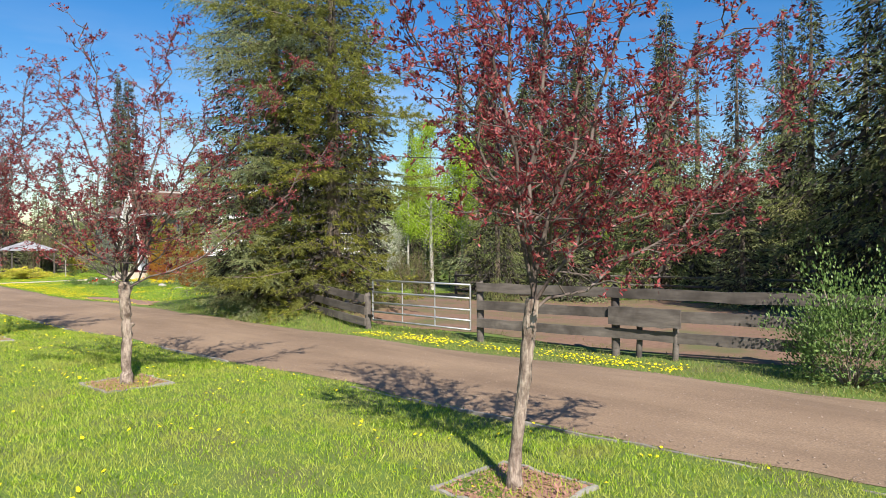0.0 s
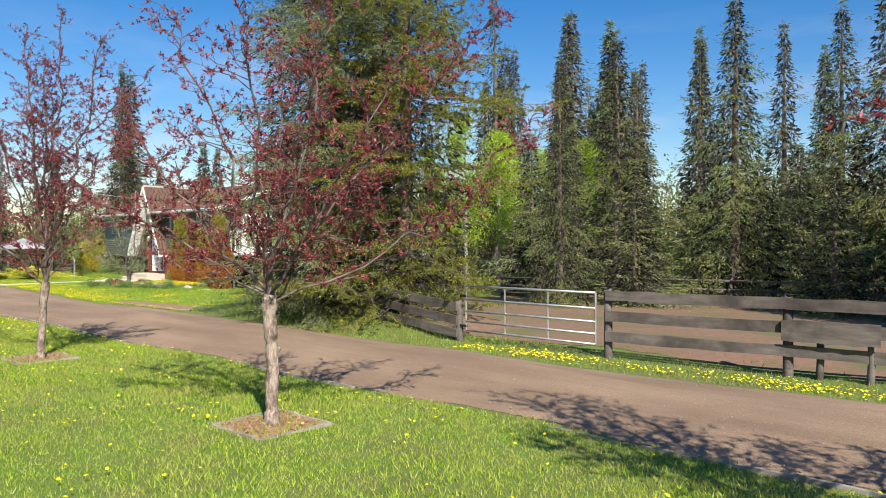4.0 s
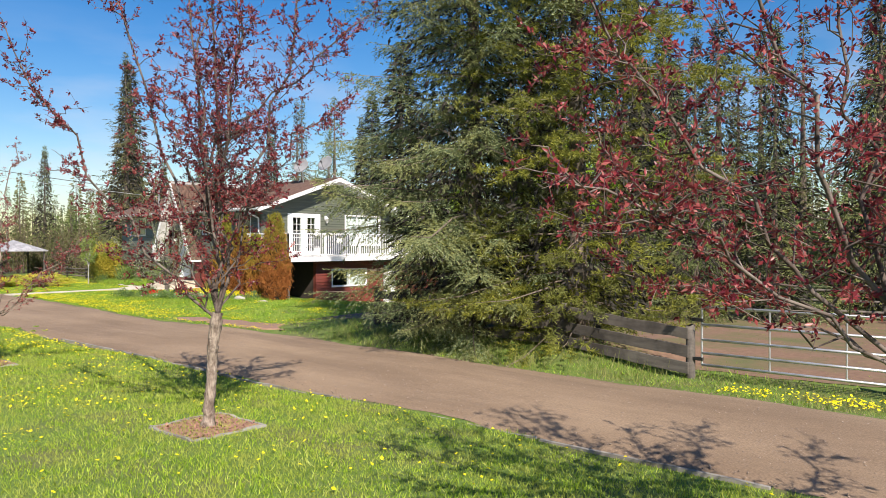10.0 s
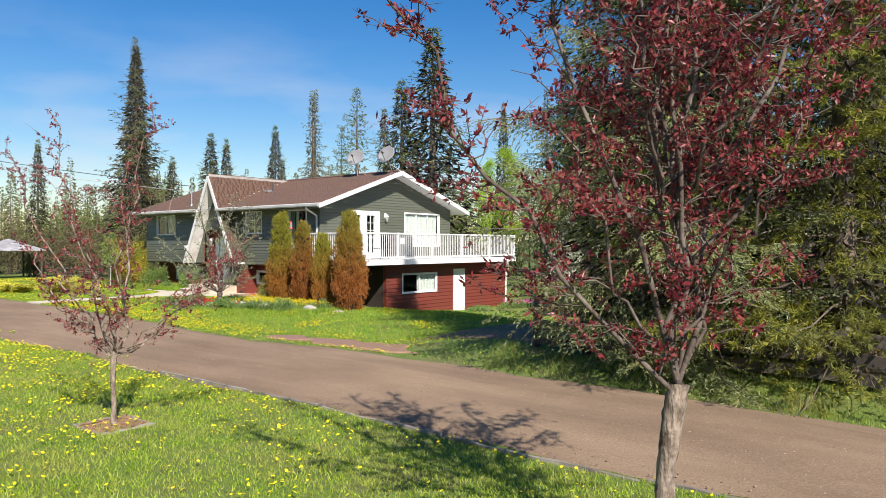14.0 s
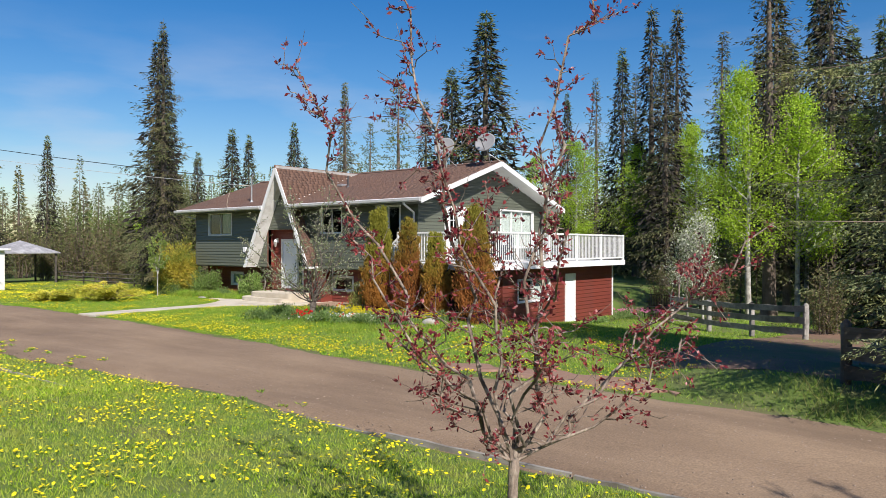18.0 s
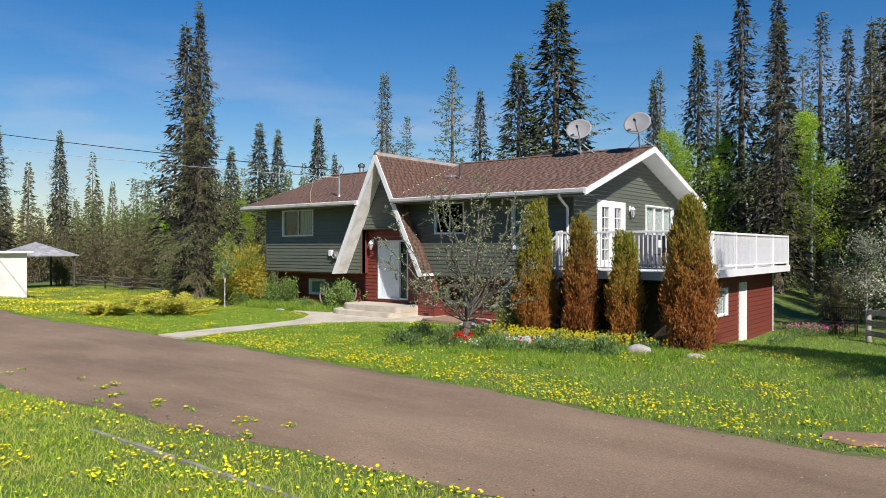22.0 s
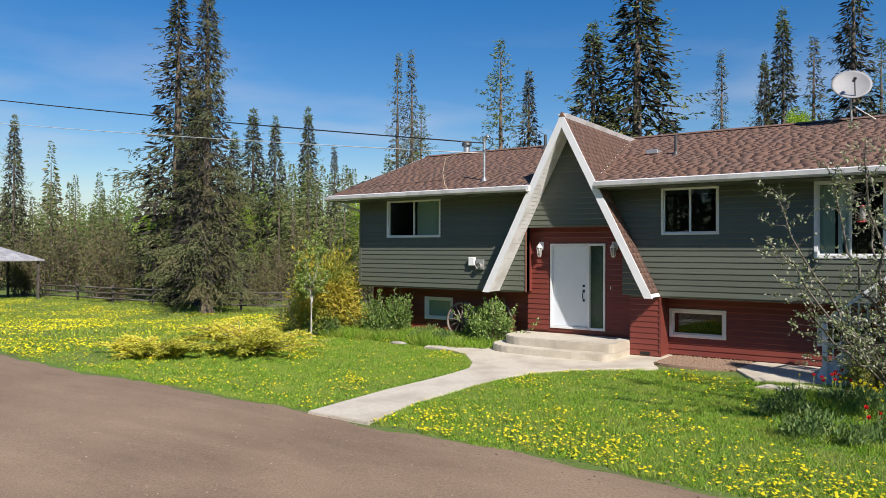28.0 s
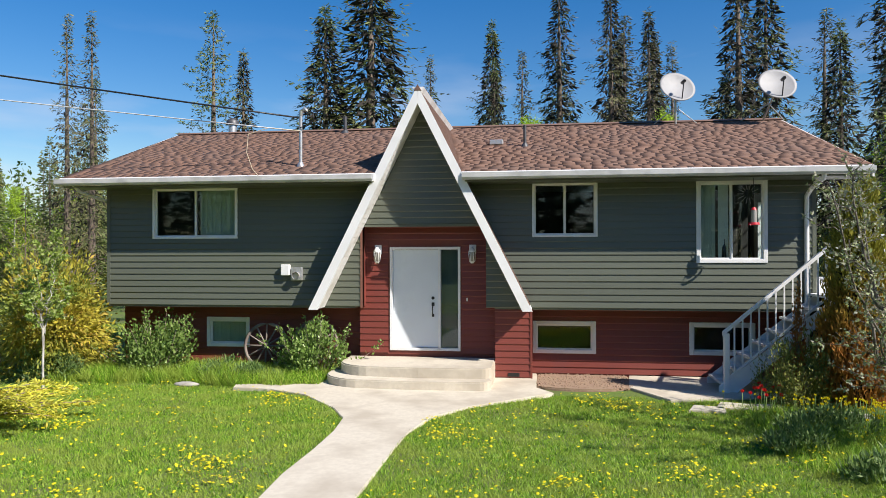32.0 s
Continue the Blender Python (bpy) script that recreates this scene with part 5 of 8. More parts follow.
far_wood("side_spruce_forest", 110, (14, 80), (24, 60), (4, 8.5), 34, M_spruce_old, "dark spruce forest behind the paddock", dense=40, leaf=0.13)
far_wood("undergrowth_spruces", 80, (12, 52), (12, 26), (2, 5), 35, M_spruce, "small spruces under the paddock's edge trees", rad=0.2, dense=90, leaf=0.09)


def far_brush(name, count, xr, yr, hr, seed, material, label, fan=0.16):
    """A joined belt of distant many-stemmed brush and young leafy trees, leafed from the ground up."""
    g = np.random.default_rng(seed)
    P, L, stems = [], [], []
    for k in range(count):
        x, y, h = g.uniform(*xr), g.uniform(*yr), g.uniform(*hr)
        z0 = gz(x, y)
        for j in range(6):
            e = g.normal(0, fan * h, 2)
            hh = h * g.uniform(0.6, 1.0)
            stems.append(([(x + e[0] * 0.2, y + e[1] * 0.2, z0 - 0.1), (x + e[0] * 0.6, y + e[1] * 0.6, z0 + hh * 0.5), (x + e[0], y + e[1], z0 + hh * 0.95)], [0.03, 0.02, 0.006]))
            n = int(11 * hh)
            u = g.random(n) ** 0.75
            w = 0.2 + 0.8 * u
            q = np.stack([x + e[0] * w, y + e[1] * w, z0 + 0.05 + u * hh], 1)
            P.append(q + g.normal(0, 0.05 * h, (n, 3)) * np.array([1, 1, 0.6]))
            L.append(np.full(n, 0.026 * h + 0.12))
    P, L = np.concatenate(P), np.concatenate(L)
    D = unit(g.normal(0, 1, P.shape) + np.array([0, 0, 0.5]))
    v, f = kites(P, D, unit(np.cross(D, g.normal(0, 1, P.shape))), L * g.uniform(0.7, 1.3, len(P)), L * 0.5)
    single(name, np_mesh(name, v, f), material, label, "forest", kind="stuff")
    single("brush_stems", tube_mesh("brush_stems", stems, 3), M_bark_dark, "thin grey stems of the distant brush", "forest", kind="stuff")


M_aspen_far = leaf_mat("far_aspen_leaves", [(0.085, 0.14, 0.022), (0.12, 0.19, 0.032), (0.15, 0.22, 0.045)], 0.35, 0.6)
M_brush = leaf_mat("brush_leaves", [(0.075, 0.085, 0.028), (0.12, 0.12, 0.045), (0.125, 0.085, 0.055), (0.08, 0.11, 0.028)], 0.3, 0.7)
far_brush("far_olive_brush", 120, (-80, -34), (11, 44), (3.5, 7), 38, M_brush, "half-bare olive and brown brush beyond the meadow")
far_brush("far_green_aspens", 80, (-90, -36), (24, 60), (7, 11), 39, M_aspen_far, "light green young aspens beyond the meadow")
far_brush("far_green_aspens", 30, (-30, 24), (34, 60), (7, 12), 40, M_aspen_far, "light green young aspens behind the house")


# ---- red-leaved ornamental trees along the lawn ----
def branch_path(g, start, end, n, jitter, bow=0.0):
    s = np.linspace(0, 1, n)[:, None]
    start, end = np.asarray(start, float), np.asarray(end, float)
    p = start * (1 - s) + end * s
    d = end - start
    horiz = np.array([d[0], d[1], 0.0])
    p = p + bow * (s - s * s) * (horiz - np.array([0, 0, np.linalg.norm(horiz)]))
    p[1:-1] += g.normal(0, jitter, (n - 2, 3))
    return p


def leafy_tree(name, at, fork, limbs, seed, leaf_material, bark, label, category, trunk_r=0.064, lean=(0.0, 0.0), sub_gap=0.085, sub_len=(0.35, 1.15),
               node=0.05, per_node=4, leaf=0.048, leaf_w=0.022, bare=0.10, limb_r=0.021, density=1.0, twig_rate=0.13, gnarl=0.1, knot=0, flat=0.45, leader=0.0, limb_bark=None):
    """A small broad tree: limbs are (azimuth in degrees, reach, height of the tip)."""
    g = np.random.default_rng(seed)
    t = thing(name, at, label, category)
    f3 = np.array([lean[0], lean[1], fork])
    k = 34
    zs = np.linspace(0, 1, k)
    wave = 0.12 * trunk_r * (np.sin(zs * 9 + seed) + 0.6 * np.sin(zs * 23 + 2 * seed))
    tp = np.stack([lean[0] * zs ** 1.3 + wave, lean[1] * zs ** 1.3 + np.roll(wave, 5), fork * zs], 1)
    tp[0] = (0, 0, -0.1)
    tr = trunk_r * np.interp(zs, [0, 0.06, 0.2, 0.6, 0.85, 1], [1.45, 1.12, 0.95, 0.92, 1.05, 1.0]) * (1 + gnarl * (0.5 * np.sin(zs * 31 + seed) * zs + g.normal(0, 0.35, k)))
    va, fa = tubes_arrays([(tp, tr)], 14)
    va = va + g.normal(0, 0.05 * trunk_r, va.shape)
    knots = []
    for i in range(knot):
        z = fork * g.uniform(0.5, 1.0)
        ka = g.uniform(0, 6.283)
        o3 = np.array([math.cos(ka), math.sin(ka), g.uniform(-0.2, 0.5)])
        c = np.array([lean[0] * (z / fork) ** 1.3, lean[1] * (z / fork) ** 1.3, z])
        knots.append((np.stack([c, c + o3 * trunk_r * 0.9, c + o3 * trunk_r * g.uniform(1.2, 1.6)]), trunk_r * np.array([0.75, 0.62, 0.25])))
    if knots:
        vb, fb = tubes_arrays(knots, 7)
        va, fa = np.concatenate([va, vb]), np.concatenate([fa, fb + len(va)])
    me = np_mesh("trunk", va, fa, True)
    me.materials.append(bark)
    new("trunk", me).parent = t
    LP, LD = [], []
    if leader:
        limbs = [(seed * 37 % 360, 0.15, leader)] + list(limbs)

    def nodes(p, a=0.0):
        seg = np.linalg.norm(np.diff(p, axis=0), axis=1)
        n = max(2, int(seg.sum() / node * density))
        u = a + (1 - a) * np.sort(g.random(n))
        i = np.minimum((u * (len(p) - 1)).astype(int), len(p) - 2)
        fr = (u * (len(p) - 1) - i)[:, None]
        LP.append(p[i] * (1 - fr) + p[i + 1] * fr)
        LD.append(unit(p[i + 1] - p[i]))

    for az, reach, top in limbs:
        a = radians(az)
        out = np.array([math.cos(a), math.sin(a), 0.0])
        rise = g.random() ** 1.3 * max(0.0, min(0.75 * (leader - fork), 0.6 * (top - fork))) if leader and reach > 0.2 and g.random() < 0.55 else g.uniform(-0.12, 0.03)
        start = f3 + np.array([0, 0, rise])
        end = np.array([lean[0], lean[1], 0]) + out * reach + np.array([0, 0, top])
        n = 12
        p = branch_path(g, start, end, n, 0.05, bow=g.uniform(-0.15, 0.4) * (reach / max(0.3, top - fork)) ** 0.5)
        r = limb_r * (1.35 if leader and reach < 0.2 else 1.0) * (0.5 + 0.25 * (top - fork - max(0, rise))) * np.linspace(1, 0.12, n) ** 0.9 + 0.004
        paths = [(p, r)]
        length = np.linalg.norm(np.diff(p, axis=0), axis=1).sum()
        for k in range(int(length / sub_gap)):
            u = bare + (1 - bare) * g.random() ** 0.85
            i = min(int(u * (n - 1)), n - 2)
            b0 = p[i] + (p[i + 1] - p[i]) * (u * (n - 1) - i)
            d = unit(p[i + 1] - p[i])
            sa = g.uniform(0, 6.283)
            sd = unit(np.array([math.cos(sa), math.sin(sa), g.uniform(-0.1, flat)]) + 0.35 * d + 0.35 * out)
            sl = g.uniform(*sub_len) * (1.15 - 0.75 * u)
            m = 6
            q = branch_path(g, b0, b0 + sd * sl, m, 0.045 * sl + 0.004, bow=g.uniform(-0.25, 0.25))
            paths.append((q, np.linspace(0.0045 + 0.004 * sl, 0.002, m)))
            nodes(q, 0.25)
            for _ in range(int(sl / twig_rate)):
                w = 0.25 + 0.75 * g.random()
                c = q[min(int(w * (m - 1)), m - 2)]
                e = c + unit(sd * 0.6 + g.normal(0, 0.6, 3) + np.array([0, 0, 0.25])) * g.uniform(0.08, 0.28)
                paths.append((np.stack([c, (c + e) / 2 + g.normal(0, 0.006, 3), e]), [0.003, 0.0022, 0.0014]))
                nodes(np.stack([c, (c + e) / 2, e]), 0.1)
        nodes(p[n // 3:], 0.1)
        nodes(p[n // 2:], 0.0)
        va, fa = tubes_arrays(paths[:1], 7)
        vb, fb = tubes_arrays(paths[1:], 3)
        me = np_mesh("limb", np.concatenate([va, vb]), np.concatenate([fa, fb + len(va)]), True)
        me.materials.append(limb_bark or bark)
        new("limb", me).parent = t
    LP, LD = np.concatenate(LP), np.concatenate(LD)
    k = per_node
    pos = np.repeat(LP, k, 0) + g.normal(0, 0.010, (len(LP) * k, 3))
    al = unit(np.repeat(LD, k, 0) * 0.5 + g.normal(0, 0.75, pos.shape) + np.array([0, 0, 0.1]))
    sd = unit(np.cross(al, g.normal(0, 1, pos.shape)))
    v, fc = kites(pos, al, sd, leaf * g.uniform(0.55, 1.3, len(pos)), leaf_w * g.uniform(0.7, 1.3, len(pos)))
    me = np_mesh("crown", v, fc)
    me.materials.append(leaf_material)
    o = new("crown", me)
    o.parent = t
    tagged(o, kind="stuff")
    return t


TY = -15.5
M_bark_limb = mat("brown_limb_bark", (0.05, 0.036, 0.03), (0.125, 0.092, 0.074), 30, 0.9, 0.8, (0.20, 0.165, 0.14), 4, depth=0.008)
ORN = "wine-red-leaved ornamental crabapple on a bare grey trunk in the lawn"
crab = dict(limb_r=0.0105, node=0.070, per_node=5, leaf=0.043, leaf_w=0.018, sub_gap=0.10, sub_len=(0.35, 1.2), twig_rate=0.15, limb_bark=M_bark_limb)
leafy_tree("crabapple_tree", (42.5, TY + 0.24, gz(42.5, TY)), 1.48, [(40, 0.7, 5.0), (100, 0.4, 5.4), (200, 0.45, 5.6), (225, 1.1, 3.8), (30, 1.7, 3.9), (60, 2.0, 2.5), (45, 2.1, 3.3), (160, 1.1, 4.4), (280, 0.9, 4.6), (15, 1.2, 4.6), (120, 1.1, 3.2), (350, 1.2, 2.9)],
           41, M_redleaf, M_bark, ORN, "crabapple tree", trunk_r=0.052, lean=(0.12, 0.10), density=0.8, leader=4.6, **crab)
leafy_tree("crabapple_tree", (35.92, TY, gz(35.9, TY)), 1.42, [(40, 0.8, 5.0), (45, 2.9, 3.4), (40, 2.5, 4.4), (225, 2.0, 2.6), (215, 1.8, 3.7), (205, 1.2, 4.6), (130, 0.8, 4.2), (300, 0.7, 4.8), (90, 1.5, 3.2), (20, 1.7, 3.9), (185, 1.8, 3.0), (345, 1.5, 3.6)],
           42, M_redleaf, M_bark, ORN, "crabapple tree", trunk_r=0.072, lean=(-0.05, 0.0), gnarl=0.22, knot=7, density=0.62, **crab)
leafy_tree("crabapple_tree", (29.04, TY - 0.05, gz(29.0, TY)), 1.32, [(50, 0.3, 6.0), (200, 0.4, 5.8), (300, 0.4, 5.0), (140, 0.5, 4.9), (228, 2.3, 4.6), (220, 1.3, 5.4), (35, 1.9, 4.9), (45, 1.5, 3.8), (30, 1.3, 5.6), (90, 0.8, 3.6), (0, 0.7, 3.0), (340, 1.1, 4.3), (260, 0.7, 3.8), (230, 0.8, 2.9)],
           43, M_redleaf, M_bark, ORN, "crabapple tree", lean=(0.10, 0.06), leader=5.2, density=0.85, **dict(crab, sub_len=(0.3, 0.85)))
leafy_tree("crabapple_sapling", (22.3, TY - 0.2, gz(22.3, TY)), 0.90, [(225, 0.75, 3.8), (210, 1.4, 3.3), (40, 0.45, 3.9), (60, 1.4, 2.0), (45, 1.7, 2.3), (230, 1.0, 2.2), (140, 0.7, 2.6), (320, 0.9, 2.2), (30, 1.0, 1.6), (235, 0.8, 1.7), (10, 0.3, 3.2), (250, 0.5, 3.0)],
           44, M_redleaf, M_bark, "young sparse red-leaved crabapple sapling in the lawn", "crabapple tree", trunk_r=0.032, limb_r=0.008, sub_gap=0.12, sub_len=(0.15, 0.5), density=0.55, leaf=0.036, leaf_w=0.017, node=0.06, per_node=5)

# ornamental apple before the house, half bare in early leaf
M_bud = leaf_mat("pale_young_leaves", [(0.12, 0.16, 0.06), (0.18, 0.22, 0.09), (0.34, 0.33, 0.25), (0.15, 0.20, 0.07)], 0.3, 0.6)
M_bark_apple = mat("dark_apple_bark", (0.10, 0.085, 0.07), (0.22, 0.19, 0.16), 26, 0.9, 1.0, (0.06, 0.05, 0.04), 5, stretch=(1, 1, 0.35), depth=0.012)
leafy_tree("apple_tree", (7.5, -4.45, 0.0), 0.55, [(232, 2.2, 2.6), (222, 1.8, 3.2), (250, 1.6, 1.6), (120, 0.8, 3.6), (60, 0.5, 4.2), (20, 1.6, 2.9), (0, 1.9, 2.1), (330, 1.3, 3.3), (280, 0.9, 3.6), (100, 0.9, 3.2), (240, 0.7, 3.9), (45, 1.5, 3.4), (20, 1.6, 1.1), (238, 2.0, 2.0), (30, 1.2, 3.7), (8, 1.5, 3.2), (200, 0.9, 3.6)],
           45, M_bud, M_bark_apple, "half-bare grey apple tree with first pale leaves in the flower bed", "apple tree", trunk_r=0.10, limb_r=0.018, density=0.8, leaf=0.050, leaf_w=0.028, sub_len=(0.3, 0.9), per_node=2, sub_gap=0.17, node=0.06)
M_sap = leaf_mat("fresh_green_leaves", [(0.13, 0.20, 0.03), (0.21, 0.29, 0.05), (0.34, 0.38, 0.14)], 0.4, 0.5)
leafy_tree("sapling", (-5.95, -2.0, gz(-5.95, -2.0)), 1.15, [(0, 0.25, 2.9), (90, 0.35, 2.5), (200, 0.4, 2.4), (290, 0.35, 2.7), (45, 0.45, 1.9), (150, 0.4, 2.0), (250, 0.4, 1.8)],
           46, M_sap, M_bark_pale, "thin young tree with fresh green leaves by the shrubs", "sapling", trunk_r=0.022, limb_r=0.012, density=0.95, sub_len=(0.12, 0.34), leaf=0.065, leaf_w=0.042)

# light green aspens and flowering trees behind the fences
def aspen(at, h, seed, material=M_aspen, label="light green aspen with a slim pale trunk", r=0.2, n=2600, size=0.16, name="aspen", category="aspen tree"):
    g = np.random.default_rng(seed)
    t = thing(name, at, label, category)
    zz = np.linspace(0, 1, 7)
    tp = np.stack([np.cumsum(g.normal(0, 0.03 * h / 8, 7)), np.cumsum(g.normal(0, 0.03 * h / 8, 7)), zz * h * 0.95 - 0.1], 1)
    me = tube_mesh("trunk", [(tp, 0.012 * h * (1.05 - zz))], 7)
    me.materials.append(M_bark_pale)
    new("trunk", me).parent = t
    P, limbs = [], []
    m = 26
    for k in range(m):
        u = 0.25 + 0.75 * (k + g.random()) / m
        az = g.uniform(0, 6.283)
        R = r * h * (1.15 - u) ** 0.6 * g.uniform(0.5, 1.1) * (0.55 + 0.45 * math.sin(math.pi * min(1, u * 0.9)))
        base = np.array([np.interp(u * 0.9, zz, tp[:, 0]), np.interp(u * 0.9, zz, tp[:, 1]), u * 0.9 * h])
        end = base + np.array([math.cos(az) * R, math.sin(az) * R, R * g.uniform(0.4, 1.1)])
        limbs.append((np.linspace(base, end, 4) + g.normal(0, 0.04, (4, 3)), [0.03, 0.022, 0.015, 0.006]))
        c = n // m
        s = g.random(c) ** 0.6
        P.append(base + (end - base) * s[:, None] + g.normal(0, 0.16 + 0.10 * R, (c, 3)))
    me = tube_mesh("limb", limbs, 4)
    me.materials.append(M_bark_pale)
    tagged(new("limb", me), kind="stuff").parent = t
    P = np.concatenate(P)
    al = unit(g.normal(0, 1, P.shape))
    v, f = kites(P, al, unit(np.cross(al, g.normal(0, 1, P.shape))), size * g.uniform(0.6, 1.3, len(P)), size * 0.7)
    me = np_mesh("crown", v, f)
    me.materials.append(material)
    o = tagged(new("crown", me), kind="stuff")
    o.parent = t
    return t


as_a = aspen((16.3, 10.6, gz(16.3, 10.6)), 10.8, 51, r=0.23, n=11000, size=0.10)
as_b = aspen((17.9, 11.6, gz(17.9, 11.6)), 9.6, 52, r=0.25, n=8000, size=0.10)
for i, (x, y, s) in enumerate([(17.2, 16.5, 0.95), (19, 19, 0.9), (3.2, 30, 1.1), (9.5, 24, 1.0), (22.5, 18, 0.75), (-9.5, 36, 1.05), (-32, 30, 0.9), (-38, 22, 0.8), (-27, 36, 1.0), (-48, 24, 0.75), (-44, 18, 0.7), (-35, 40, 1.0), (-54, 30, 0.9), (2.5, 22, 0.9)]):
    copy_thing(as_a if i % 2 else as_b, put(x, y, s, i * 2.1))
M_blossom = leaf_mat("white_blossom_leaves", [(0.14, 0.19, 0.06), (0.30, 0.33, 0.20), (0.55, 0.55, 0.47), (0.10, 0.15, 0.05)], 0.3, 0.6)
fl = aspen((15.4, 7.9, gz(15.4, 7.9)), 4.3, 53, M_blossom, "small white-flowering tree behind the fence", 0.36, 2600, 0.075, "flowering_tree", "flowering tree")
copy_thing(fl, put(14.0, 10.2, 0.85, 1.0))


def brush_clump(at, h, seed, label):
    """A clump of thin stems fanning from the ground, with small leaves along them."""
    g = np.random.default_rng(seed)
    t = thing("willow_brush", at, label, "brush")
    stems, P = [], []
    for k in range(38):
        az, lean, hh = g.uniform(0, 6.283), abs(g.normal(0, 0.30)), h * g.uniform(0.45, 1.0)
        o = np.array([math.cos(az), math.sin(az), 0]) * lean * hh
        b = np.array([*g.normal(0, 0.35, 2), -0.05])
        s = np.linspace(0, 1, 5)[:, None]
        p = b + o * s ** 1.4 + np.array([0, 0, hh]) * s + g.normal(0, 0.04, (5, 3))
        stems.append((p, np.linspace(0.022, 0.004, 5)))
        n = 60
        u = 0.15 + 0.85 * g.random(n)
        i = np.minimum((u * 4).astype(int), 3)
        f = (u * 4 - i)[:, None]
        P.append(p[i] * (1 - f) + p[i + 1] * f + g.normal(0, 0.13, (n, 3)))
    me = tube_mesh("stem", stems, 3)
    me.materials.append(M_bark_dark)
    tagged(new("stem", me), kind="stuff").parent = t
    P = np.concatenate(P)
    al = unit(g.normal(0, 1, P.shape) + np.array([0, 0, 0.6]))
    v, f = kites(P, al, unit(np.cross(al, g.normal(0, 1, P.shape))), 0.16 * g.uniform(0.6, 1.3, len(P)), 0.07)
    me = np_mesh("crown", v, f)
    me.materials.append(M_brush)
    tagged(new("crown", me), kind="stuff").parent = t
    return t


br = brush_clump((-38, 12, gz(-38, 12)), 4.2, 54, "tangled half-bare willow brush in olive and brown")
for i, (x, y, s) in enumerate([(-34, 14, 1.1), (-42, 13, 1.3), (-45, 16, 1.4), (-36, 18, 1.3), (-30, 19, 1.2), (-49, 11, 1.2), (-27, 15, 0.9), (-23, 16, 0.8), (-40, 19, 1.5), (-53, 16, 1.5), (-32, 23, 1.5), (-20, 18, 0.9), (-58, 12, 1.6), (-62, 2, 1.6), (-55, -2, 1.4), (-24, 22, 1.3), (-15, 17, 0.8), (-47, 22, 1.5),
                                (13.2, 9.5, 0.55), (20, 6, 0.6), (15.5, 9, 0.6), (-12, 14, 0.6)]):
    copy_thing(br, put(x, y, s, i * 1.3))


# ---- shrubs, cedars and flowers ----
def shrub(name, at, size, seed, material, label, lobes=14, leaves=3000, leaf=0.05, leaf_w=0.03, up=0.4, category="shrub", stem=True, lift=0.0, droop=0.0, shoots=0):
    """A bush of leaf clumps on stems, with an uneven outline."""
    g = np.random.default_rng(seed)
    t = thing(name, at, label, category)
    sx, sy, sz = size
    P, D, stems = [], [], []
    for k in range(lobes):
        d = unit(np.array([*g.normal(0, 1, 2), abs(g.normal(0.2, 0.8))]))
        c = d * np.array([sx, sy, sz]) * g.uniform(0.45, 0.9) + np.array([0, 0, sz * 0.12 + lift])
        stems.append((np.stack([(c[0] * 0.12, c[1] * 0.12, 0.0), c * np.array([0.5, 0.5, 0.55]), c]) + g.normal(0, 0.01, (3, 3)), [0.014, 0.010, 0.004]))
        n = leaves // lobes
        q = unit(g.normal(0, 1, (n, 3))) * (g.random((n, 1)) ** 0.45) * np.array([sx, sy, sz]) * g.uniform(0.30, 0.46)
        q = q + c
        q[:, 2] = np.maximum(q[:, 2], 0.02)
        P.append(q)
        D.append(unit(q - c * 0.6 + np.array([0, 0, up - droop]) + g.normal(0, 0.35, (n, 3))))
    for k in range(shoots):
        e = np.array([g.normal(0, 0.55) * sx, g.normal(0, 0.5) * sy, 0.0])
        top = sz * g.uniform(0.95, 1.32) * (1 - 0.25 * abs(e[0]) / sx)
        p = np.stack([e * 0.3, e * 0.7 + (0, 0, top * 0.5), e * 1.1 + (0, 0, top)])
        stems.append((p, [0.010, 0.007, 0.002]))
        u = g.uniform(0.3, 1.0, 40)
        q = np.stack([np.interp(u, [0, 0.5, 1], p[:, i]) for i in range(3)], 1) + g.normal(0, 0.022, (40, 3))
        P.append(q)
        D.append(unit(g.normal(0, 0.8, (40, 3)) + np.array([0, 0, 0.7])))
    if stem:
        me = tube_mesh("stem", stems, 5)
        me.materials.append(M_bark)
        tagged(new("stem", me), kind="stuff").parent = t
    P, D = np.concatenate(P), np.concatenate(D)
    v, f = kites(P, D, unit(np.cross(D, g.normal(0, 1, P.shape))), leaf * g.uniform(0.6, 1.3, len(P)), leaf_w * g.uniform(0.7, 1.3, len(P)))
    me = np_mesh("foliage", v, f)
    me.materials.append(material)
    tagged(new("foliage", me), kind="stuff").parent = t
    return t


M_dkgreen = leaf_mat("dark_green_leaves", [(0.045, 0.085, 0.02), (0.07, 0.12, 0.03), (0.10, 0.16, 0.045), (0.14, 0.20, 0.06)], 0.3, 0.4)
M_olive = leaf_mat("olive_bush_sprays", [(0.05, 0.07, 0.018), (0.10, 0.12, 0.028), (0.16, 0.17, 0.04), (0.20, 0.19, 0.05)], 0.2, 0.6)
M_gold = leaf_mat("golden_cypress_sprays", [(0.12, 0.125, 0.018), (0.46, 0.38, 0.045), (0.28, 0.265, 0.035), (0.38, 0.25, 0.045)], 0.3, 0.6, (0.15, 0.19, 0.03), 1.3)
M_shrub = leaf_mat("bright_green_leaves", [(0.07, 0.12, 0.025), (0.11, 0.18, 0.038), (0.16, 0.24, 0.055), (0.22, 0.29, 0.09)], 0.3, 0.35)
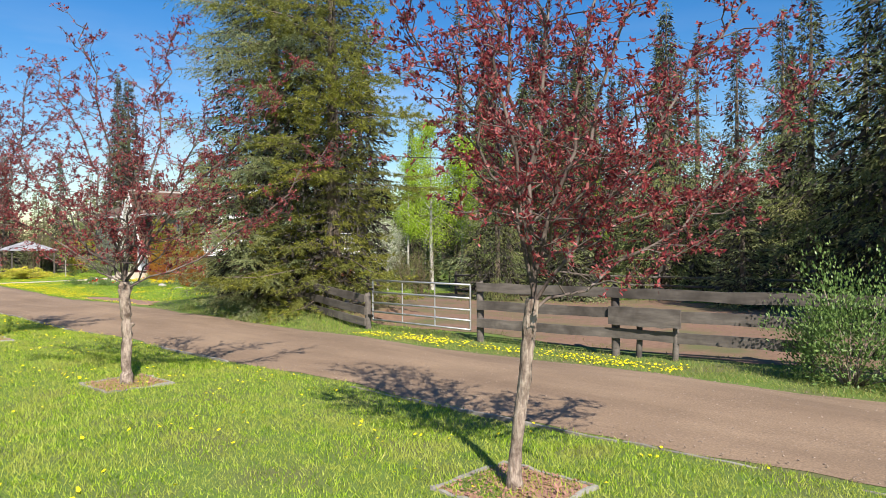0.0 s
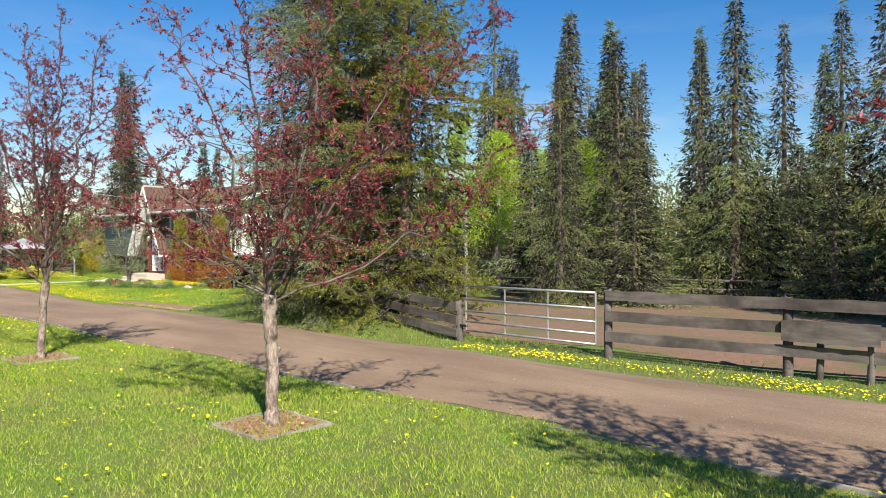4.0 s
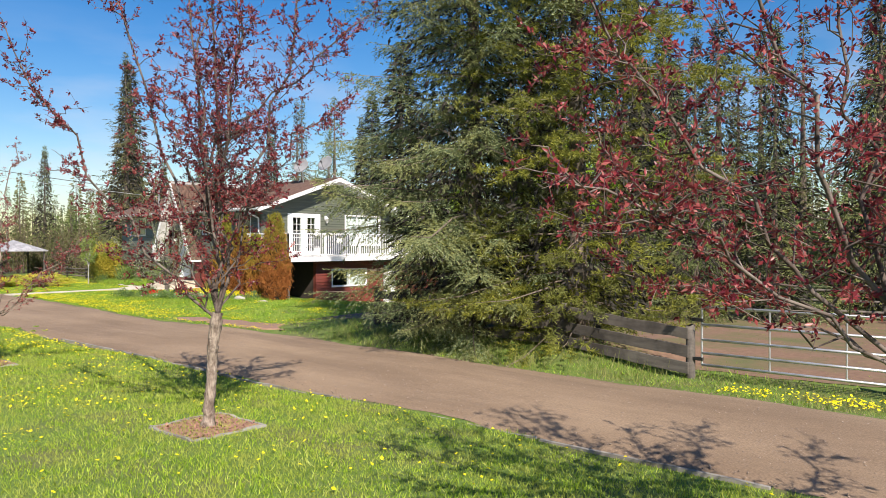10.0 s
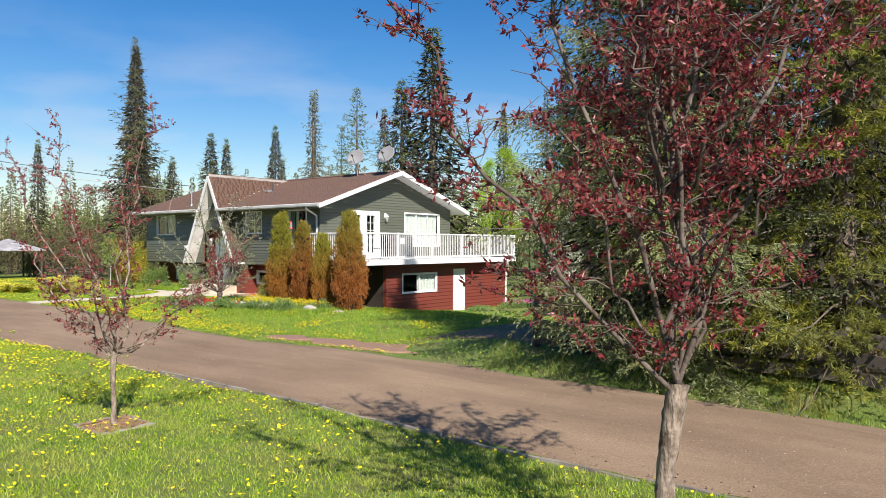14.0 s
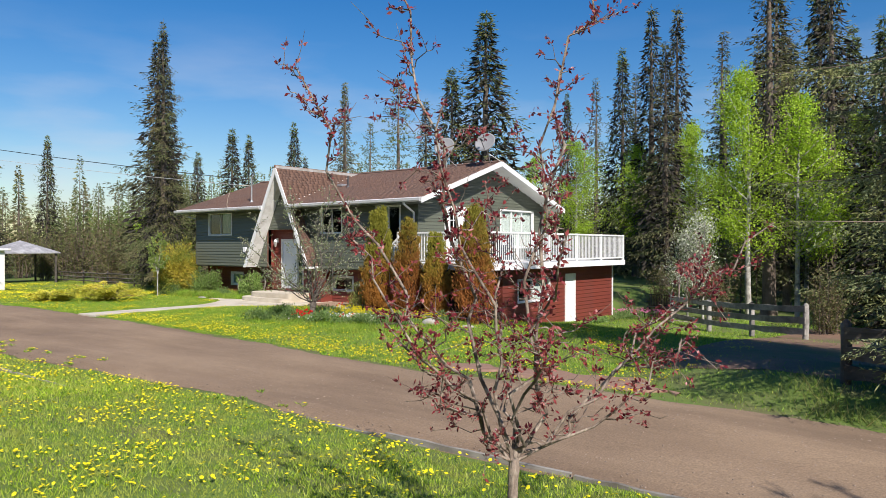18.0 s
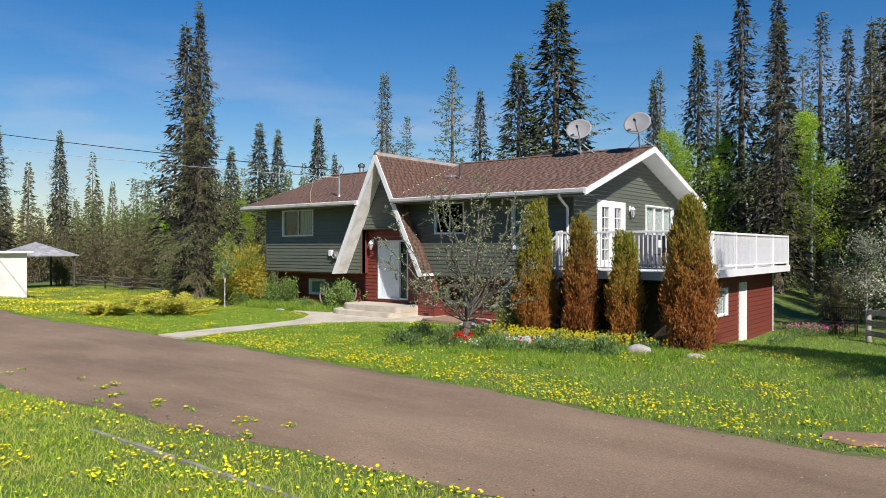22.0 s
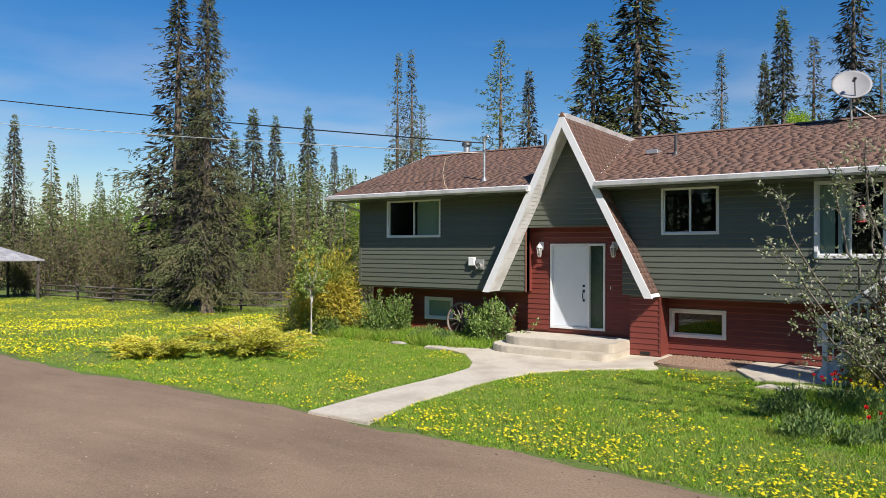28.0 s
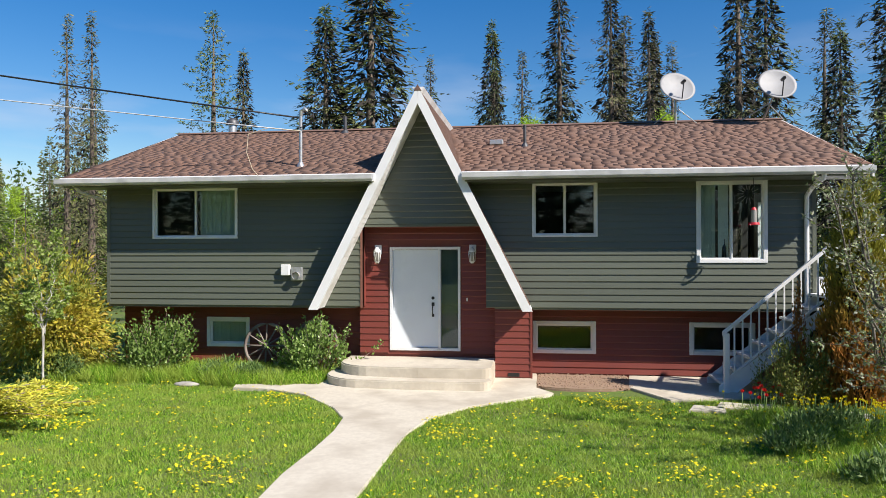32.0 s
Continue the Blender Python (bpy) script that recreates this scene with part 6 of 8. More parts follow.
M_juniper = leaf_mat("golden_juniper_sprays", [(0.32, 0.31, 0.035), (0.60, 0.55, 0.06), (0.46, 0.44, 0.05), (0.50, 0.37, 0.07)], 0.3, 0.6, (0.34, 0.34, 0.05), 1.4)


def cedar_mat(name, height, low, high):
    """Cedar sprays burnt rusty below by winter, yellow-green above, in uneven patches."""
    m = leaf_mat(name, [low, tuple(v * 1.25 for v in low), tuple(v * 0.8 for v in low)], 0.3, 0.7)
    n, l = m.node_tree.nodes, m.node_tree.links
    hsv = next(k for k in n if k.type == "HUE_SAT")
    src = hsv.inputs["Color"].links[0].from_socket
    tc = n.new("ShaderNodeTexCoord")
    sp = n.new("ShaderNodeSeparateXYZ")
    l.new(tc.outputs["Object"], sp.inputs[0])
    nz = noise_tex(n, l, tc.outputs["Object"], 4.5, 5.0, 0.75)
    ad = n.new("ShaderNodeMath")
    ad.operation = "MULTIPLY_ADD"
    ad.inputs[1].default_value = 1.0 / height
    l.new(sp.outputs[2], ad.inputs[0])
    l.new(nz, ad.inputs[2])
    l.new(mix_rgb(n, l, ramp(n, l, ad.outputs[0], 0.78, 1.22), src, tuple(v * 1.45 for v in high)), hsv.inputs["Color"])
    return m


M_cedar = cedar_mat("browned_cedar_sprays", 3.3, (0.235, 0.105, 0.022), (0.17, 0.165, 0.022))
M_cedar_rust = cedar_mat("rusty_cedar_sprays", 4.6, (0.215, 0.082, 0.022), (0.165, 0.150, 0.022))
M_herb = leaf_mat("herb_leaves", [(0.06, 0.11, 0.028), (0.10, 0.17, 0.045), (0.15, 0.23, 0.07), (0.20, 0.26, 0.10)], 0.35, 0.6)
shrub("leafy_shrub", (-4.7, -0.25, 0.0), (0.95, 0.6, 1.1), 61, M_shrub, "leafy green shrub under the basement window", 26, 4600, 0.075, 0.046, shoots=26)
shrub("leafy_shrub", (-1.4, -0.2, 0.0), (0.72, 0.55, 1.05), 62, M_shrub, "leafy green shrub beside the porch steps", 22, 3800, 0.075, 0.046, shoots=22)
shrub("golden_cypress", (-6.95, -0.45, gz(-6.95, -0.45)), (1.15, 1.0, 2.55), 63, M_gold, "tall golden-green cypress bush at the house corner", 110, 17000, 0.125, 0.040, up=-0.5)
shrub("leafy_shrub", (-6.6, -0.9, gz(-6.6, -0.9)), (0.8, 0.6, 0.55), 64, M_herb, "low green plants at the corner bed", 12, 2500, 0.09, 0.03, stem=False)
shrub("leafy_shrub", (-9.4, 1.2, gz(-9.4, 1.2)), (1.3, 0.9, 1.0), 65, M_brush, "low scrubby brown-green bush", 14, 3000, 0.09, 0.02)
shrub("round_shrub", (7.1, -1.75, 0.0), (0.6, 0.58, 1.05), 66, M_olive, "dense olive-green bush at the foot of the stair", 30, 8000, 0.055, 0.02)
shrub("cypress_tip", (7.15, -1.7, gz(7.1, -1.7)), (0.14, 0.14, 1.75), 69, M_cedar_rust, "rusty browned conifer tip rising from the bush", 14, 1500, 0.07, 0.025)
shrub("willow_bush", (42.9, -7.35, gz(42.9, -7.3)), (1.15, 0.8, 2.0), 67, M_dkgreen, "tall grey-green bush growing through the fence", 26, 8000, 0.065, 0.03)
shrub("willow_bush", (45.0, -7.2, gz(45, -7.2)), (1.2, 0.8, 2.2), 68, M_dkgreen, "tall grey-green bush growing through the fence", 26, 7000, 0.065, 0.03)


def juniper(at, rx, ry, h, seed, plumes=46):
    """A spreading juniper: feathery plumes that rise, arch outwards and nod at the tip, in loose tiers."""
    g = np.random.default_rng(seed)
    t = thing("spreading_juniper", at, "low golden-green spreading juniper with arching sprays in the lawn", "juniper")
    P, D, wood = [], [], []
    for k in range(plumes):
        az = g.uniform(0, 6.283)
        R = g.uniform(0.4, 1.0)
        ex = np.array([math.cos(az) * rx * R, math.sin(az) * ry * R, 0])
        b = np.array([*g.normal(0, 0.18, 2), 0.0])
        hh = h * g.uniform(0.25, 1.0) * (1.1 - 0.5 * R)
        sd = unit(np.array([-ex[1], ex[0], 0.0]))

        def arc(s):
            return b + ex * s[:, None] + np.array([0, 0, 1.0]) * (hh * (2.3 * s - 1.5 * s * s) + 0.04)[:, None]
        wood.append((arc(np.linspace(0, 0.95, 5)), np.linspace(0.016, 0.004, 5)))
        n = 230
        s = 0.22 + 0.78 * g.random(n) ** 0.8
        w = g.normal(0, 1, n) * 0.13 * (1.15 - s)
        P.append(arc(s) + sd * w[:, None] + g.normal(0, 0.022, (n, 3)) - np.array([0, 0, 0.5]) * np.abs(w)[:, None])
        D.append(unit(unit(ex) + sd * (np.sign(w) * g.uniform(0.2, 0.9, n))[:, None] + np.array([0, 0, 0.15]) + g.normal(0, 0.4, (n, 3))))
    me = tube_mesh("stem", wood, 4)
    me.materials.append(M_bark)
    tagged(new("stem", me), kind="stuff").parent = t
    P, D = np.concatenate(P), np.concatenate(D)
    P[:, 2] = np.maximum(P[:, 2], 0.03)
    v, f = kites(P, D, unit(np.cross(D, g.normal(0, 0.5, P.shape) + np.array([0, 0, 1.0]))), 0.095 * g.uniform(0.6, 1.3, len(P)), 0.030)
    me = np_mesh("foliage", v, f)
    me.materials.append(M_juniper)
    tagged(new("foliage", me), kind="stuff").parent = t


juniper((-5.3, -4.7, gz(-5.3, -4.7)), 1.7, 1.3, 1.0, 71, 60)
juniper((-6.6, -6.2, gz(-6.6, -6.2)), 1.8, 1.0, 0.55, 72, 44)
juniper((-7.5, -3.0, gz(-7.5, -3.0)), 0.9, 0.8, 0.45, 73, 22)


def cedar(at, h, r, seed, label, material=M_cedar):
    """A columnar cedar: upright plumes packed round the stem, each a fan of flat sprays."""
    g = np.random.default_rng(seed)
    t = thing("columnar_cedar", at, label, "cedar", "cedars along the deck")
    me = tube_mesh("trunk", [([(0, 0, -0.1), (0, 0, h * 0.7)], [0.05, 0.015])], 7)
    me.materials.append(M_bark)
    new("trunk", me).parent = t
    k = int(95 * h * r) + 40
    u = np.sort(g.random(k)) * 0.97
    az = np.arange(k) * 2.39996 + g.normal(0, 0.3, k)
    R = r * np.interp(u, [0, 0.08, 0.3, 0.6, 0.85, 1.0], [0.76, 0.94, 0.98, 0.70, 0.34, 0.03]) * g.uniform(0.62, 1.20, k)
    out = np.stack([np.cos(az), np.sin(az), np.zeros(k)], 1)
    foot = out * (R * 0.72)[:, None] + np.array([0, 0, 1.0]) * (u * h * 0.90)[:, None]
    lift = unit(out * g.uniform(0.10, 0.34, k)[:, None] + np.array([0, 0, 1.0]) + g.normal(0, 0.05, (k, 3)))
    length = g.uniform(0.26, 0.75, k) * (0.7 + 0.5 * r) * np.interp(u, [0, 0.8, 1], [1, 1, 0.8])
    n = 150
    f = g.random((k, n)) ** 0.8
    wide = (0.045 + 0.13 * np.sin(np.pi * np.clip(f * 0.9 + 0.12, 0, 1)) * (1 - 0.55 * f))[..., None]
    P = foot[:, None] + lift[:, None] * (length[:, None] * f)[..., None] + g.normal(0, 0.55, (k, n, 3)) * wide
    D = unit(lift[:, None] * 0.9 + (P - foot[:, None]) * 0.9 + g.normal(0, 0.28, (k, n, 3)))
    P, D = P.reshape(-1, 3), D.reshape(-1, 3)
    v, fc = kites(P, D, unit(np.cross(D, g.normal(0, 1, P.shape))), 0.085 * g.uniform(0.6, 1.3, len(P)), 0.026 * g.uniform(0.7, 1.4, len(P)))
    me = np_mesh("foliage", v, fc)
    me.materials.append(material)
    tagged(new("foliage", me), kind="stuff").parent = t
    # core kites again: shade inside the column is put in as dark colour
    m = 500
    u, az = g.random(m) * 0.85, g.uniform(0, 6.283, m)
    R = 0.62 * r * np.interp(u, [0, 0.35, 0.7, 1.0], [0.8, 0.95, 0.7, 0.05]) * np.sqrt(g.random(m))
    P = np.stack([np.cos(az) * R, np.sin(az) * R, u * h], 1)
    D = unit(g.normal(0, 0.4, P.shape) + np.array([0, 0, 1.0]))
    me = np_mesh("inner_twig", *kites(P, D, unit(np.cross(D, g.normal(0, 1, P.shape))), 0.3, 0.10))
    me.materials.append(M_crown_shade)
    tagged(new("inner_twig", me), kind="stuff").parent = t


cedar((7.95, -1.95, 0.0), 3.55, 0.52, 81, "tall columnar cedar, green above and browned below, by the deck")
cedar((9.30, -2.0, -0.05), 3.15, 0.41, 82, "narrow columnar cedar browned by winter, by the deck", M_cedar_rust)
cedar((10.52, -2.05, -0.08), 2.75, 0.37, 83, "short narrow columnar cedar browned by winter, by the deck")
cedar((12.15, -2.25, -0.1), 3.55, 0.62, 84, "wide columnar cedar mostly rusty brown, by the deck corner", M_cedar_rust)


def blob(bm, c, size, seed, sub=2):
    vs = bmesh.ops.create_icosphere(bm, subdivisions=sub, radius=1.0)["verts"]
    for v in vs:
        k = 1 + 0.22 * noise.noise(v.co * 1.7 + Vector((seed, 0, 0)))
        v.co = Vector(c) + Vector((v.co.x * size[0], v.co.y * size[1], v.co.z * size[2])) * k
    return bm


M_stone = mat("pale_boulder", (0.36, 0.34, 0.30), (0.52, 0.50, 0.45), 7, 0.9, 0.5, (0.28, 0.25, 0.2), 3, depth=0.02)
for x, y, s, z in ((11.5, -3.5, (0.30, 0.22, 0.17), 0.06), (8.9, -4.0, (0.28, 0.2, 0.18), 0.08), (9.4, -3.9, (0.2, 0.2, 0.14), 0.08), (7.6, -2.7, (0.26, 0.16, 0.1), 0.05), (8.6, -2.9, (0.24, 0.15, 0.1), 0.05), (12.6, -3.2, (0.3, 0.18, 0.06), 0.02), (6.6, -2.0, (0.35, 0.22, 0.05), 0.02), (-5.6, -1.9, (0.4, 0.15, 0.06), 0.0), (-3.6, -1.2, (0.25, 0.15, 0.05), 0.02)):
    single("boulder", blob(bmesh.new(), (x, y, z + gz(x, y) - 0.02), s, int(x * 10)), M_stone, "pale weathered stone lying in the flower bed", "stone", smooth=True, at=(x, y, gz(x, y)))
for x, y, w, d in ((6.1, -2.05, 0.35, 0.3), (5.6, -2.3, 0.3, 0.25)):
    single("stepping_stone", slab([(x - w, y - d * 0.6), (x + w * 0.8, y - d), (x + w, y + d * 0.5), (x - w * 0.5, y + d)], -0.05, 0.035, 0.01), M_concrete, "flat pale stepping stone in the grass", "stone", at=(x, y, 0))

# tulips and white flowers in the bed
def flower_patch(name, spots, colour, label, hz, size, seed, spread=0.22):
    g = np.random.default_rng(seed)
    P = []
    for x, y, n in spots:
        p = np.stack([g.normal(x, spread, n), g.normal(y, spread * 0.8, n), np.zeros(n)], 1)
        p[:, 2] = ground_z(p[:, 0], p[:, 1]) + hz * g.uniform(0.75, 1.15, n)
        P.append(p)
    P = np.concatenate(P)
    V, F = [], []
    for p in P:
        for k in range(6):
            a = k * 1.047 + g.uniform(0, 0.5)
            o = np.array([math.cos(a), math.sin(a), 0])
            sdir = np.array([-math.sin(a), math.cos(a), 0])
            b = len(V)
            V += [p, p + o * size * 0.6 + sdir * size * 0.4 + (0, 0, size * 0.5), p + o * size * 0.45 + (0, 0, size * 1.25), p + o * size * 0.6 - sdir * size * 0.4 + (0, 0, size * 0.5)]
            F += [(b, b + 1, b + 2), (b, b + 2, b + 3)]
    single(name, np_mesh(name, V, F), colour, label, "flowers", kind="stuff")
    st = [(np.stack([(p[0], p[1], p[2] - hz - 0.02), p]), [0.006, 0.004]) for p in P]
    single("flower_stems", tube_mesh("flower_stems", st, 4), M_herb, "green stems of the bed's flowers", "flowers", kind="stuff")


M_tulip = leaf_mat("red_tulip_petals", [(0.55, 0.012, 0.012), (0.70, 0.02, 0.015), (0.62, 0.03, 0.03)], 0.3, 0.5)
M_wflower = leaf_mat("white_petals", [(0.70, 0.70, 0.66), (0.78, 0.77, 0.72)], 0.3, 0.6)
M_pink = leaf_mat("pink_petals", [(0.55, 0.16, 0.32), (0.62, 0.25, 0.42)], 0.3, 0.6)
flower_patch("red_tulips", [(7.8, -5.2, 24), (7.5, -5.05, 12), (6.6, -2.0, 14), (8.3, -5.4, 6), (9.6, -4.8, 4)], M_tulip, "red tulips in the flower bed", 0.28, 0.045, 91)
flower_patch("white_flowers", [(8.9, -4.3, 60), (9.3, -4.2, 36), (8.4, -5.3, 30), (9.8, -4.0, 16)], M_wflower, "white spring flowers in the bed", 0.2, 0.028, 92, 0.3)
flower_patch("pink_flowers", [(12.4, 8.0, 60), (13.0, 8.6, 60)], M_pink, "pink flowers at the back corner of the deck", 0.3, 0.05, 93, 0.4)
flower_patch("yellow_flowers", [(9.0, -3.0, 150), (9.8, -3.2, 150), (10.4, -3.3, 90), (8.4, -3.4, 110), (10.9, -3.0, 90), (7.9, -2.9, 90), (7.2, -2.6, 60), (8.8, -3.7, 60)], M_dandelion, "yellow flowers along the cedars", 0.25, 0.028, 94, 0.5)
for i, (x, y, s) in enumerate([(6.7, -5.9, (0.8, 0.5, 0.42)), (7.6, -5.4, (0.7, 0.45, 0.4)), (8.9, -5.2, (0.8, 0.5, 0.4)), (10.0, -4.6, (0.9, 0.5, 0.35)), (10.9, -4.2, (0.8, 0.5, 0.38)), (6.2, -4.6, (0.6, 0.5, 0.35)), (7.0, -3.4, (0.7, 0.5, 0.3)), (11.4, -2.4, (0.7, 0.4, 0.35)), (9.4, -3.4, (0.8, 0.4, 0.3)), (-3.2, -0.5, (0.9, 0.5, 0.35)), (-2.6, -0.8, (0.8, 0.4, 0.3)), (12.6, 7.4, (0.7, 0.9, 0.4)), (12.4, 5.2, (0.5, 0.9, 0.3))]):
    shrub("bed_plant", (x, y, gz(x, y)), (s[0] * 0.85, s[1] * 0.95, s[2] * 0.95), 100 + i, M_herb, "clump of soft green bed plants", 12, 1300, 0.085, 0.024, up=0.6, stem=False, category="plant")


# ---- fittings of the house ----
def dish(at, foot, aim, r, name="satellite_dish"):
    t = thing(name, foot, "pale grey satellite dish on a roof tripod", "satellite dish", "dishes on the roof ridge")
    c, f = Vector(at), Vector(foot)
    turn = Vector(aim).to_track_quat("Z", "Y").to_matrix().to_4x4()
    n, m = 8, 28
    V = [(0, 0, 0)] + [(r * (i / n) * math.cos(a), r * 0.92 * (i / n) * math.sin(a), 0.16 * r * (i / n) ** 2) for i in range(1, n + 1) for a in np.arange(m) * 2 * math.pi / m]
    V += [(x, y, z - 0.02) for x, y, z in V]
    h = len(V) // 2
    F = []
    for o, fl in ((0, 1), (h, -1)):
        for k in range(m):
            F.append((o, o + 1 + k, o + 1 + (k + 1) % m)[::fl])
            for i in range(n - 1):
                a, b = o + 1 + i * m, o + 1 + (i + 1) * m
                F.append((a + k, b + k, b + (k + 1) % m, a + (k + 1) % m)[::fl])
    for k in range(m):
        a, b = 1 + (n - 1) * m, h + 1 + (n - 1) * m
        F.append((a + k, b + k, b + (k + 1) % m, a + (k + 1) % m))
    me = bpy.data.meshes.new("reflector")
    me.from_pydata(V, [], F)
    me.transform(Matrix.Translation(c) @ turn)
    me.polygons.foreach_set("use_smooth", np.ones(len(me.polygons), bool))
    part("reflector", me, M_dish, t)
    lo = c + turn.to_3x3() @ Vector((0.05, -r * 0.75, 0.1 * r))
    tip = c + turn.to_3x3() @ Vector((0.0, -r * 0.2, r * 0.85))
    part("feed_arm", tube(lo, tip, 0.014, 6), M_dark_metal, t)
    d = (tip - c).normalized()
    part("feed_horn", tube(tip - d * 0.1, tip + d * 0.03, 0.04, 8), M_dark_metal, t)
    back = c - turn.to_3x3() @ Vector((0, 0, 0.06))
    part("bracket", tube(back, back - Vector((0, 0, 0.18)), 0.05, 8), M_metal, t)
    part("mast", tube(f + Vector((0, 0, -0.02)), back - Vector((0, 0, 0.1)), 0.025, 8), M_metal, t)
    for s in (-1, 1):
        b = Vector((f.x + s * 0.5, f.y + 0.05, f.z - 0.0))
        part("stay", tube(f + (back - f) * 0.5, b, 0.012, 6), M_metal, t)


M_dish = mat("pale_grey_dish", (0.27, 0.27, 0.27), (0.31, 0.31, 0.31), 8, 0.55, 0.03, (0.24, 0.24, 0.235), 2)
M_dark_metal = mat("dark_grey_metal", (0.07, 0.07, 0.075), (0.11, 0.11, 0.11), 10, 0.5, 0.05, metal=0.5)
dish((6.25, 3.72, 6.38), (6.25, 3.85, 5.56), (0.25, -0.86, 0.42), 0.44)
dish((8.45, 3.52, 6.33), (8.30, 4.05, 5.62), (0.12, -0.9, 0.42), 0.44)


def roof_z(y):
    return EAVE_Z + SLOPE * (y - EAVE_Y) if y < RIDGE_Y else EAVE_Z + SLOPE_B * (BACK_Y - y)


for x, y, h, r in ((2.70, 1.65, 0.46, 0.035), (-1.92, 3.9, 0.42, 0.045)):
    t = thing("vent_pipe", (x, y, roof_z(y)), "dark plumbing vent pipe on the shingle roof", "pipe")
    part("pipe", tube((x, y, roof_z(y) - 0.05), (x, y, roof_z(y) + h), r, 10), M_dark_metal, t)
    part("flashing", tube_mesh("c", [([(x, y, roof_z(y) - 0.03), (x, y, roof_z(y) + 0.07)], [r * 2.6, r * 1.2])], 10), M_dark_metal, t)
t = thing("chimney_pipe", (-5.4, 4.9, roof_z(4.9)), "round metal chimney pipe with a cap behind the ridge", "chimney")
part("pipe", tube((-5.4, 4.9, roof_z(4.9) - 0.1), (-5.4, 4.9, 6.02), 0.11, 14), M_metal, t)
part("cap", tube_mesh("c", [([(-5.4, 4.9, 6.02), (-5.4, 4.9, 6.12), (-5.4, 4.9, 6.2)], [0.17, 0.17, 0.05])], 14), M_dark_metal, t)
part("box_vent", box(1.92, 2.22, 1.75, 2.05, roof_z(1.9) - 0.02, roof_z(1.9) + 0.09, 0.015), M_metal, roof)

# service mast and overhead wires
mast = thing("service_mast", (-1.8, 0.1, roof_z(0.1)), "grey steel electric service mast on the roof", "mast")
part("pole", tube((-1.8, 0.1, roof_z(0.1) - 0.05), (-1.8, 0.1, 5.28), 0.034, 10), M_metal, mast)
part("flashing", tube_mesh("c", [([(-1.8, 0.1, roof_z(0.1) - 0.03), (-1.8, 0.1, roof_z(0.1) + 0.08)], [0.10, 0.04])], 10), M_metal, mast)
part("weatherhead", tube_mesh("c", [([(-1.8, 0.1, 5.26), (-1.78, 0.1, 5.36), (-1.72, 0.1, 5.40), (-1.64, 0.08, 5.36)], [0.04, 0.05, 0.05, 0.03])], 10), M_metal, mast)
loop = [(-1.64, 0.08, 5.36), (-1.52, 0.05, 5.30), (-1.5, 0.03, 5.18), (-1.62, 0.03, 5.05), (-1.8, 0.06, 5.02)]
part("drip_loop", tube_mesh("c", [(loop, [0.01] * 5)], 5), M_black, mast)
cable = [(-1.8, 0.05, 4.95), (-2.4, -0.1, 5.0), (-2.75, -0.3, 4.85), (-2.7, -0.5, 4.45), (-2.5, -0.7, 4.1), (-2.3, -0.76, 3.9), (-2.2, -0.74, 3.82)]
part("loose_cable", tube_mesh("c", [(cable, [0.008] * 7)], 5), mat("tan_cable", (0.45, 0.36, 0.24), (0.5, 0.42, 0.3), 9, 0.7, 0), mast)


def wire(a, d, length, sag, r, material, label, lift):
    a, d = Vector(a), Vector(d).normalized()
    pts = []
    for k in range(33):
        u = k / 32
        p = a + d * (length * u)
        pts.append((p.x, p.y, p.z - sag * 4 * u * (1 - u)))
    single("overhead_wire", tube_mesh("w", [(pts, [r] * 33)], 5), material, label, "wire", at=a)
    return pts[-1]


wa = wire((-1.8, 0.1, 5.22), (-0.961, -0.247, 0.152), 42, 0.35, 0.018, M_black, "thick black overhead power cable to the house", 0)
wb = wire((-1.8, 0.06, 4.95), (-0.987, -0.120, 0.128), 42, 0.25, 0.012, mat("grey_wire", (0.5, 0.5, 0.5), (0.58, 0.58, 0.58), 9, 0.5, 0), "thin pale overhead wire to the house", 0)
for p in (wa, wb):
    single("utility_pole", tube((p[0], p[1], gz(p[0], p[1]) - 0.3), (p[0], p[1], p[2] + 0.6), 0.12, 10), M_wood_grey, "round wooden utility pole", "pole", at=(p[0], p[1], gz(p[0], p[1])))


def wall_lamp(f, u, z, parent):
    """A white coach lamp with a glazed cage."""
    bm = bmesh.new()
    fbox(bm, f, u - 0.07, u + 0.07, 0.015, 0.045, z - 0.02, z + 0.17, 0.006)
    lamp = part("wall_lamp", bm, M_white, parent, "white coach lamp")
    c = Vector(f(u, 0.13, z))
    part("hood", tube_mesh("h", [([c + Vector((0, 0, 0.02)), c + Vector((0, 0, 0.06)), c + Vector((0, 0, 0.13))], [0.085, 0.07, 0.015])], 6), M_white, lamp)
    part("bracket", tube(f(u, 0.03, z + 0.12), f(u, 0.13, z + 0.12), 0.012, 6), M_white, lamp)
    part("lamp_glass", tube_mesh("h", [([c + Vector((0, 0, -0.16)), c + Vector((0, 0, 0.02))], [0.045, 0.065])], 6), M_lampglass, lamp)
    for k in range(6):
        a = k * math.pi / 3
        o = Vector((math.cos(a), math.sin(a), 0))
        part("cage_bar", tube(c + o * 0.05 + Vector((0, 0, -0.17)), c + o * 0.075 + Vector((0, 0, 0.02)), 0.006, 4), M_white, lamp)
    part("base", tube_mesh("h", [([c + Vector((0, 0, -0.20)), c + Vector((0, 0, -0.16))], [0.03, 0.055])], 6), M_white, lamp)


M_lampglass = mat("frosted_lamp_glass", (0.30, 0.29, 0.26), (0.36, 0.35, 0.32), 10, 0.2, 0.02)
wall_lamp(front(0.30), -0.23, 2.46, house)
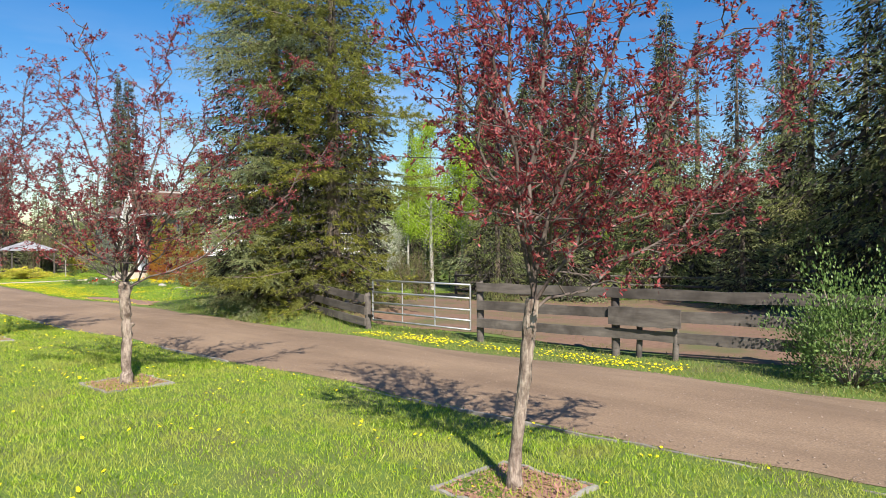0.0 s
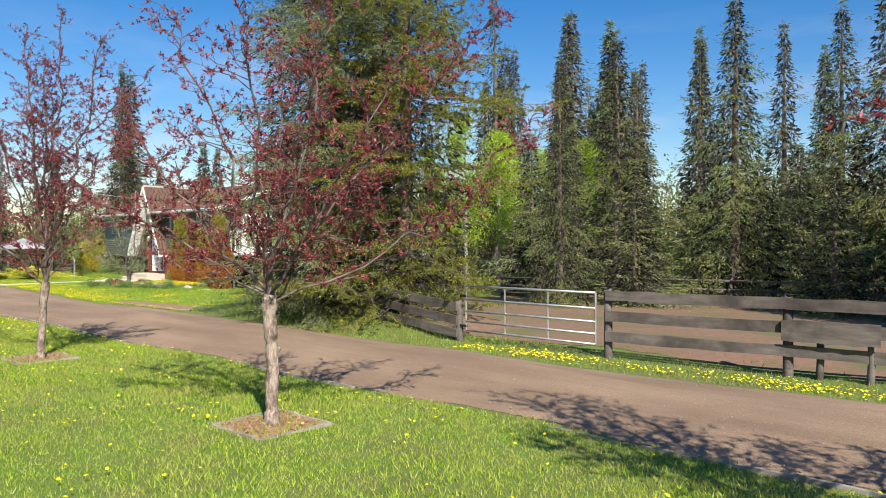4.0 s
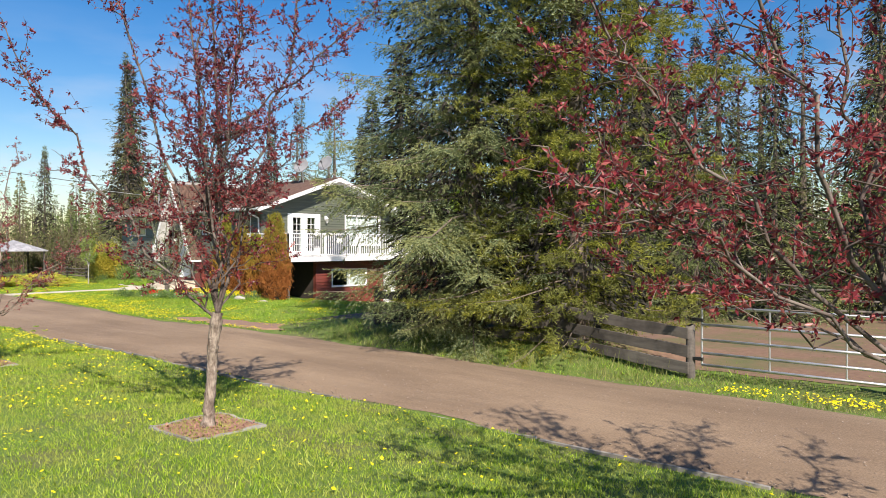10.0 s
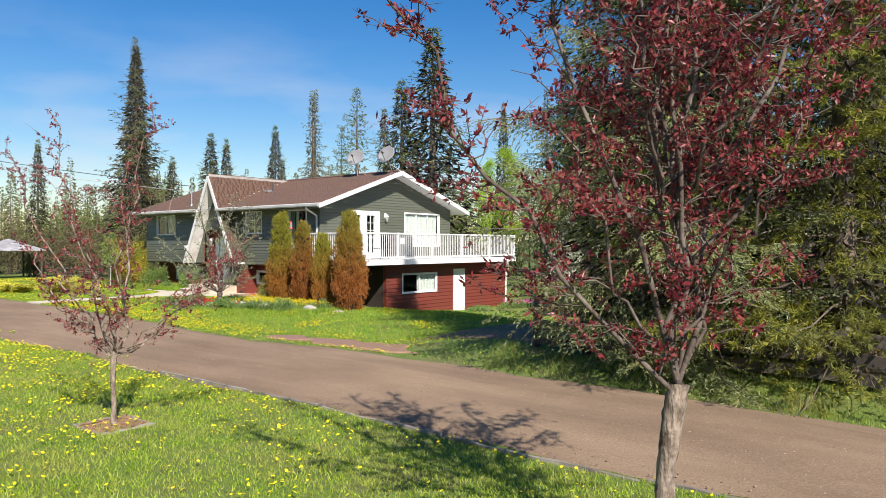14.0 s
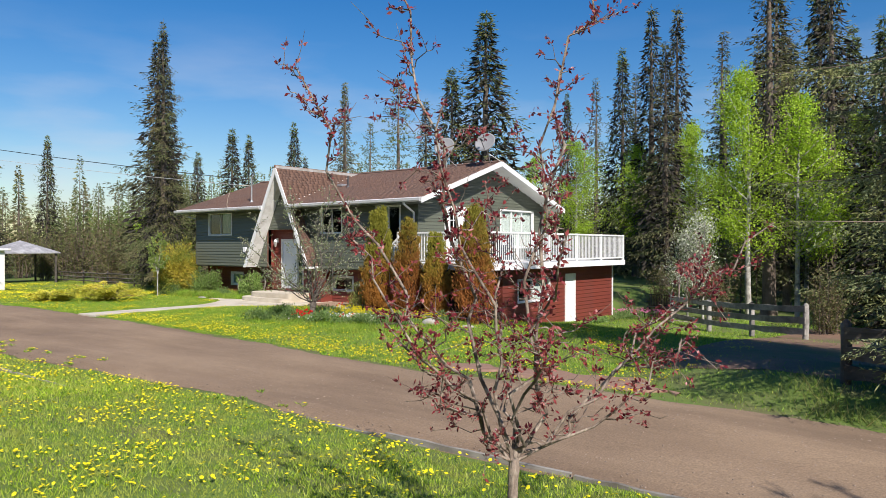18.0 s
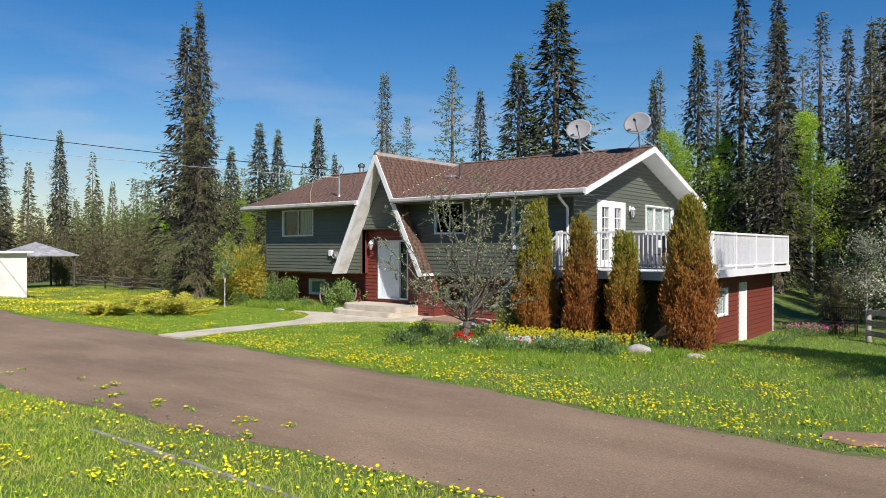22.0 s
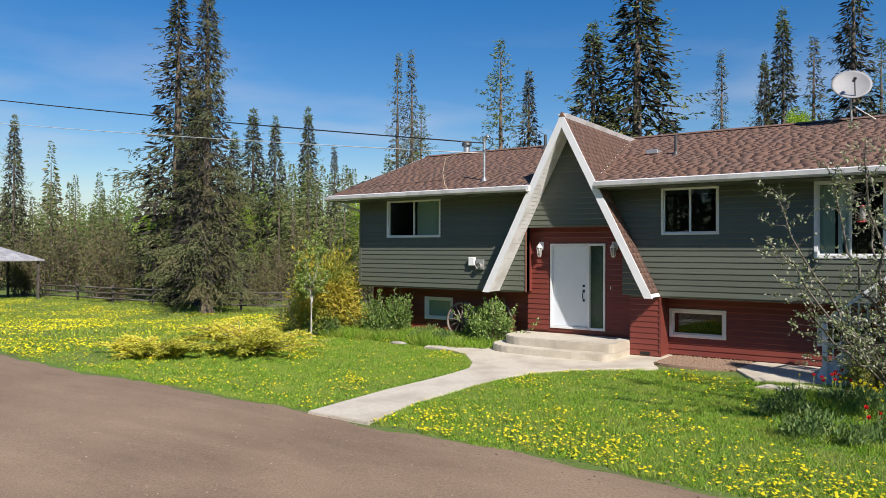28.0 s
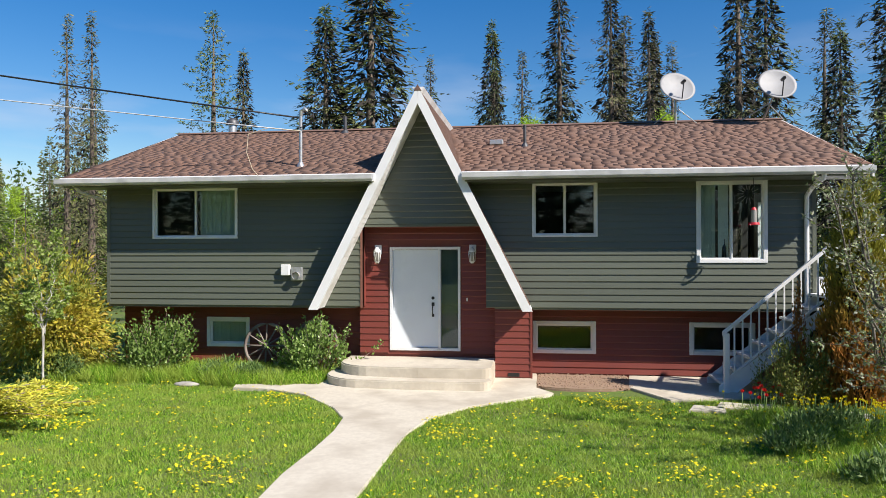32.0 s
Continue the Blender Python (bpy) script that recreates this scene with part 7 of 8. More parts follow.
wall_lamp(front(0.30), 1.69, 2.46, house)
wall_lamp(E0, 3.85, 3.55, house)

# meters on the front wall
t = part("electric_meter", box(-1.95, -1.71, -0.09, -0.018, 1.92, 2.18, 0.01), M_metal, house, "grey electric meter box with round glass")
part("meter_glass", tube((-1.83, -0.09, 2.02), (-1.83, -0.16, 2.02), 0.075, 16), M_lampglass, t)
part("telephone_box", box(-2.15, -1.97, -0.12, -0.018, 2.02, 2.24, 0.012), M_white, house, "white plastic telephone box")
part("wall_outlet", box(6.65, 6.72, 0.56, 0.605, 0.2, 0.3, 0.004), M_white, house)

# wagon wheels leaning on the basement wall
M_wheel = mat("weathered_wheel_wood", (0.19, 0.15, 0.125), (0.31, 0.26, 0.22), 16, 0.9, 0.5, (0.13, 0.10, 0.085), 2.0, depth=0.006)


def wagon_wheel(x, z, r):
    t = thing("wagon_wheel", (x, 0.26, 0.0), "old grey wooden wagon wheel leaning on the red wall", "wheel", "wagon wheels by the porch")
    c = Vector((x, 0.30, z))
    n = 28
    ring = [c + Vector((r * math.cos(k * 2 * math.pi / n), -0.06 * math.sin(k * 2 * math.pi / n) * -1, r * math.sin(k * 2 * math.pi / n))) for k in range(n + 1)]
    part("rim", tube_mesh("r", [(ring, [0.034] * (n + 1))], 6), M_wheel, t)
    part("hub", tube(c + Vector((0, -0.10, 0)), c + Vector((0, 0.06, 0)), 0.06, 10), M_wheel, t)
    for k in range(12):
        a = k * math.pi / 6
        part("spoke", tube(c, c + Vector((r * math.cos(a), 0.06 * math.sin(a), r * math.sin(a))), 0.017, 6), M_wheel, t)


wagon_wheel(-2.62, 0.55, 0.45)
wagon_wheel(-1.55, 0.62, 0.45)

# feeder under the eave, sun ornament, bottle on the sill
t = thing("bird_feeder", (6.80, -0.55, 2.97), "red and clear hummingbird feeder hanging from the eave", "feeder")
M_redp = mat("red_plastic", (0.55, 0.02, 0.03), (0.62, 0.03, 0.04), 10, 0.35, 0)
part("dish", tube_mesh("d", [([(6.80, -0.55, 2.96), (6.80, -0.55, 3.00)], [0.10, 0.09])], 14), M_redp, t)
part("bottle", tube_mesh("d", [([(6.80, -0.55, 3.00), (6.80, -0.55, 3.22)], [0.05, 0.05])], 12), M_lampglass, t)
part("cap", tube_mesh("d", [([(6.80, -0.55, 3.22), (6.80, -0.55, 3.27)], [0.055, 0.03])], 12), M_redp, t)
part("cord", tube((6.80, -0.55, 3.27), (6.80, -0.55, 3.82), 0.006, 4), M_black, t)
t = thing("sun_ornament", (6.84, -0.06, 3.55), "dark metal sun ornament with rays hung in the window", "ornament")
part("disc", tube((6.84, -0.05, 3.55), (6.84, -0.07, 3.55), 0.07, 18), M_black, t)
for k in range(14):
    a = k * 2 * math.pi / 14
    part("ray", tube((6.84 + 0.08 * math.cos(a), -0.06, 3.55 + 0.08 * math.sin(a)), (6.84 + 0.19 * math.cos(a), -0.06, 3.55 + 0.19 * math.sin(a)), 0.006, 4), M_metal, t)
t = thing("bottle", (6.45, 0.10, 2.37), "dark glass bottle on the window sill", "bottle")
part("body", tube_mesh("b", [([(6.45, 0.10, 2.37), (6.45, 0.10, 2.55), (6.45, 0.10, 2.62), (6.45, 0.10, 2.72)], [0.04, 0.04, 0.015, 0.013])], 12), M_black, t)

# covered grill and chair on the deck
grill = thing("covered_grill", (8.75, 4.1, DZ), "barbecue under a dark grey fitted cover on the deck", "grill")
M_cover = mat("dark_cover_cloth", (0.035, 0.04, 0.055), (0.055, 0.06, 0.075), 5, 0.6, 0.4, depth=0.03)
bm = bmesh.new()
add_box(bm, 8.45, 9.05, 3.5, 4.7, DZ, DZ + 1.02, 0.10)
part("cover", bm, M_cover, grill)
part("window_flap", box(9.052, 9.06, 3.75, 4.05, DZ + 0.62, DZ + 0.86), M_white, grill)
chair = thing("deck_chair", (10.3, 1.2, DZ), "dark folding chair on the deck", "chair")
part("seat", box(10.05, 10.55, 0.95, 1.45, DZ + 0.40, DZ + 0.44, 0.01), M_black, chair)
part("backrest", box(10.05, 10.55, 1.43, 1.47, DZ + 0.45, DZ + 0.95, 0.01), M_black, chair)
for xx in (10.07, 10.53):
    for yy in (0.97, 1.45):
        part("leg", tube((xx, yy, DZ), (xx, yy, DZ + 0.42), 0.014, 6), M_black, chair)

# ---- outbuildings and far fences ----
shed = thing("white_shed", (-31.5, -2.0, -0.8), "small plain white shed with a flat roof by the lawn", "shed")
part("wall", box(-34.0, -29.0, -4.0, 0.0, -1.2, 1.98), mat("cream_wall_paint", (0.74, 0.72, 0.65), (0.80, 0.78, 0.72), 4, 0.7, 0.1, (0.68, 0.66, 0.6), 0.8), shed)
part("roof", box(-34.3, -28.7, -4.3, 0.3, 1.98, 2.12, 0.02), M_white_dirty, shed)
part("door", box(-29.002, -28.97, -3.4, -2.5, -0.8, 1.4), M_white_dirty, shed)
gaz = thing("gazebo", (-47.0, 7.8, gz(-47, 7.8)), "open gazebo with a grey shingled hip roof", "gazebo")
gb0 = gz(-47.0, 7.8)
bm = bmesh.new()
ring = [bm.verts.new((-47.0 + 2.5 * sx, 7.8 + 2.5 * sy, 1.72)) for sx, sy in ((-1, -1), (1, -1), (1, 1), (-1, 1))]
low = [bm.verts.new((v.co.x, v.co.y, 1.62)) for v in ring]
tip = bm.verts.new((-47.0, 7.8, 2.82))
for k in range(4):
    bm.faces.new((ring[k], ring[(k + 1) % 4], tip))
    bm.faces.new((low[k], low[(k + 1) % 4], ring[(k + 1) % 4], ring[k]))
bm.faces.new(low[::-1])
part("roof", bm, mat("grey_shingles", (0.20, 0.20, 0.21), (0.32, 0.32, 0.33), 5, 0.9, 0.2, (0.42, 0.42, 0.43), 1.2), gaz)
for sx in (-1, 1):
    for sy in (-1, 1):
        part("post", box(-47.0 + 2.2 * sx - 0.07, -47.0 + 2.2 * sx + 0.07, 7.8 + 2.2 * sy - 0.07, 7.8 + 2.2 * sy + 0.07, gb0 - 0.1, 1.65), M_wood_grey, gaz)


def rail_fence(pts, label, heights=(0.3, 0.65, 1.0), r=0.05):
    f = thing("rail_fence", (*pts[0], gz(*pts[0])), label, "fence")
    for i, p in enumerate(pts):
        me = post_mesh(1.2, 0.07, i)
        me.transform(Matrix.Translation((*p, gz(*p))))
        part("post", me, M_wood_grey, f)
    for a, b in zip(pts, pts[1:]):
        for h in heights:
            part("rail", tube((a[0], a[1] - 0.08, gz(*a) + h), (b[0], b[1] - 0.08, gz(*b) + h), r, 7), M_wood_grey, f)


rail_fence([(-22, 12.5), (-25.5, 12.0), (-29, 11.6), (-33, 11.3), (-37, 11.0), (-41, 10.8), (-46, 10.6)], "old grey pole fence along the meadow's far edge")
M_pale_board = mat("sun_bleached_boards", (0.27, 0.25, 0.225), (0.42, 0.395, 0.355), 12, 0.9, 0.5, (0.15, 0.135, 0.115), 1.4, stretch=(0.12, 1, 1), rnd=0.2, depth=0.008)
board_fence("garden_fence", [(14.4, 7.4), (16.4, 5.6), (18.2, 4.2), (20.0, 3.0)], "pale weathered board fence behind the side lawn", heights=(0.3, 0.62, 0.95), top=1.05, bh=0.17, material=M_pale_board)
rail_fence([(22, 6.5), (27, 7.5), (32, 8.0), (38, 8.5), (45, 8.0)], "old grey pole fence across the paddock")
chest = thing("overturned_boat", (24.3, -4.3, gz(24.3, -4.3)), "grey overturned boat lying in the shade of the spruce", "boat")
bm = bmesh.new()
L_, n = 1.6, 14
rows_b = []
for k in range(n + 1):
    u = k / n * 2 - 1
    w = 0.55 * max(0.0, 1 - abs(u) ** 2.6) ** 0.6 + 0.01
    h = 0.42 * max(0.0, 1 - abs(u) ** 3) ** 0.5 + 0.02
    rows_b.append([bm.verts.new((24.0 + u * L_ * 0.95, -4.4 + w * math.cos(a) + 0.25 * u, gz(24, -4.4) + 0.25 + h * math.sin(a))) for a in np.linspace(0, math.pi, 9)])
for a, b in zip(rows_b, rows_b[1:]):
    for i in range(8):
        bm.faces.new((a[i], a[i + 1], b[i + 1], b[i]))
part("hull", bm, M_wood_grey, chest, smooth=True)
part("gunwale", box(22.55, 25.45, -4.9, -3.9, gz(24, -4.4) + 0.18, gz(24, -4.4) + 0.26, 0.02), M_wood_grey, chest)

# timber edging by the road, and the boxes round the trees
M_edge = mat("weathered_edging_wood", (0.20, 0.18, 0.15), (0.33, 0.31, 0.27), 14, 0.9, 0.5, (0.13, 0.115, 0.09), 1.3, stretch=(0.15, 1, 1), rnd=0.15)
M_edge_pale = mat("pale_weathered_boards", (0.25, 0.235, 0.20), (0.36, 0.345, 0.30), 14, 0.9, 0.5, (0.20, 0.18, 0.14), 1.3, stretch=(0.15, 1, 1), rnd=0.12)
edge_x = 16.6
k = 0
while edge_x < 47:
    n = 2.2 + 0.4 * math.sin(k * 2.1)
    if k % 5 == 3 and edge_x > 24:
        edge_x += n * 0.6
    y = -13.17 + 0.04 * math.sin(k * 1.3)
    z = gz(edge_x, y) + (-0.012 if 18 < edge_x < 24 else -0.035)
    single("edging_board", plank((edge_x, y, z), (edge_x + n - 0.06, y + 0.03 * math.sin(k), z), 0.11, 0.045, 0, k), M_edge,
           "weathered pale timber edging board along the road", "edging", "edging boards by the road")
    edge_x += n
    k += 1
for k, (x, n) in enumerate(((9.0, 2.0), (11.1, 2.1))):
    y = -14.33 - 0.03 * (k % 2)
    single("edging_board", plank((x, y, gz(x, y) - 0.028), (x + n - 0.08, y - 0.02, gz(x, y) - 0.028), 0.11, 0.05, 0, 40 + k), M_edge_pale,
           "pale edging kerb sunk in the lawn", "edging", "kerbs in the lawn")
M_mulch = mat("red_bark_mulch", (0.30, 0.145, 0.10), (0.46, 0.25, 0.18), 40, 0.95, 0.8, (0.36, 0.20, 0.14), 6, depth=0.02)
for k, (x, y) in enumerate(((42.5, -15.26), (35.9, -15.5), (29.04, -15.55), (22.3, -15.7))):
    z = gz(x, y)
    t = thing("tree_box", (x, y, z), "square weathered timber edging round the tree's mulch", "edging", "timber edging round the trees")
    s = 0.46 if x > 25 else 0.33
    for i, (a, b) in enumerate((((-s, -s), (s, -s)), ((s, -s), (s, s)), ((s, s), (-s, s)), ((-s, s), (-s, -s)))):
        part("board", plank((x + a[0], y + a[1], z - 0.048), (x + b[0], y + b[1], z - 0.048), 0.13, 0.038, 0, 60 + i), M_edge_pale, t)
    g = np.random.default_rng(200 + k)
    n = 700
    P = np.stack([x + g.uniform(-s, s, n) * 0.95, y + g.uniform(-s, s, n) * 0.95, z + g.uniform(0.0, 0.035, n)], 1)
    D = unit(np.stack([g.normal(0, 1, n), g.normal(0, 1, n), g.normal(0, 0.25, n)], 1))
    v, f = kites(P, D, unit(np.cross(D, np.array([0.1, 0.1, 1.0]))), 0.05 * g.uniform(0.5, 1.4, n), 0.022)
    part("mulch_bed", box(x - s + 0.02, x + s - 0.02, y - s + 0.02, y + s - 0.02, z - 0.06, z + 0.005), M_mulch, t)
    tagged(part("mulch", np_mesh("mulch", v, f), M_mulch, t), kind="stuff")


# black garden bench at the edge of the side lawn
bench = thing("garden_bench", (13.3, 8.9, gz(13.3, 8.9)), "black metal garden bench with a slatted back, on grass", "bench")
bz = gz(13.3, 8.9)
for k in range(5):
    part("seat_slat", box(12.75, 13.85, 8.70 + k * 0.09, 8.77 + k * 0.09, bz + 0.42, bz + 0.445, 0.004), M_black, bench)
for k in range(16):
    xx = 12.78 + k * 0.07
    part("back_bar", box(xx, xx + 0.018, 9.16, 9.178, bz + 0.47, bz + 0.90), M_black, bench)
for z in (0.46, 0.90):
    part("back_rail", box(12.75, 13.85, 9.15, 9.19, bz + z, bz + z + 0.04, 0.006), M_black, bench)
for xx in (12.75, 13.82):
    for yy in (8.70, 9.15):
        part("leg", box(xx, xx + 0.035, yy, yy + 0.035, bz - 0.02, bz + 0.44), M_black, bench)
    part("armrest", box(xx - 0.005, xx + 0.04, 8.68, 9.17, bz + 0.62, bz + 0.65, 0.006), M_black, bench)


# ---- grass and dandelions ----
def patchy(x, y, s, seed):
    a = np.sin(x * s + seed) * np.cos(y * s * 1.3 - seed) + 0.6 * np.sin(x * s * 2.7 + y * s * 1.9 + seed * 2) + 0.4 * np.sin(x * s * 5.1 - y * s * 4.3)
    return a / 2.0


def off_paving(x, y):
    """True where grass may grow in front of the house."""
    lo = np.interp(y, [-8.4, -6.33, -4.43, -3.67, -3.05, -2.05, -1.66], [0.27, 0.19, 0.21, 0.13, -0.19, -1.0, -1.77])
    hi = np.interp(y, [-8.4, -7.0, -5.5, -4.45, -3.5, -2.67, -1.38], [1.45, 1.20, 1.22, 1.24, 1.40, 1.90, 3.2])
    ok = ~((y > -8.4) & (y < -1.38) & (x > lo) & (x < hi))
    ok &= ~((y > -1.66) & (x > -2.6) & (x < 3.2))
    ok &= ~((y > -1.38 - 0.2 * (x > 4.8)) & (x >= 3.2) & (x < 7.4))
    ok &= ~((x > X0) & (x < 11.3) & (y > 0.5))
    ok &= ~((x > 8.0) & (y > -1.2) & (x < 11.3))
    return ok


def blades(name, n, xr, yr, height, width, material, label, seed, keep=None, lean=0.6):
    g = np.random.default_rng(seed)
    x, y = g.uniform(*xr, n), g.uniform(*yr, n)
    m = (y < road_near(x) - 0.10 + 0.12 * patchy(x, y, 3.1, 1)) | (y > road_far(x) + 0.10 + 0.14 * patchy(x, y, 2.7, 2))
    m &= ~((x > 15.0) & (x < 20.5) & (y > road_far(x) + 0.34) & (y < road_far(x) + 0.5 + 0.8 * np.sin(np.clip((x - 15.0) / 5.5, 0, 1) * np.pi)) & (g.random(n) < 0.72))
    if keep is not None:
        m &= keep(x, y, g)
    x, y = x[m], y[m]
    n = len(x)
    z = ground_z(x, y) + 0.03 * np.sin(x * 0.9 + np.sin(y * 0.7) * 2) * np.sin(y * 0.8) - 0.005
    h = height * g.uniform(0.45, 1.25, n) * (1 + 0.35 * patchy(x, y, 0.9, 5))
    a, b = g.uniform(0, 6.283, n), g.uniform(0, 6.283, n)
    p = np.stack([x, y, z], 1)
    sd = np.stack([np.cos(a), np.sin(a), np.zeros(n)], 1) * (width * g.uniform(0.7, 1.3, n) / 2)[:, None]
    le = h * g.uniform(0.1, 2 * lean, n)
    tip = p + np.stack([np.cos(b) * le, np.sin(b) * le, h], 1)
    v = np.stack([p - sd, p + sd, tip], 1).reshape(-1, 3)
    return single(name, np_mesh(name, v, np.arange(3 * n).reshape(-1, 3)), material, label, "grass", kind="stuff")


blades("lawn_grass", 330000, (14, 48), (-18.6, -12.8), 0.048, 0.0095, M_blade, "bright green mown lawn grass beside the road", 301)
blades("lawn_grass", 150000, (-2, 14), (-17.8, -12.4), 0.058, 0.013, M_blade, "bright green mown lawn grass beside the road", 302, lambda x, y, g: ~((y > -14.3 + 0.3 * patchy(x, y, 1.4, 4)) & (g.random(len(x)) < 0.35)))
blades("house_lawn_grass", 240000, (-13, 19), (-9.6, 0.5), 0.05, 0.012, M_blade_green, "green lawn grass before the house", 303, lambda x, y, g: off_paving(x, y))
blades("near_lawn_grass", 300000, (-6.5, 10), (-9.4, -1.3), 0.048, 0.0115, M_blade_green, "short green lawn grass either side of the front walk", 312, lambda x, y, g: off_paving(x, y))
blades("side_lawn_grass", 90000, (11, 34), (-9.6, 10), 0.07, 0.018, M_blade_green, "green grass beside the house and under the trees", 304, lambda x, y, g: off_paving(x, y) & ~((x > 20) & (y < -4) & (g.random(len(x)) < 0.6)) & ~((x > 20.5) & (y > -6.3) & (y < 1.6) & (g.random(len(x)) < 0.8)))
blades("verge_grass", 42000, (18, 50), (-9.2, -6.6), 0.065, 0.012, M_blade_long, "longer mixed verge grass along the fence", 305, lambda x, y, g: (x > 25) | (g.random(len(x)) < 0.25))
blades("meadow_grass", 80000, (-48, -9), (-12, 14), 0.10, 0.04, M_blade, "meadow grass stretching to the far fence", 306)
blades("long_grass", 2600, (22, 31), (-8.4, -6.6), 0.26, 0.012, M_blade_long, "tall tufted grass under the conifers", 307, lambda x, y, g: patchy(x, y, 1.6, 8) > -0.1)
blades("paddock_grass", 46000, (21, 50), (-6.2, 7), 0.075, 0.016, M_blade_long, "thin dull grass in patches on the paddock soil", 313, lambda x, y, g: patchy(x, y, 0.9, 7) + 0.25 * g.normal(0, 1, len(x)) > 0.1)
blades("far_grass", 36000, (19, 58), (-3, 18), 0.06, 0.03, M_blade_long, "rough grass in the paddock", 308)
blades("bed_grass", 26000, (-6.5, -0.9), (-1.6, 0.4), 0.26, 0.016, M_blade_green, "tall fresh grass under the basement wall", 309, lambda x, y, g: (y > -1.2 + 0.2 * patchy(x, y, 2.0, 3)) & (x < -1.05))
blades("bed_grass", 34000, (6.0, 12.5), (-6.3, -2.4), 0.14, 0.012, M_blade_green, "fresh grass in the flower bed", 310, lambda x, y, g: patchy(x, y, 1.3, 2) > -0.35)
blades("road_tufts", 16000, (-4, 22), (-14.2, -12.6), 0.055, 0.010, M_blade_long, "grass tufts in the loose gravel by the road", 311, lambda x, y, g: patchy(x, y, 2.9, 6) > 0.3)


def dandelions(name, n, xr, yr, seed, dens, size=0.021, label="yellow dandelion flowers in the grass"):
    g = np.random.default_rng(seed)
    x, y = g.uniform(*xr, n), g.uniform(*yr, n)
    m = ((y < road_near(x) - 0.12) | (y > road_far(x) + 0.08)) & off_paving(x, y) & ~((x > 15.2) & (x < 20.3) & (y > road_far(x) + 0.34) & (y < road_far(x) + 0.5 + 0.8 * np.sin(np.clip((x - 15.0) / 5.5, 0, 1) * np.pi))) & (g.random(n) < dens(x, y))
    x, y = x[m], y[m]
    n = len(x)
    z = ground_z(x, y) + g.uniform(0.035, 0.085, n)
    r = size * g.uniform(0.75, 1.25, n)
    a = np.arange(5) * 1.2566
    tilt = g.normal(0, 0.3, (n, 2))
    ring = np.stack([x[:, None] + r[:, None] * np.cos(a), y[:, None] + r[:, None] * np.sin(a), z[:, None] + r[:, None] * (tilt[:, :1] * np.cos(a) + tilt[:, 1:] * np.sin(a))], -1)
    top = np.stack([x, y, z + r * 0.45], -1)[:, None]
    v = np.concatenate([ring, top], 1).reshape(-1, 3)
    k = np.arange(n)[:, None, None] * 6
    f = np.array([(i, (i + 1) % 5, 5) for i in range(5)])[None] + k
    return single(name, np_mesh(name, v, f.reshape(-1, 3)), M_dandelion, label, "dandelions", kind="stuff")


def clumps(x, y, s, lo, seed):
    return np.clip((patchy(x, y, s, seed) - lo) * 2.2, 0, 1)


dandelions("dandelions", 44000, (-4, 49), (-19.5, -12.6), 401, lambda x, y: np.interp(x, [0, 18, 23, 30, 49], [1.0, 0.95, 0.42, 0.09, 0.04]) * np.clip(0.10 + clumps(x, y, 1.5, 0.0, 3) + 0.5 * np.exp(-((y + 13.35) / 0.25) ** 2), 0, 1), 0.0185)
dandelions("dandelions", 62000, (-13, 20), (-9.5, 0.0), 402, lambda x, y: np.clip(0.05 + 0.8 * clumps(x, y, 1.2, 0.32, 9) + np.where(x > 1.5, 1.0, 0.25) * (0.30 + clumps(x, y, 1.9, -0.15, 6)) * np.exp(-((y - road_far(x) - 0.65) / 0.85) ** 2), 0, 1), 0.0185)
dandelions("dandelions", 26000, (-46, -9), (-9, 9), 403, lambda x, y: np.clip(0.06 + 0.75 * clumps(x, y, 0.5, -0.15, 4), 0, 1), 0.032)
dandelions("dandelions", 2600, (32.3, 40.5), (-8.9, -7.3), 404, lambda x, y: 0.7 * np.exp(-((y + 8.05) / 0.35) ** 2) * (0.4 + clumps(x, y, 1.1, -0.2, 2)))

# weeds rooted in the road's loose edge
g = np.random.default_rng(450)
tuft_at = [(g.uniform(3, 17), g.uniform(-13.5, -12.5)) for k in range(30)]
P, D, H = [], [], []
for x, y in tuft_at:
    n = int(g.integers(14, 40))
    P.append(np.stack([g.normal(x, 0.05, n), g.normal(y, 0.04, n), np.full(n, gz(x, y) + 0.04)], 1))
    D.append(unit(np.stack([g.normal(0, 0.8, n), g.normal(0, 0.8, n), g.uniform(0.3, 1.0, n)], 1)))
    if g.random() < 0.6:
        k = int(g.integers(1, 6))
        H.append(np.stack([g.normal(x, 0.06, k), g.normal(y, 0.05, k), gz(x, y) + g.uniform(0.06, 0.09, k)], 1))
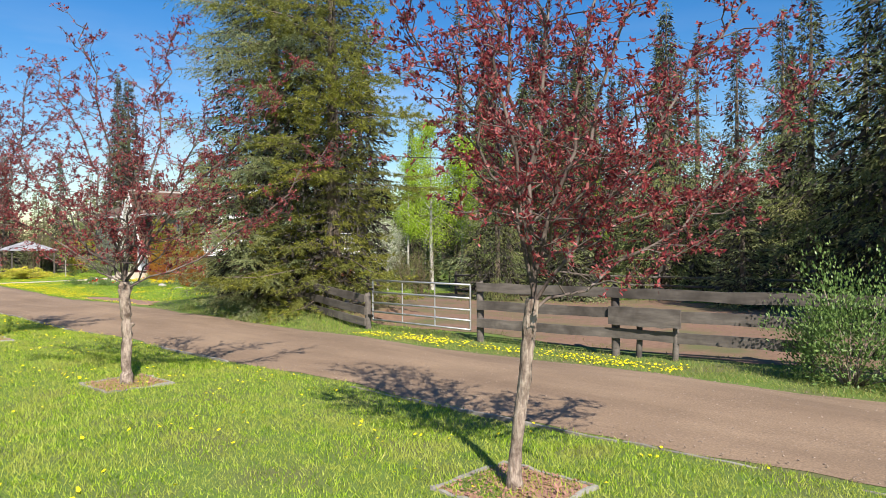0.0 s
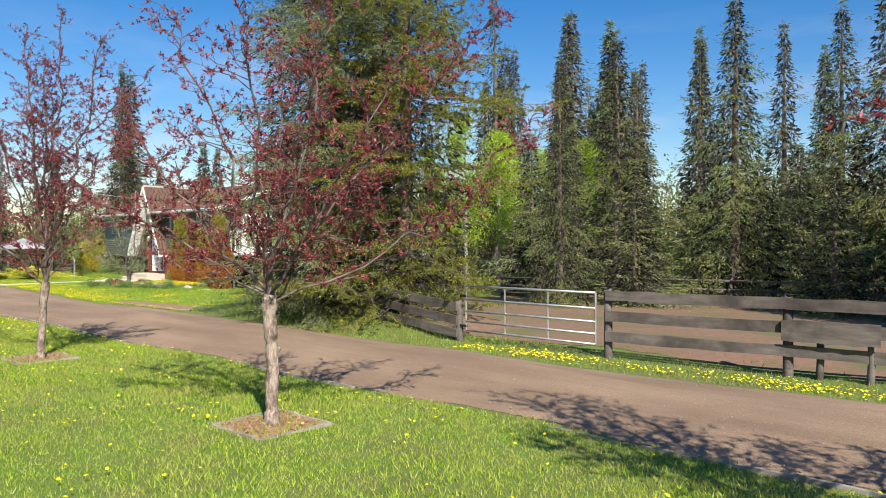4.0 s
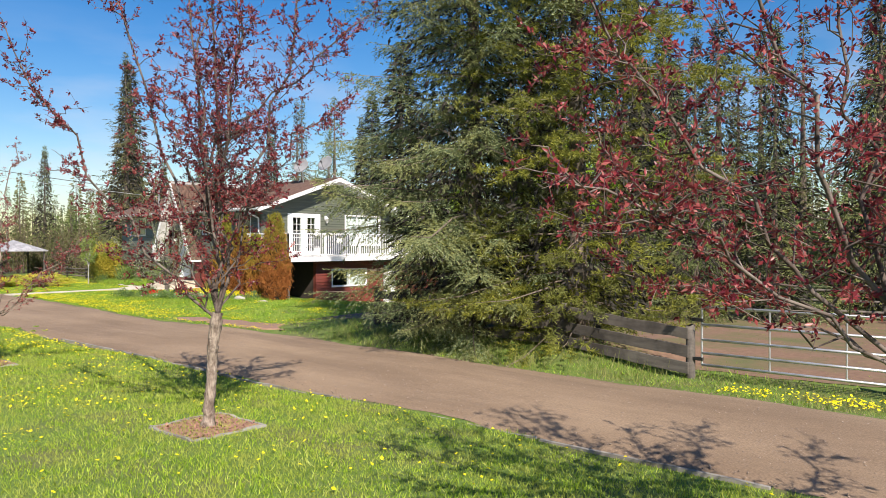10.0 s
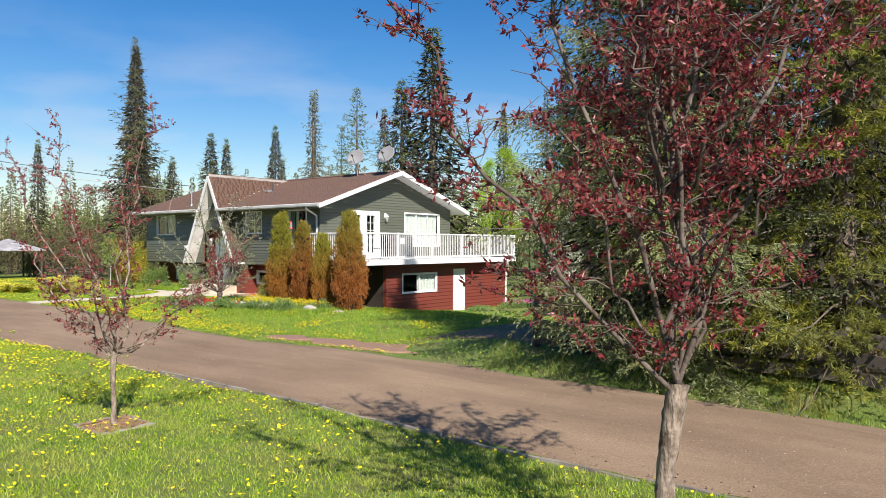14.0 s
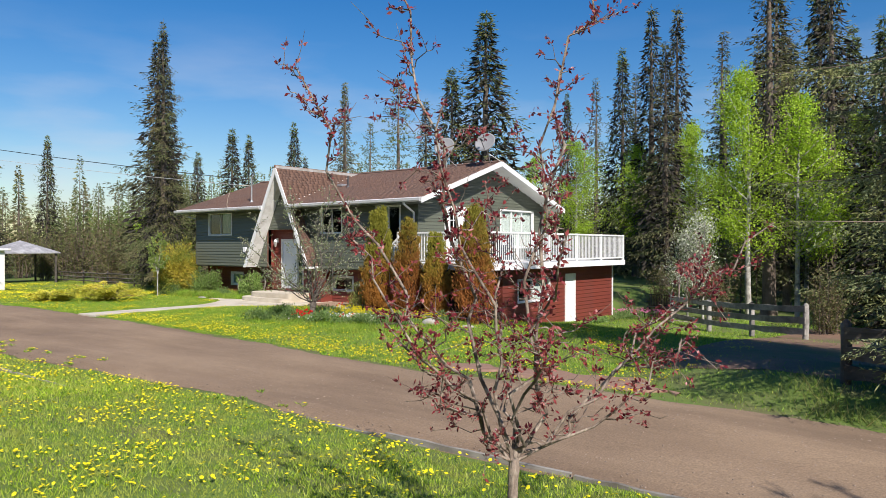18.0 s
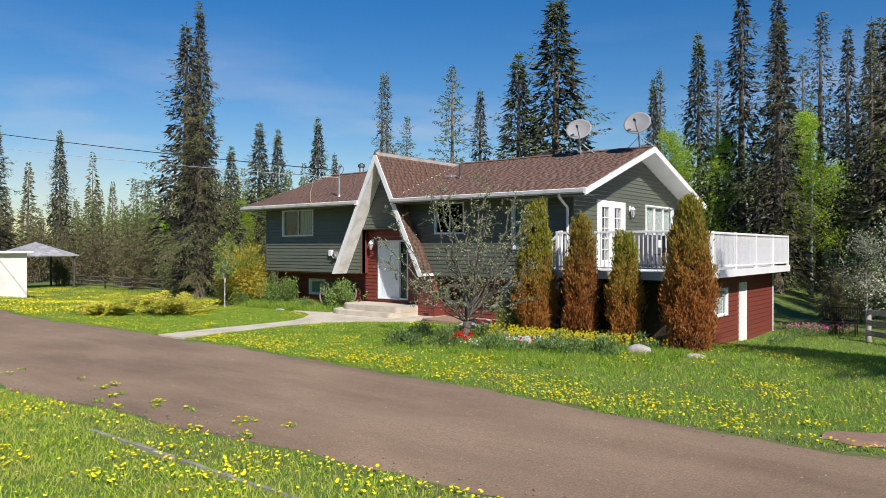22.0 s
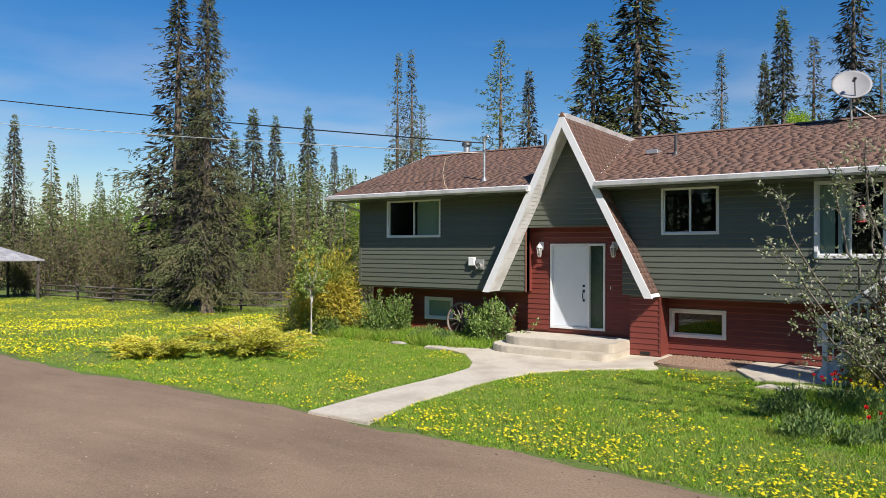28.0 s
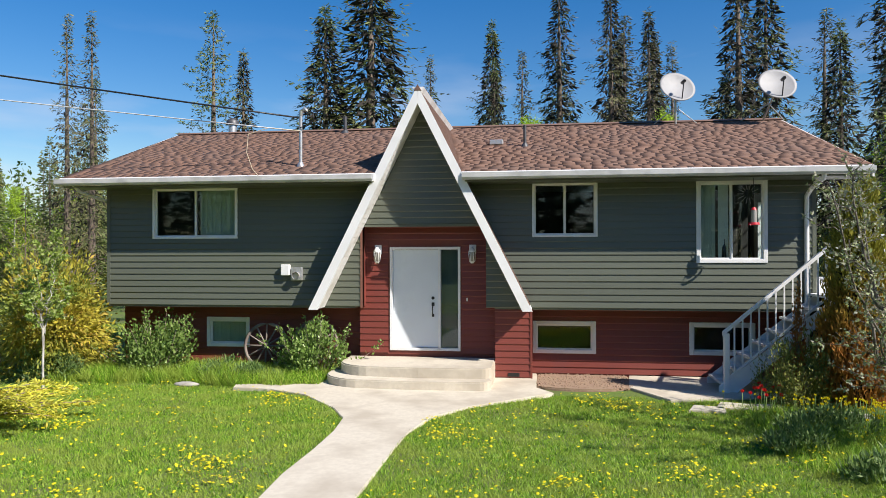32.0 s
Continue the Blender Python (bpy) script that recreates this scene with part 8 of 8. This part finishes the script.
P, D, H = np.concatenate(P), np.concatenate(D), np.concatenate(H)
v, f = kites(P, D, unit(np.cross(D, g.normal(0, 1, P.shape))), g.uniform(0.04, 0.09, len(P)), 0.016)
single("roadside_weeds", np_mesh("roadside_weeds", v, f), M_blade_green, "small weed tufts growing in the road's loose edge", "weeds", kind="stuff")
k = 5
a = np.arange(k) * 1.2566
ring = H[:, None] + np.stack([0.025 * np.cos(a), 0.025 * np.sin(a), np.zeros(k)], 1)[None]
v = np.concatenate([ring, (H + (0, 0, 0.012))[:, None]], 1).reshape(-1, 3)
f = np.array([(i, (i + 1) % 5, 5) for i in range(5)])[None] + np.arange(len(H))[:, None, None] * 6
single("dandelions", np_mesh("dandelions", v, f.reshape(-1, 3)), M_dandelion, "dandelion flowers on the road's loose edge", "dandelions", kind="stuff")

# loose stones on the road
g = np.random.default_rng(500)
n = 6500
sx = g.uniform(-4, 48, n)
u = np.where(g.random(n) < 0.65, np.where(g.random(n) < 0.5, g.random(n) ** 2.2, 1 - g.random(n) ** 2.2), g.random(n))
sy = road_near(sx) + (road_far(sx) - road_near(sx)) * u
r = g.uniform(0.006, 0.018, n)
cz = ground_z(sx, sy) + 0.03 * np.sin(sx * 0.9 + np.sin(sy * 0.7) * 2) * np.sin(sy * 0.8) + 0.034
octa = np.array([(1, 0, 0), (0, 1, 0), (-1, 0, 0), (0, -1, 0), (0, 0, 0.7), (0, 0, -0.5)])
v = (octa[None] * r[:, None, None] * g.uniform(0.6, 1.3, (n, 6, 1)) + np.stack([sx, sy, cz], -1)[:, None]).reshape(-1, 3)
f = np.array([(0, 1, 4), (1, 2, 4), (2, 3, 4), (3, 0, 4), (1, 0, 5), (2, 1, 5), (3, 2, 5), (0, 3, 5)])[None] + np.arange(n)[:, None, None] * 6
single("road_gravel", np_mesh("road_gravel", v, f.reshape(-1, 3)), mat("gravel_stones", (0.20, 0.145, 0.105), (0.30, 0.235, 0.18), 20, 0.9, 0.2, island=0.3), "loose stones scattered on the dirt road", "gravel", kind="stuff")
